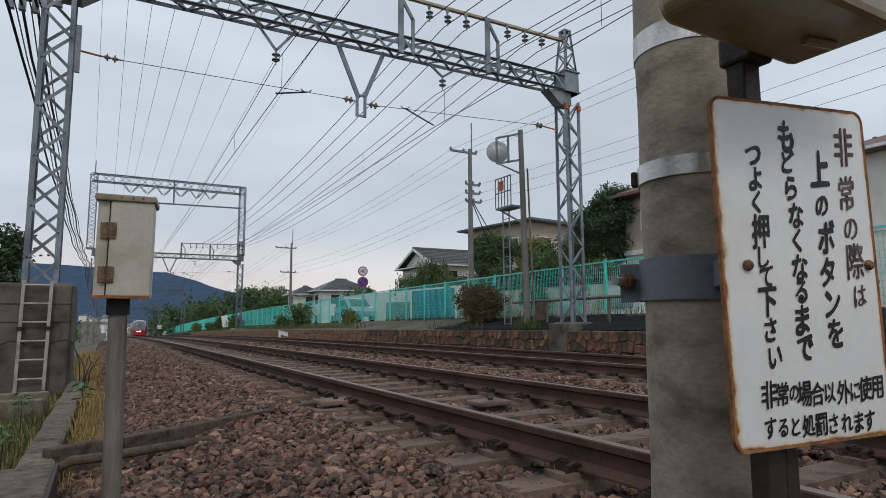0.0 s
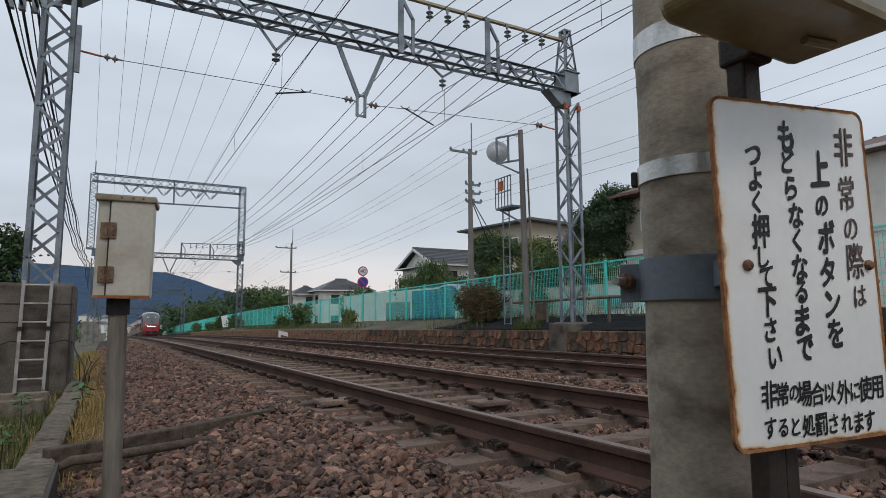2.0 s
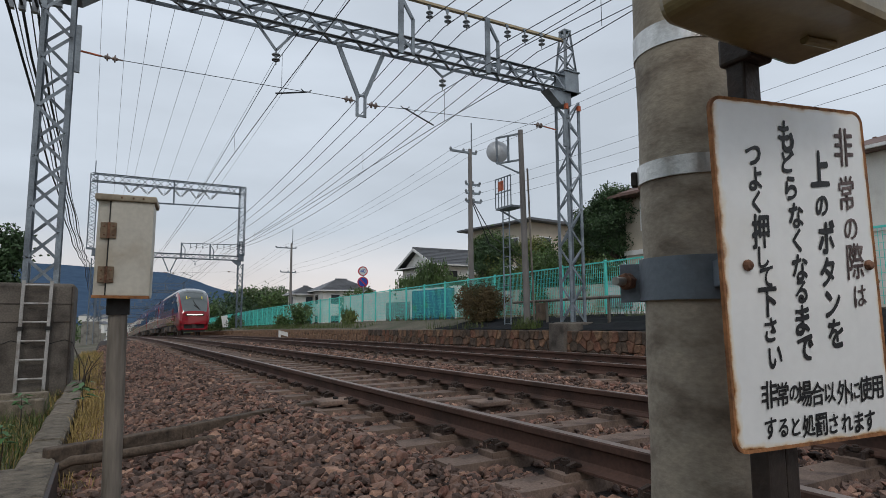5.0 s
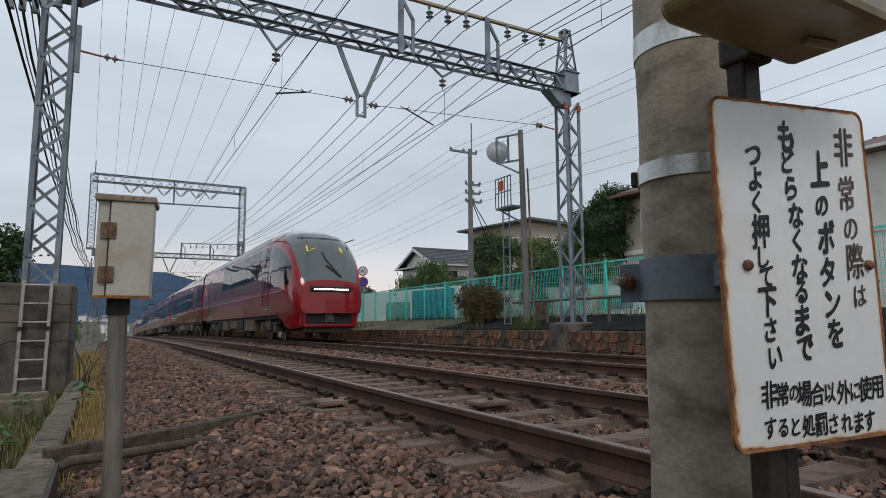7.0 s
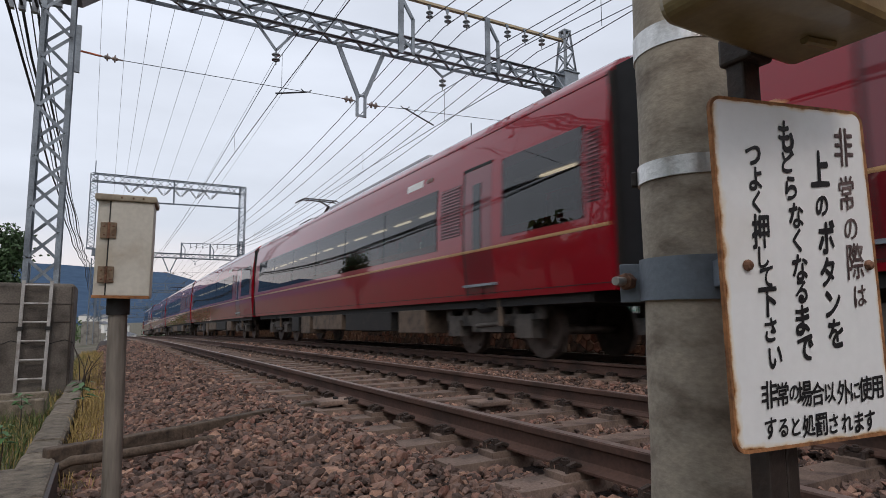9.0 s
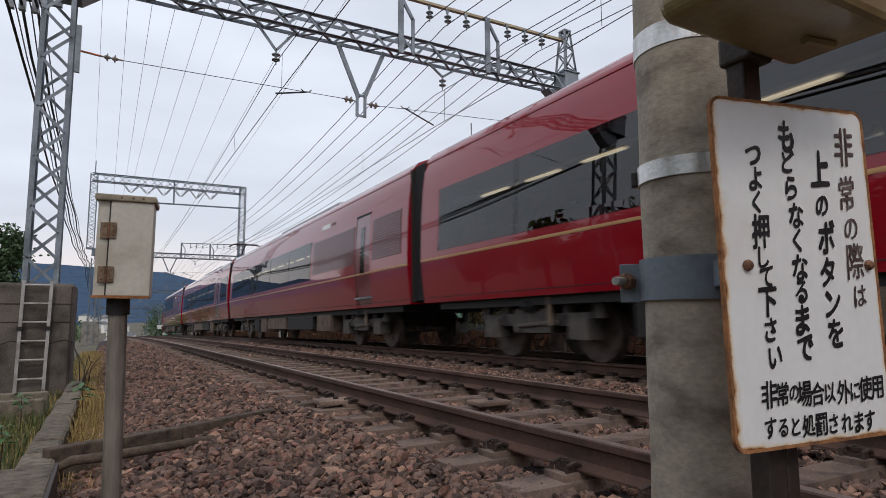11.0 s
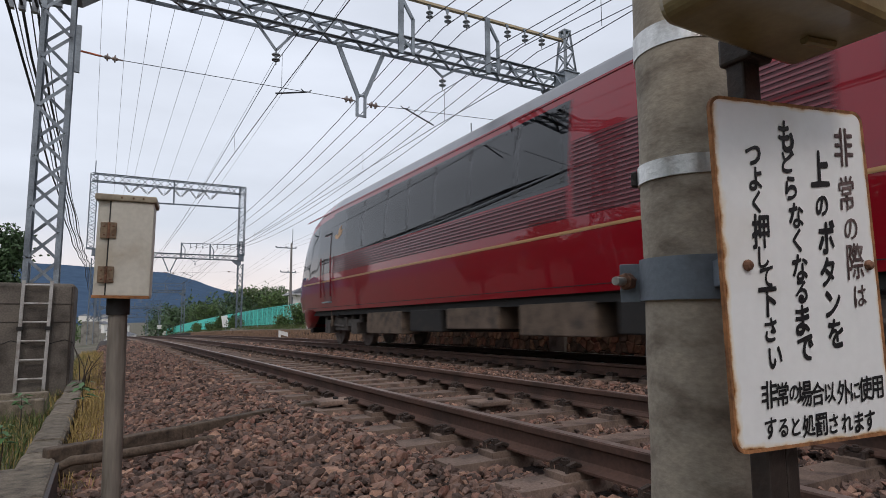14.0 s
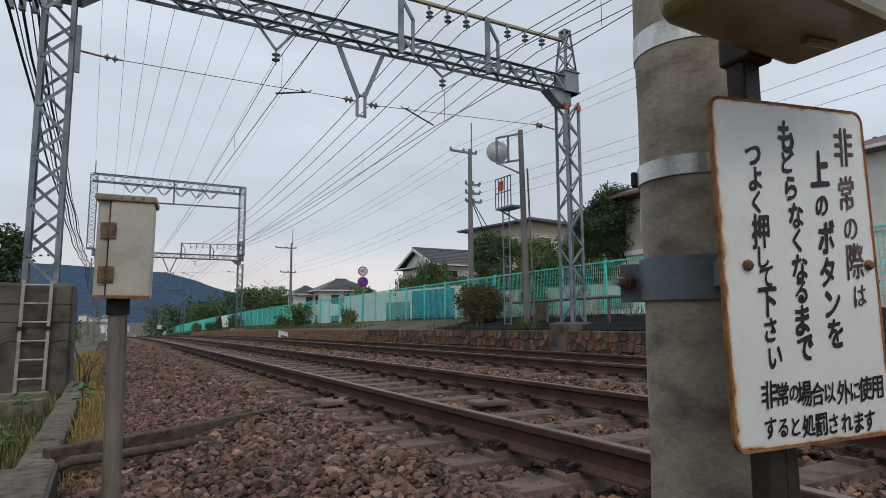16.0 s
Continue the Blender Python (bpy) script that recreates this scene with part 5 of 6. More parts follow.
M_GRASS = mat("green_grass", (0.07, 0.1, 0.022), 0.75, 0, 0.3, 2, (0.16, 0.15, 0.06), island=0.35)
M_DRY = mat("dry_grass", (0.33, 0.23, 0.08), 0.85, 0, 0.3, 2, (0.22, 0.19, 0.07), island=0.35)


def grass(name, label, spots, height, width, material, seed):
    """Bent blades as one mesh; spots: x0, x1, y0, y1, count, ground offset."""
    rng = np.random.default_rng(seed)
    s = Shape()
    for x0, x1, y0, y1, count, dz in spots:
        for _ in range(count):
            x, y = rng.uniform(x0, x1), rng.uniform(y0, y1)
            z = zt(y) + dz
            h = height * rng.uniform(0.4, 1.2)
            a, lean = rng.uniform(0, 6.28), rng.uniform(0.1, 0.7) * h
            dx, dy = math.cos(a), math.sin(a)
            w = width * rng.uniform(0.6, 1.3)
            vs = []
            for k in (0.0, 0.45, 0.8):
                c = (x + dx * lean * k * k, y + dy * lean * k * k, z + h * k)
                vs += [(c[0] - dy * w * (1 - k * 0.7), c[1] + dx * w * (1 - k * 0.7), c[2]), (c[0] + dy * w * (1 - k * 0.7), c[1] - dx * w * (1 - k * 0.7), c[2])]
            vs.append((x + dx * lean, y + dy * lean, z + h * (1 - 0.3 * lean / h)))
            s.add(vs, [(0, 1, 3, 2), (2, 3, 5, 4), (4, 5, 6)])
    ob = part(name, s, material)
    return tagged(ob, label, "grass", kind="stuff")


grass("green_grass", "rank green grass beside the cable trough", ((-1.6, -0.46, 4.35, 8.7, 2600, -0.66), (-2.2, -0.46, 8.9, 9.35, 400, -0.6), (-0.9, -0.45, 10, 24, 600, -0.6), (-3.5, -1.7, 8, 24, 2200, -0.65)), 0.3, 0.006, M_GRASS, 1)
grass("dry_grass", "straw-coloured dry grass between trough and ballast", ((-0.75, -0.15, 9.6, 30, 4200, -0.55), (-0.22, 0.05, 5.6, 10, 1500, -0.47), (-0.22, 0.03, 10, 26, 1300, -0.47), (-1.5, -0.46, 4.4, 9.3, 2600, -0.62), (-0.2, 0.0, 4.3, 4.8, 60, -0.52)), 0.2, 0.004, M_DRY, 2)
grass("wall_weeds", "tufts of green weeds along the wall top", ((9.7, 10.3, 15, 19, 120, 0.35), (9.75, 10.1, 12.6, 13.6, 260, 0.36), (9.6, 11.8, 26, 50, 2600, 0.4), (9.6, 11.8, 50, 120, 3000, 0.45), (11.5, 12.3, 6, 26, 700, 0.68)), 0.34, 0.009, M_GRASS, 3)


def weed(x, y, z, h, seed):
    """A leafy weed on a thin stem."""
    rng = np.random.default_rng(seed)
    g = thing("weed", "small green weed with broad leaves beside the trough", "weed", "weeds by the trough")
    part("stem", Shape().tube([(x, y, z), (x + 0.01, y, z + h * 0.5), (x - 0.01, y + 0.01, z + h)], [0.006, 0.004, 0.002], 6), M_STEM, g)
    for i in range(16):
        a, k = i * 2.4, 0.62 + 0.38 * i / 16
        q = 0.06 * h / 0.4 * rng.uniform(0.7, 1.3)
        c, d = math.cos(a), math.sin(a)
        b = Vector((x, y, z + h * k))
        dz = rng.uniform(-0.2, 0.6)
        pts = [b, b + Vector((c * q - d * q * 0.35, d * q + c * q * 0.35, q * dz)), b + Vector((c * q * 2.1, d * q * 2.1, q * (dz - 0.4))), b + Vector((c * q + d * q * 0.35, d * q - c * q * 0.35, q * dz))]
        part("leaf", Shape().add(pts, [(0, 1, 2, 3)]), M_WEED, g)


M_WEED = mat("bright_weed_leaf", (0.07, 0.16, 0.05), 0.55, 0, 0.2, 12)
for x, y, h, seed in ((-0.16, 7.4, 0.5, 5), (-0.62, 5.6, 0.35, 6), (-0.95, 6.3, 0.4, 7), (-0.7, 7.6, 0.4, 8)):
    weed(x, y, zt(y) - 0.5, h, seed)
bt = thing("dead_stems", "brown dead bramble stems by the footing", "dead plant")
for i in range(6):
    x, y, a = -0.28 + 0.04 * (i % 3), 10.6 + 0.25 * i, i * 1.3
    h = 0.5 + 0.12 * (i % 4)
    part("stem", Shape().tube([(x, y, zt(y) - 0.5), (x + 0.05 * math.cos(a), y, zt(y) - 0.5 + h * 0.6), (x + 0.22 * math.cos(a), y + 0.1 * math.sin(a), zt(y) - 0.5 + h), (x + 0.36 * math.cos(a), y + 0.15 * math.sin(a), zt(y) - 0.55 + h * 0.8)], [0.009, 0.007, 0.005, 0.003], 6), M_STEM, bt)
# ---- stone wall, bank and fence on the far side ----
M_WALLSTONE = mat("wall_stone", (0.135, 0.096, 0.07), 0.88, 0, 0.4, 6, (0.06, 0.044, 0.036), 0.6, 45, each=0.6, palette=((0.0, (0.5, 0.5, 0.52)), (1.0, (1.75, 1.5, 1.2)), (0.35, (0.8, 0.78, 0.75)), (0.6, (1.15, 0.98, 0.85)), (0.8, (1.35, 0.85, 0.72))))
M_JOINT = mat("wall_joint", (0.025, 0.021, 0.018), 0.95, 0, 0.3, 8)
M_SHEET = mat("black_weed_sheet", (0.012, 0.0125, 0.014), 0.9, 0, 0.4, 1.5, (0.02, 0.021, 0.022), 0.3, 8, spec=0.15)
M_TEAL = mat("teal_fence_paint", (0.12, 0.74, 0.64), 0.45, 0.0, 0.1, 3, (0.09, 0.65, 0.56))
wall = thing("wall_stone", "low dry-look wall of brown and grey stones", "wall", kind="structure")
part("core", Shape().sweep([(9.36, -0.45), (9.75, -0.45), (9.75, 0.34), (9.4, 0.34)], [(0, y, zt(y)) for y in LINE]), M_JOINT, wall)


def wall_stones():
    """Irregular stones fitted to one another: the cells round scattered centres, each a little proud of its joints."""
    rng = np.random.default_rng(11)
    low, high, far = -0.34, 0.35, Shape()

    def cells(y0, y1, pitch):
        cs = []
        for row in range(3):
            y = y0 + pitch * 0.5 * (row % 2)
            while y < y1:
                cs.append((y + rng.uniform(-0.3, 0.3) * pitch, low + (high - low) * (row + 0.5) / 3 + rng.uniform(-0.07, 0.07)))
                y += pitch * rng.uniform(0.75, 1.25)
        for cy, cz in cs:
            poly = [(cy - pitch, low), (cy + pitch, low), (cy + pitch, high), (cy - pitch, high)]
            for oy, oz in cs:
                if (oy, oz) == (cy, cz) or abs(oy - cy) > 2.2 * pitch:
                    continue
                my, mz, ny, nz = (cy + oy) / 2, (cz + oz) / 2, oy - cy, oz - cz
                out = []
                for (py, pz), (qy, qz) in zip(poly, poly[1:] + poly[:1]):
                    dp, dq = (py - my) * ny + (pz - mz) * nz, (qy - my) * ny + (qz - mz) * nz
                    if dp <= 0:
                        out.append((py, pz))
                    if dp * dq < 0:
                        k = dp / (dp - dq)
                        out.append((py + (qy - py) * k, pz + (qz - pz) * k))
                poly = out
                if len(poly) < 3:
                    break
            if len(poly) >= 3:
                yield cy, cz, poly

    for y0, y1, pitch, single in ((5.5, 23.5, 0.2, True), (23.5, 80, 0.3, False)):
        for cy, cz, poly in cells(y0, y1, pitch):
            n, proud = len(poly), rng.uniform(0.02, 0.055)
            vs = []
            for d, k in ((0.05, 0.95), (-proud * 0.6, 0.93), (-proud, 0.78)):
                vs += [(d + (rng.uniform(-0.008, 0.008) if k < 0.9 else 0), (y - cy) * k, (z - cz) * k) for y, z in poly]
            fs = [(a * n + k, a * n + (k + 1) % n, (a + 1) * n + (k + 1) % n, (a + 1) * n + k) for a in (0, 1) for k in range(n)] + [tuple(range(2 * n, 3 * n))]
            place = Vector((9.37, cy, zt(cy) + cz))
            if single:
                ob = part("stone", Shape().add(vs, fs), M_WALLSTONE, wall)
                ob.location = place
            else:
                far.add([place + Vector(v) for v in vs], fs)
    tagged(part("far_stones", far, M_WALLSTONE, wall), kind="stuff")


wall_stones()


def bank_sheet():
    s = Shape()
    ys = steps(4, 18, 40)
    rows = []
    for y in ys:
        rows.append([(9.72 + 2.2 * k / 8, y, zt(y) + 0.36 + 0.36 * k / 8 + 0.03 * math.sin(y * 2.1 + k * 1.7) * (k > 0) + 0.012 * math.sin(y * 7 + k * 4)) for k in range(9)])
    n = 9
    s.add([p for r in rows for p in r], [(i * n + j, i * n + j + 1, (i + 1) * n + j + 1, (i + 1) * n + j) for i in range(len(rows) - 1) for j in range(n - 1)])
    tagged(part("weed_sheet", s, M_SHEET, None, smooth=True), "black crumpled weed-control sheet on the bank", "ground sheet", kind="structure")


bank_sheet()

fence = thing("mesh_fence", "teal-painted welded mesh fence on steel posts", "fence")
FX, FP = 12.0, 1.8
pn = Shape()
for i in range(24):
    y = -0.9 + FP * i / 24
    pn.bar((0, y, 0.04), (0, y, 1.42), 0.0085)
for i in range(11):
    z = 0.06 + 1.34 * i / 10
    pn.bar((-0.008, -0.9, z), (-0.008, 0.9, z), 0.007)
PANEL = pn.mesh("fence_panel", M_TEAL)
ps = Shape().box(-0.03, 0.03, -0.03, 0.03, -0.3, 1.48)
POST = ps.mesh("fence_post", M_TEAL)
TOPR = Shape().box(-0.02, 0.02, -0.9, 0.9, 1.4, 1.44).mesh("top_rail", M_TEAL)
for i in range(-5, 75):
    y = 12.19 + FP * i
    slope = math.degrees(math.atan((zt(y + FP) - zt(y)) / FP))
    ob = new("fence_post", POST)
    ob.parent, ob.matrix_basis = fence, pose(FX, y, zt(y) + 0.76)
    for nm, me in (("fence_panel", PANEL), ("top_rail", TOPR)):
        ob = tagged(new(nm, me), kind="stuff" if nm == "fence_panel" else "")
        ob.parent, ob.matrix_basis = fence, pose(FX, y + FP / 2, zt(y + FP / 2) + 0.76, slope)

# hand rail pipe along the bank
hp = thing("bank_pipe", "grey cable pipe running along the bank", "pipe")
part("tube", Shape().tube([(10.9, y, zt(y) + 1.15) for y in steps(5, 15, 10)], 0.04, 10), M_GALV, hp, smooth=True)
for y in (6, 8.5, 11, 13.4):
    part("bracket", Shape().box(10.87, 10.93, y - 0.03, y + 0.03, zt(y) + 0.5, zt(y) + 1.12), M_GALV, hp)


# ---- foliage ----
def leaves(rng, lobes, count, size, flat=1.0):
    """Small leaves scattered in the shells of ellipsoid lobes (centre, radii)."""
    vol = np.array([a * b * c for _, (a, b, c) in lobes]) ** 0.75
    pick = rng.choice(len(lobes), count, p=vol / vol.sum())
    cen = np.array([l[0] for l in lobes])[pick]
    rad = np.array([l[1] for l in lobes])[pick]
    d = rng.normal(size=(count, 3))
    d /= np.linalg.norm(d, axis=1)[:, None]
    # clumps: leaves gather round a few hundred twig ends
    p = cen + d * rad * (rng.uniform(0.35, 1.12, count) ** 0.6)[:, None]
    n = max(8, count // 26)
    twig = p[rng.integers(0, count, n)]
    near = rng.integers(0, n, count)
    p = np.where((rng.random(count) < 0.75)[:, None], twig[near] + rng.normal(size=(count, 3)) * size * 1.7, p)
    a = rng.normal(size=(count, 3))
    a /= np.linalg.norm(a, axis=1)[:, None]
    b = np.cross(a, rng.normal(size=(count, 3)))
    b /= np.linalg.norm(b, axis=1)[:, None]
    s = size * rng.uniform(0.6, 1.3, count)[:, None]
    a[:, 2] *= flat
    q = np.stack([p - a * s, p + b * s * 0.5, p + a * s, p - b * s * 0.5], 1)
    return q.reshape(-1, 3)


def leaf_mesh(name, pts, material):
    n = len(pts) // 4
    me = bpy.data.meshes.new(name)
    me.vertices.add(n * 4)
    me.vertices.foreach_set("co", pts.reshape(-1))
    me.loops.add(n * 4)
    me.loops.foreach_set("vertex_index", np.arange(n * 4))
    me.polygons.add(n)
    me.polygons.foreach_set("loop_start", np.arange(0, n * 4, 4))
    me.update()
    me.validate()
    me.materials.append(material)
    return me


M_BARK = mat("bark", (0.09, 0.07, 0.055), 0.9, 0, 0.35, 6, None, 0.5, 30)
LEAF = {
    "dark": mat("dark_leaves", (0.045, 0.085, 0.032), 0.6, 0, 0.3, 0.8, (0.03, 0.055, 0.022), island=0.5),
    "mid": mat("mid_green_leaves", (0.075, 0.125, 0.035), 0.6, 0, 0.3, 0.8, (0.05, 0.09, 0.03), island=0.5),
    "light": mat("yellow_green_leaves", (0.15, 0.17, 0.045), 0.6, 0, 0.3, 0.8, (0.08, 0.12, 0.035), island=0.5),
    "brown": mat("russet_leaves", (0.125, 0.085, 0.036), 0.7, 0, 0.3, 1.5, (0.07, 0.07, 0.025), island=0.5),
}


def tree(x, y, z, h, r, tone, label, seed, count=2600, leaf=0.11, low=0.3, name="tree", lobes=13, squash=0.75):
    rng = np.random.default_rng(seed)
    g = thing(name, label, name.replace("_", " "))
    tr = Shape()
    top = h * 0.75
    if leaf <= 0.1:
        count, leaf = int(count * 2.2), leaf * 0.66
    count = int(count * 2.1)
    tr.tube([(x, y, z - 0.3), (x + 0.03 * h * rng.normal() * 0.5, y, z + top * 0.5), (x + 0.04 * h * rng.normal() * 0.5, y, z + top)], [0.022 * h, 0.015 * h, 0.006 * h], 9)
    blobs = []
    for i in range(lobes):
        a = 6.283 * i / lobes + rng.uniform(-0.4, 0.4)
        k = rng.uniform(0.2, 0.72)
        zz = z + h * (low + (1 - low) * rng.uniform(0.12, 0.85))
        c = (x + math.cos(a) * r * k, y + math.sin(a) * r * k, zz)
        q = r * rng.uniform(0.34, 0.55)
        blobs.append((c, (q, q, q * squash)))
        tr.tube([(x, y, z + h * rng.uniform(low * 0.7, 0.5)), c], [0.008 * h, 0.003 * h], 6)
    blobs.append(((x, y, z + h * 0.82), (r * 0.5, r * 0.5, h * 0.17)))
    part("trunk", tr, M_BARK, g, "dark trunk with limbs", smooth=True)
    crown = new("crown", leaf_mesh("crown", leaves(rng, blobs, count, leaf), LEAF[tone]))
    crown.parent = g
    return g


def shrub(x, y, z, rx, ry, h, tone, label, seed, count=2200, leaf=0.05, name="bush", spiky=False):
    rng = np.random.default_rng(seed)
    g = thing(name, label, name)
    count = int(count * 2)
    st = Shape()
    blobs = []
    for i in range(10):
        a, k = rng.uniform(0, 6.28), rng.uniform(0.1, 0.62)
        c = (x + math.cos(a) * rx * k, y + math.sin(a) * ry * k, z + h * rng.uniform(0.3, 0.68))
        blobs.append((c, (rx * 0.42, ry * 0.42, h * 0.3)))
        st.tube([(x, y, z - 0.1), c], [0.03, 0.008], 5)
    part("stems", st, M_BARK, g)
    pts = leaves(rng, blobs, count, leaf)
    if spiky:
        q = pts.reshape(-1, 4, 3)
        m = q.mean(1, keepdims=True)
        q = m + (q - m) * np.array([0.6, 0.6, 1.9])
        pts = q.reshape(-1, 3)
    crown = new("crown", leaf_mesh("crown", pts, LEAF[tone]))
    crown.parent = g
    return g


shrub(11.2, 17.5, zt(17.5) + 0.45, 1.1, 1.75, 1.5, "brown", "rounded russet bush in front of the fence", 21, 9000, 0.034)
tree(17.9, 17.6, 0.8, 5.2, 1.65, "dark", "dense dark green broadleaf tree in a garden", 31, 9000, 0.075, 0.2)
tree(19.5, 21.0, 0.9, 3.6, 1.6, "mid", "low garden tree behind the fence", 32, 3000, 0.09, 0.2)
tree(18.3, 27.0, 0.7, 4.6, 1.5, "mid", "leafy green garden tree", 33, 3400, 0.1, 0.2)
tree(20.6, 26.5, 0.7, 4.2, 1.5, "light", "yellow-green garden tree with sparse leaves", 34, 2600, 0.1, 0.2)
tree(17.2, 26.0, 0.7, 3.9, 1.1, "dark", "narrow dark ivy-clad tree", 35, 2600, 0.09, 0.15)
tree(22.0, 24.0, 0.8, 4.6, 1.3, "dark", "clipped pine with layered dark pads", 36, 2600, 0.09, 0.35, squash=0.35)
tree(16.0, 20.0, 0.6, 2.6, 1.0, "mid", "low green garden shrub tree", 37, 2200, 0.08, 0.1)
tree(20.0, 16.5, 0.7, 3.3, 1.7, "mid", "broad green hedge tree", 38, 3000, 0.09, 0.1)
for i in range(7):
    shrub(16.9 + 0.5 * (i % 2), 17.2 + 1.75 * i, 0.6, 1.1, 1.35, 2.5 + 0.5 * (i % 3), ("mid", "light", "mid", "light")[i % 4], "dense garden hedge bush behind the road", 140 + i, 1500, 0.075, "hedge")
shrub(18.4, 34.0, 0.5, 1.9, 1.3, 4.0, "mid", "tall shaggy conifer hedge", 41, 5200, 0.09, "hedge", True)
shrub(17.0, 34.5, 0.5, 1.3, 1.0, 2.7, "mid", "shaggy green conifer shrub", 42, 2600, 0.09, "hedge", True)
tree(24.9, 70.0, -0.4, 5.0, 1.8, "dark", "round dark tree behind a white house", 43, 1800, 0.15, 0.4)
tree(20.0, 52.0, -0.3, 3.6, 1.6, "mid", "leafy green street tree", 44, 2000, 0.13, 0.2)
tree(22.5, 46.0, -0.2, 3.2, 2.2, "mid", "broad low green tree", 45, 2200, 0.13, 0.2)
tree(-4.9, 40.0, -1.4, 7.2, 1.3, "dark", "dark green tree beside the line", 46, 3000, 0.13, 0.2)
for i, (x, y, h, r) in enumerate(((17.5, 96, 6.5, 3.2), (20.5, 100, 7.5, 3.4), (14.2, 78, 3.4, 2.0), (23, 92, 6.5, 3.0), (26, 104, 8.5, 4), (16, 118, 6, 3), (13.6, 66, 2.6, 1.6))):
    tree(x, y, zt(y) - 0.2, h, r, ("dark", "mid")[i % 2], "broad roadside tree in dense leaf", 60 + i, 1800, 0.2, 0.15)
for i, (x, y) in enumerate(((11.2, 43), (10.9, 60), (10.6, 66), (10.9, 74), (10.5, 84), (11.0, 38.5))):
    shrub(x, y, zt(y) + 0.4, 0.8, 1.4, 1.0 + 0.3 * (i % 3), "mid", "tangled green bush on the bank", 80 + i, 900, 0.09)
shrub(11.5, 30.6, zt(30.6) + 0.6, 0.4, 0.5, 0.8, "light", "dry yellowish grass tussock by the fence", 90, 700, 0.07, "tussock", True)


def far_woods():
    rng = np.random.default_rng(7)
    blobs = []
    for i in range(150):
        y = rng.uniform(125, 330)
        x = 13 + (y - 120) * rng.uniform(0.02, 0.42)
        r = rng.uniform(2.5, 5.5)
        z = zt(min(y, 150)) + 0.02 * (y - 120) + rng.uniform(-1.5, 4.5)
        blobs.append(((x, y, z), (r, r, r * 0.8)))
    ob = new("far_woods", leaf_mesh("far_woods", leaves(rng, blobs, 42000, 0.4), LEAF["dark"]))
    tagged(ob, "dark wooded slope far along the line", "woods", kind="stuff")
    blobs = []
    for i in range(60):
        y = rng.uniform(130, 300)
        blobs.append(((-5 - (y - 100) * rng.uniform(0.02, 0.11), y, zt(y) + rng.uniform(1, 4)), (2.5, 2.5, 2.2)))
    ob = new("far_scrub", leaf_mesh("far_scrub", leaves(rng, blobs, 9000, 0.3), LEAF["mid"]))
    tagged(ob, "scrub and small trees left of the line", "scrub", kind="stuff")


far_woods()

# unseen trees and houses that close the near side, added to darken the train's reflections
for i in range(13):
    y = -34 + 5.6 * i
    tree(-11 - (i * 7 % 4), y, -1.2, 5.5 + (i * 5 % 4), 2.6, ("dark", "mid")[i % 2], "leafy near-side tree, unseen but mirrored in the train", 100 + i, 700, 0.3, 0.15)

# ---- houses ----
M_PLASTER = mat("pale_plaster", (0.8, 0.78, 0.73), 0.85, 0, 0.05, 1.5, (0.72, 0.69, 0.64), 0.1, 20)
M_TAN = mat("tan_plaster", (0.5, 0.43, 0.34), 0.85, 0, 0.08, 1.5, None, 0.1, 20)
M_TILE = mat("grey_roof_tile", (0.13, 0.135, 0.145), 0.6, 0, 0.2, 2, None, 0.2, 12)
M_TILEBROWN = mat("brown_roof_tile", (0.17, 0.1, 0.08), 0.65, 0, 0.2, 2, None, 0.2, 12)
M_PANE = mat("house_window_glass", (0.03, 0.035, 0.04), 0.08, 0, 0.05, 2, spec=0.8)
M_TRIM = mat("white_trim", (0.75, 0.74, 0.72), 0.5, 0, 0.05, 3)


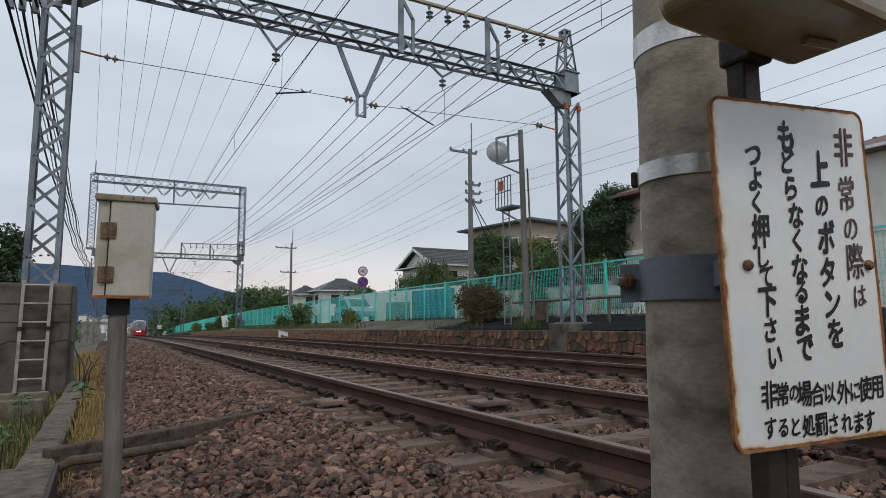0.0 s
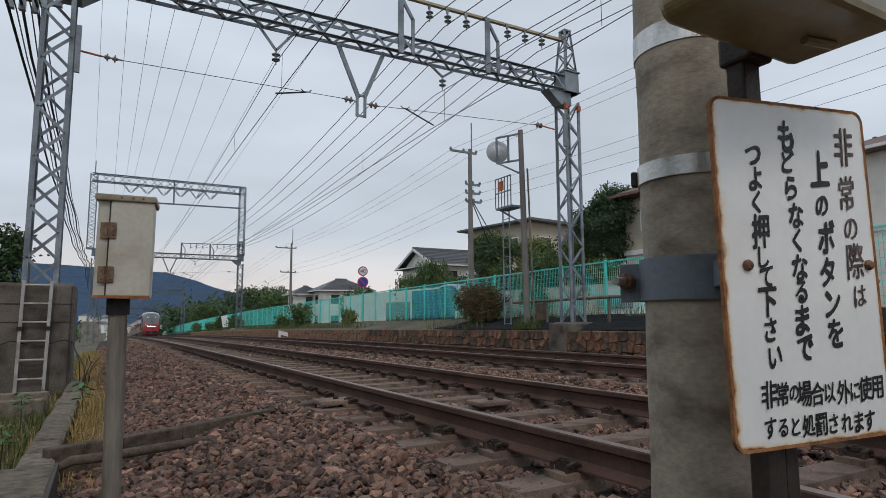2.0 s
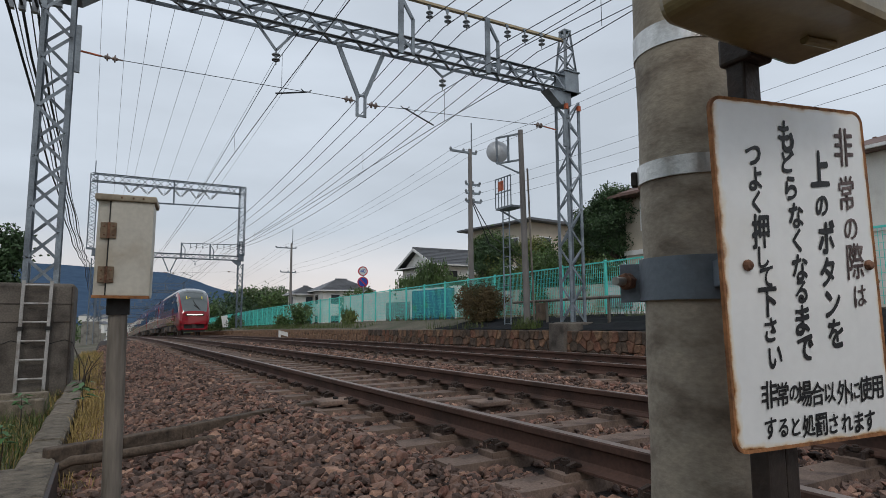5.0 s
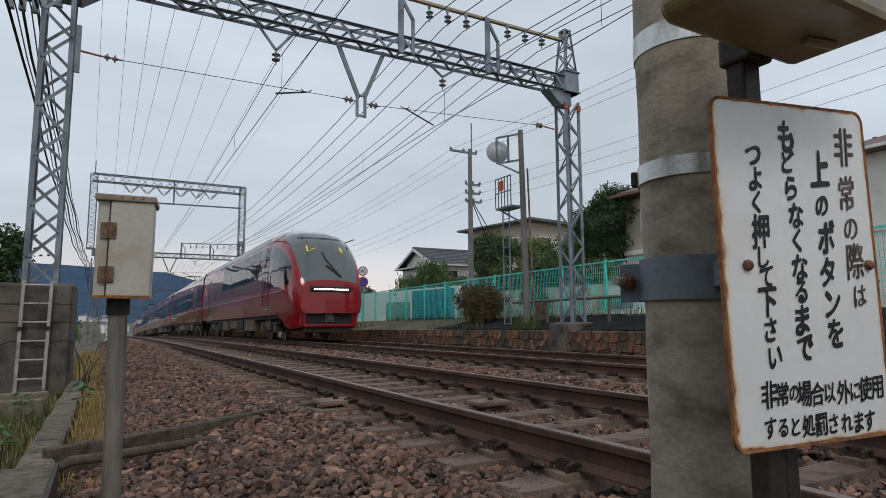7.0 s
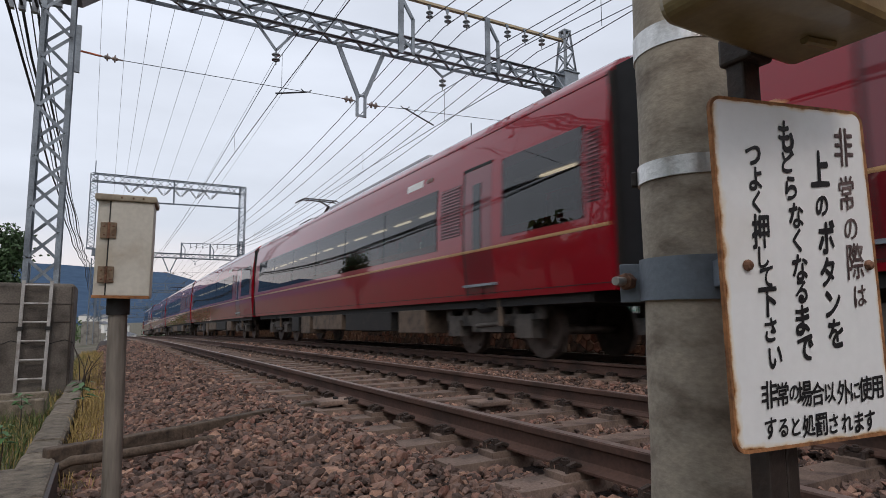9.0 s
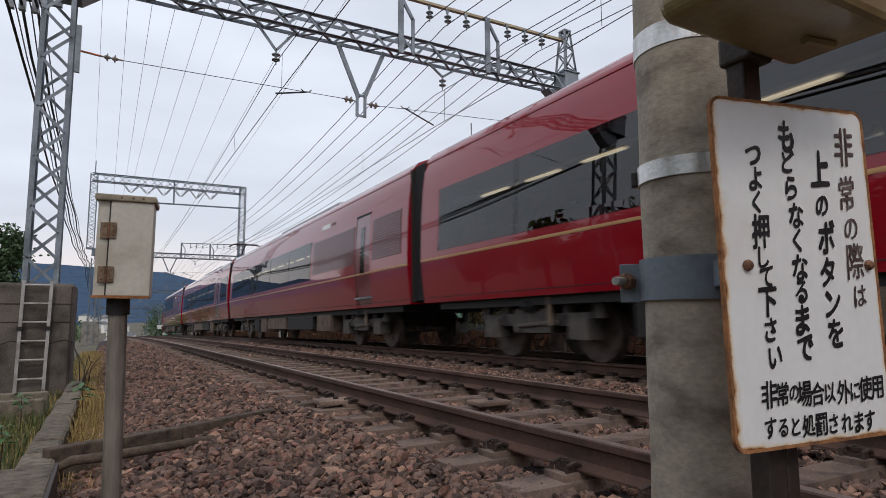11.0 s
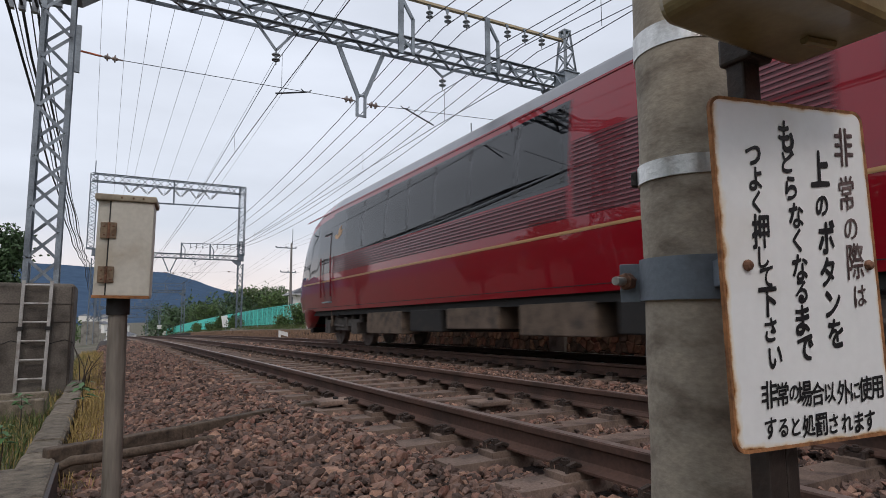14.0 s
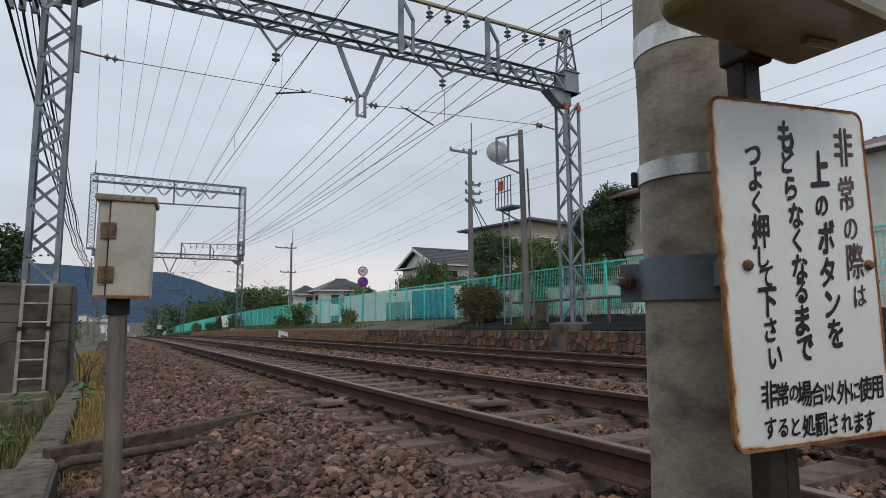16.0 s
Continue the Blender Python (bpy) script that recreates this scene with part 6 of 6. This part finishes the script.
def house(x, y, z, w, d, h, rise, label, plaster, tile, turn=0.0, hip=True, storeys=2, over=0.5):
    """A house with its windows, eaves and a tiled roof; x, y: the middle of its plan."""
    g = thing("house", label, "house", "houses beyond the fence")
    g.matrix_basis = pose(x, y, z, 0, 0, turn)
    part("wall", Shape().box(-w / 2, w / 2, -d / 2, d / 2, -0.5, h), plaster, g)
    a, b = w / 2 + over, d / 2 + over
    ridge = max(0.3, a - b) if hip else a
    rf = Shape()
    rf.add([(-a, -b, h), (a, -b, h), (a, b, h), (-a, b, h), (-ridge, 0, h + rise), (ridge, 0, h + rise), (-a, -b, h - 0.15), (a, -b, h - 0.15), (a, b, h - 0.15), (-a, b, h - 0.15)],
           [(0, 1, 5, 4), (2, 3, 4, 5)] + ([(1, 2, 5), (3, 0, 4)] if hip else []) + [(0, 6, 7, 1), (1, 7, 8, 2), (2, 8, 9, 3), (3, 9, 6, 0), (6, 9, 8, 7)])
    roof = part("roof", rf, tile, g)
    if not hip:
        for sgn in (-1, 1):
            x0, x1 = sorted((sgn * (w / 2 - 0.1), sgn * w / 2))
            gb = Shape().add([(x, y_, z_) for x in (x0, x1) for y_, z_ in ((-d / 2, h - 0.2), (d / 2, h - 0.2), (0, h + rise * 0.92))], [(0, 1, 2), (5, 4, 3), (0, 3, 4, 1), (1, 4, 5, 2), (2, 5, 3, 0)])
            part("gable_wall", gb, plaster, g)
            part("barge_board", Shape().bar((sgn * a, -b, h - 0.1), (sgn * a, 0, h + rise - 0.08), 0.06, 0.2).bar((sgn * a, b, h - 0.1), (sgn * a, 0, h + rise - 0.08), 0.06, 0.2), M_TRIM, roof)
    rows = Shape()
    for k in range(1, 9):
        q = k / 9
        for sgn in (-1, 1):
            xa = a + (ridge - a) * q
            rows.bar((-xa, sgn * b * (1 - q), h + rise * q + 0.02), (xa, sgn * b * (1 - q), h + rise * q + 0.02), 0.1, 0.05)
    tagged(part("tile_course", rows, tile, roof), kind="stuff")
    part("ridge_tile", Shape().bar((-ridge, 0, h + rise + 0.05), (ridge, 0, h + rise + 0.05), 0.25, 0.16), tile, roof)
    part("gutter", Shape().bar((-a, -b - 0.05, h - 0.08), (a, -b - 0.05, h - 0.08), 0.12, 0.1).bar((-a - 0.05, -b, h - 0.08), (-a - 0.05, b, h - 0.08), 0.1, 0.1), M_TRIM if plaster == M_PLASTER else tile, g)
    for st in range(storeys):
        z0 = 0.9 + (h - 0.2) / storeys * st
        for side, span in ((0, w), (1, d)):
            n = max(1, int(span / 2.6))
            for i in range(n):
                u = -span / 2 + span * (i + 0.5) / n
                if side == 0:
                    f = Shape().box(u - 0.55, u + 0.55, -d / 2 - 0.05, -d / 2 + 0.05, z0, z0 + 1.15)
                    p_ = Shape().box(u - 0.48, u + 0.48, -d / 2 - 0.06, -d / 2, z0 + 0.07, z0 + 1.08)
                else:
                    f = Shape().box(-w / 2 - 0.05, -w / 2 + 0.05, u - 0.55, u + 0.55, z0, z0 + 1.15)
                    p_ = Shape().box(-w / 2 - 0.06, -w / 2, u - 0.48, u + 0.48, z0 + 0.07, z0 + 1.08)
                win = part("window", f, M_TRIM, g)
                part("pane", p_, M_PANE, win)
    part("belt_course", Shape().box(-w / 2 - 0.06, w / 2 + 0.06, -d / 2 - 0.06, d / 2 + 0.06, h * 0.48, h * 0.52), M_TRIM, g)
    return g


house(23.6, 66.0, -1.2, 5.6, 4.2, 4.8, 1.3, "white plastered house with a hipped grey tile roof", M_PLASTER, M_TILE)
house(20.5, 69.5, -1.2, 3.2, 3.4, 4.5, 0.9, "smaller white plastered annex with grey roof", M_PLASTER, M_TILE)
house(26.0, 45.0, 0.0, 6.2, 6.0, 4.8, 1.5, "cream gabled house with a grey tile roof", M_PLASTER, M_TILE, 0, False)
house(26.4, 33.0, 0.68, 8.2, 6.0, 5.9, 0.7, "long pale house with a shallow grey roof", M_TAN, M_TILE, 8)
house(20.3, 14.2, 0.7, 5.0, 5.4, 4.6, 1.1, "tan house with a brown tile roof", M_TAN, M_TILEBROWN)
house(24.5, 8.0, 0.7, 8.0, 8.0, 5.0, 1.4, "pale house with a dark tiled roof and garden", M_PLASTER, M_TILEBROWN)
# unseen near-side houses, added for what the train's side mirrors
for i in range(4):
    house(-19, -24 + 15 * i, -1.2, 8, 8, 5.2, 1.6, "pale near-side house, unseen but mirrored in the train", (M_PLASTER, M_TAN)[i % 2], M_TILE)

# far town below the line
fh = Shape().box(-4, 4, -4, 4, -3, 4).mesh("wall", M_PLASTER)
fr = Shape().add([(-4.6, -4.6, 4), (4.6, -4.6, 4), (4.6, 4.6, 4), (-4.6, 4.6, 4), (-1, 0, 6), (1, 0, 6)], [(0, 1, 5, 4), (1, 2, 5), (2, 3, 4, 5), (3, 0, 4), (3, 2, 1, 0)]).mesh("roof", M_TILE)
for i in range(34):
    y = random.uniform(330, 800)
    g = thing("far_house", "small pale house in the town below", "house", "houses of the far town")
    g.matrix_basis = pose(random.uniform(-0.11, 0.03) * y, y, zt(330) - 3 + (y - 330) * 0.035 + random.uniform(-2, 2), 0, 0, random.uniform(0, 90))
    for nm, me in (("wall", fh), ("roof", fr)):
        ob = new(nm, me)
        ob.parent = g


def mountain():
    s = Shape()
    knots = ((-2600, 120), (-1400, 190), (-700, 215), (-316, 236), (-188, 229), (-21, 222), (110, 203), (190, 211), (240, 210), (347, 180), (430, 150), (499, 130), (640, 92), (900, 60), (1700, 30))
    xs = [-2600 + 43 * i for i in range(101)]
    rows = []
    for j in range(10):
        k = j / 9
        row = []
        for x in xs:
            h = interp(x, knots)
            rough = 7 * noise.fractal(Vector((x * 0.012, j * 0.55, 3.1)), 1.0, 2.0, 4)
            row.append((x, 3000 - 1500 * (1 - k) ** 1.3, -30 + (h + 30) * k ** 1.15 + rough * (1 if j else 0) * (0.25 + k * 0.3)))
        rows.append(row)
    n = len(xs)
    s.add([p for r in rows for p in r], [(i * n + j, i * n + j + 1, (i + 1) * n + j + 1, (i + 1) * n + j) for i in range(9) for j in range(n - 1)])
    # the blue of the distance haze is mixed into the ridge's base colour
    m = mat("haze_toned_forest_ridge", (0.065, 0.105, 0.165), 1.0, 0, 0.1, 0.02, (0.058, 0.095, 0.15), 0, 0.05, spec=0.0)
    tagged(part("mountain_backdrop", s, m, None, smooth=True), "forested mountain ridge with blue haze in its colour", "mountain", kind="structure")


mountain()

# ---- poles, signs and lamps beyond the wall ----
M_POLEFAR = mat("utility_pole_concrete", (0.2, 0.185, 0.175), 0.85, 0, 0.12, 2)


def utility_pole(x, y, z0, z1, arms, label):
    g = thing("utility_pole", label, "utility pole", "utility poles")
    part("shaft", Shape().tube([(x, y, z0), (x, y, z1)], [0.12, 0.075], 14), M_POLEFAR, g, smooth=True)
    part("top_rod", Shape().tube([(x + 0.08, y, z1 - 0.1), (x + 0.08, y, z1 + 1.1)], 0.03, 6), M_STEEL, g)
    for k, (zz, a, b) in enumerate(arms):
        arm = part("crossarm", Shape().bar((x + a, y, zz), (x + b, y, zz), 0.08), M_STEEL, g)
        for i in range(3):
            u = x + a + (b - a) * i / 2
            part("pin_insulator", Shape().lathe((u, y, zz), [(0, 0.03), (0.08, 0.06), (0.14, 0.03)], 8), M_PORCELAIN, arm)
    return g


utility_pole(12.55, 20.05, 0.4, 7.3, ((7.15, -0.9, 0.3), (5.15, -0.2, 0.5), (5.5, -0.2, 0.45), (5.85, -0.2, 0.45)), "brown-grey concrete utility pole behind the fence")
utility_pole(12.55, 46.6, -0.4, 6.4, ((6.0, -1.2, 0.35), (4.1, -0.8, 0.35)), "slim utility pole with crossarms down the road")
utility_pole(12.55, -8.0, 0.6, 7.8, ((7.65, -0.9, 0.3),), "utility pole beside the road")
for x0, zz in ((11.7, 7.2), (12.25, 7.2), (12.8, 7.2), (12.95, 5.87), (12.95, 5.52), (13.0, 5.17)):
    for (ya, za), (yb, zb) in (((-8, 0.45), (20.05, 0.0)), ((20.05, 0.0), (46.6, -1.1)), ((46.6, -1.1), (100, -3.6))):
        s = Shape().tube([(x0, ya + (yb - ya) * k / 10, zz + za + (zb - za) * k / 10 - 1.6 * (k / 10) * (1 - k / 10)) for k in range(11)], 0.005, 4, False)
        tagged(part("street_wire", s, M_WIRE), "thin street power line", "wire", "street wires")
s = Shape().tube([(12.6, 20.05, 5.2), (14.0, 20.9, 3.6), (17.6, 23.5, 3.0)], 0.02, 5).tube([(12.6, 20.05, 5.25), (14.2, 20.9, 3.9), (18, 23.5, 3.3)], 0.02, 5)
tagged(part("service_cable", s, M_CABLE), "black service cables to a house", "cable")

M_DISH = mat("pale_grey_dish", (0.42, 0.44, 0.46), 0.4, 0.2, 0.1, 3)
mp = thing("antenna_pole", "dark concrete pole with a round white dish and basket", "pole")
part("shaft", Shape().tube([(10.65, 13.98, 0.3), (10.56, 14.02, 6.1)], [0.1, 0.075], 18), M_POLEFAR, mp, smooth=True)
dx, dy = 10.35, 14.5
dish = part("dish", Shape().lathe((dx - 0.05, dy + 0.35, 5.6), [(0, 0.0), (0.001, 0.35), (0.03, 0.35), (0.09, 0.25), (0.13, 0.1), (0.135, 0.0)], 28, (-0.45, -0.88, 0.1)), M_DISH, mp, "round white dish", smooth=True)
s = Shape()
for z in (5.2, 6.0):
    s.bar((10.58, 14.0, z), (10.2, 14.75, z), 0.05)
s.bar((10.2, 14.75, 5.2), (10.2, 14.75, 6.0), 0.05).bar((10.38, 14.4, 5.2), (10.38, 14.4, 6.0), 0.05).bar((10.58, 14.0, 4.75), (10.2, 14.7, 5.2), 0.05)
part("dish_frame", s, M_STEEL, mp)
bk = part("basket", Shape().box(10.3, 10.75, 14.2, 15.0, 3.8, 3.86), M_STEEL, mp, "small steel service platform")
for i in range(6):
    y = 14.2 + 0.8 * i / 5
    part("basket_bar", Shape().bar((10.3, y, 3.86), (10.3, y, 4.75), 0.025), M_STEEL, bk)
for z in (4.3, 4.75):
    part("basket_rail", Shape().bar((10.3, 14.2, z), (10.3, 15.0, z), 0.03), M_STEEL, bk)
part("basket_strut", Shape().bar((10.6, 14.05, 3.3), (10.4, 14.9, 3.8), 0.05), M_STEEL, mp)
part("orange_tag", Shape().box(10.27, 10.29, 14.55, 14.8, 4.35, 4.65), M_PRIMER, mp)
for y in (14.72, 15.05):
    part("ladder_stile", Shape().bar((10.6, y, 0.1), (10.6, y, 3.8), 0.03), M_STEEL, mp)
for i in range(12):
    part("ladder_rung", Shape().bar((10.6, 14.72, 0.35 + 0.29 * i), (10.6, 15.05, 0.35 + 0.29 * i), 0.02), M_STEEL, mp)
part("cable_conduit", Shape().tube([(10.72, 13.75, 0.4), (10.66, 13.85, 4.9)], 0.03, 6), M_GALV, mp)
part("control_box", Shape().box(10.75, 11.0, 13.5, 13.75, 0.45, 0.95), M_UNDER, mp, "small grey control box", bevel=0.02)

M_SIGNRED = mat("sign_red", (0.5, 0.02, 0.03), 0.4, 0, 0.05, 5)
M_SIGNBLUE = mat("sign_blue", (0.02, 0.07, 0.4), 0.4, 0, 0.05, 5)
ts = thing("traffic_sign", "two round traffic signs on one grey pole by the road", "traffic sign")
part("pole", Shape().tube([(12.5, 31.3, 0.2), (12.5, 31.3, 3.4)], 0.035, 10), M_STEEL, ts)


def disc(name, z, r, m, y, parent=ts):
    return part(name, Shape().lathe((12.5 - 0.04, 31.3 - y, z), [(0, r), (0.012, r), (0.013, 0.0)], 28, (-0.35, -0.94, 0)), m, parent)


lim = disc("limit_disc", 3.13, 0.27, M_SIGNRED, 0.0)
disc("limit_face", 3.13, 0.21, M_WHITE, 0.02, lim)
cu = bpy.data.curves.new("digits", "FONT")
cu.body, cu.size, cu.align_x, cu.align_y = "40", 0.3, "CENTER", "CENTER"
tmp = bpy.data.objects.new("digits", cu)
scene.collection.objects.link(tmp)
me = bpy.data.meshes.new_from_object(tmp.evaluated_get(bpy.context.evaluated_depsgraph_get()))
bpy.data.objects.remove(tmp)
dg = Shape().add([Matrix.Translation((12.445, 31.245, 3.13)) @ pose(0, 0, 0, 90, 0, -20) @ p.co for p in me.vertices], [tuple(f.vertices) for f in me.polygons])
part("limit_digits", dg, M_SIGNBLUE, lim, "dark blue digits 40")
nop = disc("parking_disc", 2.52, 0.3, M_SIGNRED, 0.0)
disc("parking_face", 2.52, 0.24, M_SIGNBLUE, 0.02, nop)
part("parking_bar", Shape().bar((12.28, 31.3, 2.7), (12.6, 31.18, 2.34), 0.06, 0.02, up=(0, 1, 0)), M_SIGNRED, nop)

km = thing("distance_post", "small white post with a slanted white board", "marker post")
part("post", Shape().box(8.85, 8.97, 35.2, 35.3, zt(35) - 0.4, zt(35) + 0.3), M_WHITE, km, bevel=0.01)
part("board", Shape().bar((8.97, 35.2, zt(35) + 0.18), (9.35, 35.0, zt(35) + 0.05), 0.03, 0.22), M_WHITE, km)

ws = thing("white_cabinet", "white steel cabinet shed behind the fence", "shed")
part("body", Shape().box(13.6, 14.3, 12.55, 13.84, 0.4, 1.60), M_TRIM, ws, bevel=0.02)
part("lid", Shape().box(13.55, 14.35, 12.50, 13.89, 1.60, 1.65), M_TRIM, ws)
part("shutter_door", Shape().box(13.57, 13.6, 12.75, 13.74, 0.8, 1.15), M_GREYROOF, ws)
pb = thing("painted_board", "blue and green painted board behind the fence", "board")
M_BLUE = mat("board_blue", (0.02, 0.16, 0.3), 0.6, 0, 0.25, 1.6, (0.07, 0.35, 0.06))
part("board_panel", Shape().box(12.3, 12.34, 21.0, 24.8, 0.3, 1.75), M_BLUE, pb)
M_BLOCK = mat("pale_block_wall", (0.46, 0.45, 0.38), 0.9, 0, 0.3, 1.1, (0.12, 0.17, 0.07), 0.4, 14)
gw = thing("garden_wall", "pale concrete garage wall beside the road", "wall")
part("wall_body", Shape().box(16.0, 16.3, 27.0, 44.0, -0.6, 2.2), M_PLASTER, gw)
part("retaining_wall", Shape().box(16.0, 16.25, 8.0, 27.0, 0.3, 1.75), M_BLOCK, gw, "mottled pale retaining wall")
part("garage_shutter", Shape().box(15.96, 16.0, 32.5, 36.0, -0.3, 1.5), M_GREYROOF, gw)

M_ASPHALT = mat("asphalt", (0.055, 0.055, 0.057), 0.9, 0, 0.2, 1.2, None, 0.4, 60)
road = part("road", Shape().sweep([(12.75, 0.7), (16.0, 0.72), (16.0, 0.76), (12.75, 0.75)], [(0, y, zt(y)) for y in LINE]), M_ASPHALT)
tagged(road, "narrow grey asphalt road behind the fence", "road", kind="structure")
M_CARBLUE = mat("pale_blue_car_paint", (0.3, 0.42, 0.5), 0.25, 0.3, 0.04, 2, coat=0.6)
M_CARWHITE = mat("white_car_paint", (0.75, 0.75, 0.74), 0.25, 0.0, 0.04, 2, coat=0.6)
M_TYRE = mat("tyre_rubber", (0.02, 0.02, 0.02), 0.85, 0, 0.2, 9)


def small_car(label, paint):
    """A compact car, its nose towards -y, standing on z = 0."""
    g = thing("car", label, "car", "cars on the road")
    out = [(-1.75, 0.3), (-1.8, 0.62), (-1.55, 0.82), (-0.95, 0.95), (-0.3, 1.42), (0.3, 1.5), (1.1, 1.46), (1.65, 1.0), (1.78, 0.9), (1.8, 0.35)]
    turned = pose(0, 0, 0, 0, 0, 90)
    part("body", Shape().plate(out, 1.5, turned @ pose(0, -0.75, 0)), paint, g, bevel=0.09)
    for side in (-1, 1):
        s = Shape().plate([(-0.78, 0.97), (-0.25, 1.36), (0.28, 1.42), (0.28, 0.97)], 0.02, turned @ pose(0, side * 0.755 - 0.01, 0))
        part("side_window", s, M_PANE, g)
        s = Shape().plate([(0.36, 0.97), (0.36, 1.42), (1.05, 1.38), (1.45, 1.0)], 0.02, turned @ pose(0, side * 0.755 - 0.01, 0))
        part("side_window", s, M_PANE, g)
        for y in (-1.12, 1.12):
            w = part("wheel", Shape().tube([(side * 0.6, y, 0.3), (side * 0.78, y, 0.3)], 0.3, 20), M_TYRE, g, smooth=True)
            part("rim", Shape().tube([(side * 0.77, y, 0.3), (side * 0.79, y, 0.3)], 0.19, 14), M_BAND, w)
        part("headlight", Shape().box(side * 0.6 - 0.13, side * 0.6 + 0.13, -1.82, -1.7, 0.6, 0.74), M_BAND, g, bevel=0.02)
    part("windscreen", Shape().add([(-0.62, -0.99, 0.97), (0.62, -0.99, 0.97), (0.55, -0.37, 1.4), (-0.55, -0.37, 1.4)], [(0, 1, 2, 3)]), M_PANE, g)
    part("rear_window", Shape().add([(-0.6, 1.67, 1.05), (0.6, 1.67, 1.05), (0.55, 1.22, 1.42), (-0.55, 1.22, 1.42)], [(0, 1, 2, 3)]), M_PANE, g)
    return g


CAR_A = small_car("pale blue compact car driving along the road", M_CARBLUE)
CAR_B = small_car("white compact car driving away along the road", M_CARWHITE)

bd = thing("leaning_board", "white notice board leaning on the bank", "board")
part("board_panel", Shape().plate([(-0.3, 0), (0.3, 0), (0.3, 1.15), (-0.3, 1.15)], 0.04, pose(10.6, 63.0, zt(63) + 0.75, -8, -9, 0)), M_WHITE, bd)
part("board_leg", Shape().box(10.55, 10.65, 63.05, 63.12, zt(63) + 0.2, zt(63) + 1.0), M_STEEL, bd)
sp = thing("signal_post", "small white trackside signal case on a post", "signal")
part("post", Shape().tube([(9.3, 128, zt(128) - 0.5), (9.3, 128, zt(128) + 3.4)], 0.07, 8), M_STEEL, sp)
part("signal_case", Shape().box(8.9, 9.7, 127.8, 128.0, zt(128) + 1.8, zt(128) + 2.5), M_WHITE, sp)
part("signal_case", Shape().box(9.9, 10.5, 127.8, 128.0, zt(128) + 0.6, zt(128) + 1.4), M_WHITE, sp)

# black insulated cables outside the left masts
for x, z0 in ((-1.62, 5.72), (-1.52, 5.72), (-1.46, 5.8), (-1.36, 5.8), (-1.28, 5.82), (-1.2, 5.75)):
    pts = []
    sup = (-32.2, *GANTRIES)
    for a, b in zip(sup, sup[1:]):
        for i in range(24):
            k = i / 24
            y = a + (b - a) * k
            pts.append((x + 0.03 * math.sin(y * 2.7 + x * 9), y, (1 - k) * (z0 + zt(a) - zt(GY)) + k * (z0 + zt(b) - zt(GY)) - 3.2 * k * (1 - k) + 0.02 * math.cos(y * 3.1)))
    ob = part("lineside_cable", Shape().tube(pts, 0.026 if x in (-1.62, -1.46, -1.28) else 0.012, 6, False), M_CABLE)
    tagged(ob, "black hanging lineside cable on the masts", "cable", "lineside cables")
lb = thing("cable_crossarm", "steel crossarm carrying the lineside cables", "crossarm")
part("arm", Shape().bar((-1.75, 11.75, 5.95), (-0.9, 11.75, 5.95), 0.08), M_STEEL, lb)
for x in (-1.62, -1.46, -1.28):
    part("cable_clamp", Shape().box(x - 0.05, x + 0.05, 11.7, 11.8, 5.72, 5.95), M_PORCELAIN, lb)


def motions():
    """The train runs towards the eye and past it at a steady pace."""
    for car, s, way in CARS:
        rows = []
        for t in steps(0, 16, 32):
            y = 19.3 + TRAIN_V * (7 - t) + s
            a, b = zt(y + way * 3), zt(y + way * 17.5)
            rise = (b - a) / 14.5
            rows.append((t, pose(TRACKS[1], y, a - rise * 3, math.degrees(math.atan(rise)) , 0, 0 if way > 0 else 180)))
        walk(car, rows)

    for car, x, y0, v, turn in ((CAR_A, 13.7, 35.7, -6.7, 0), (CAR_B, 14.9, 35.8 - 12 * 14.6, 12.0, 180)):
        rows = []
        for t in steps(0, 16, 32):
            y = y0 + v * t
            rise = math.degrees(math.atan(zt(y + 0.5) - zt(y - 0.5)))
            rows.append((t, pose(x, y, zt(y) + 0.76, rise, 0, 0) @ pose(0, 0, 0, 0, 0, turn)))
        walk(car, rows)


motions()
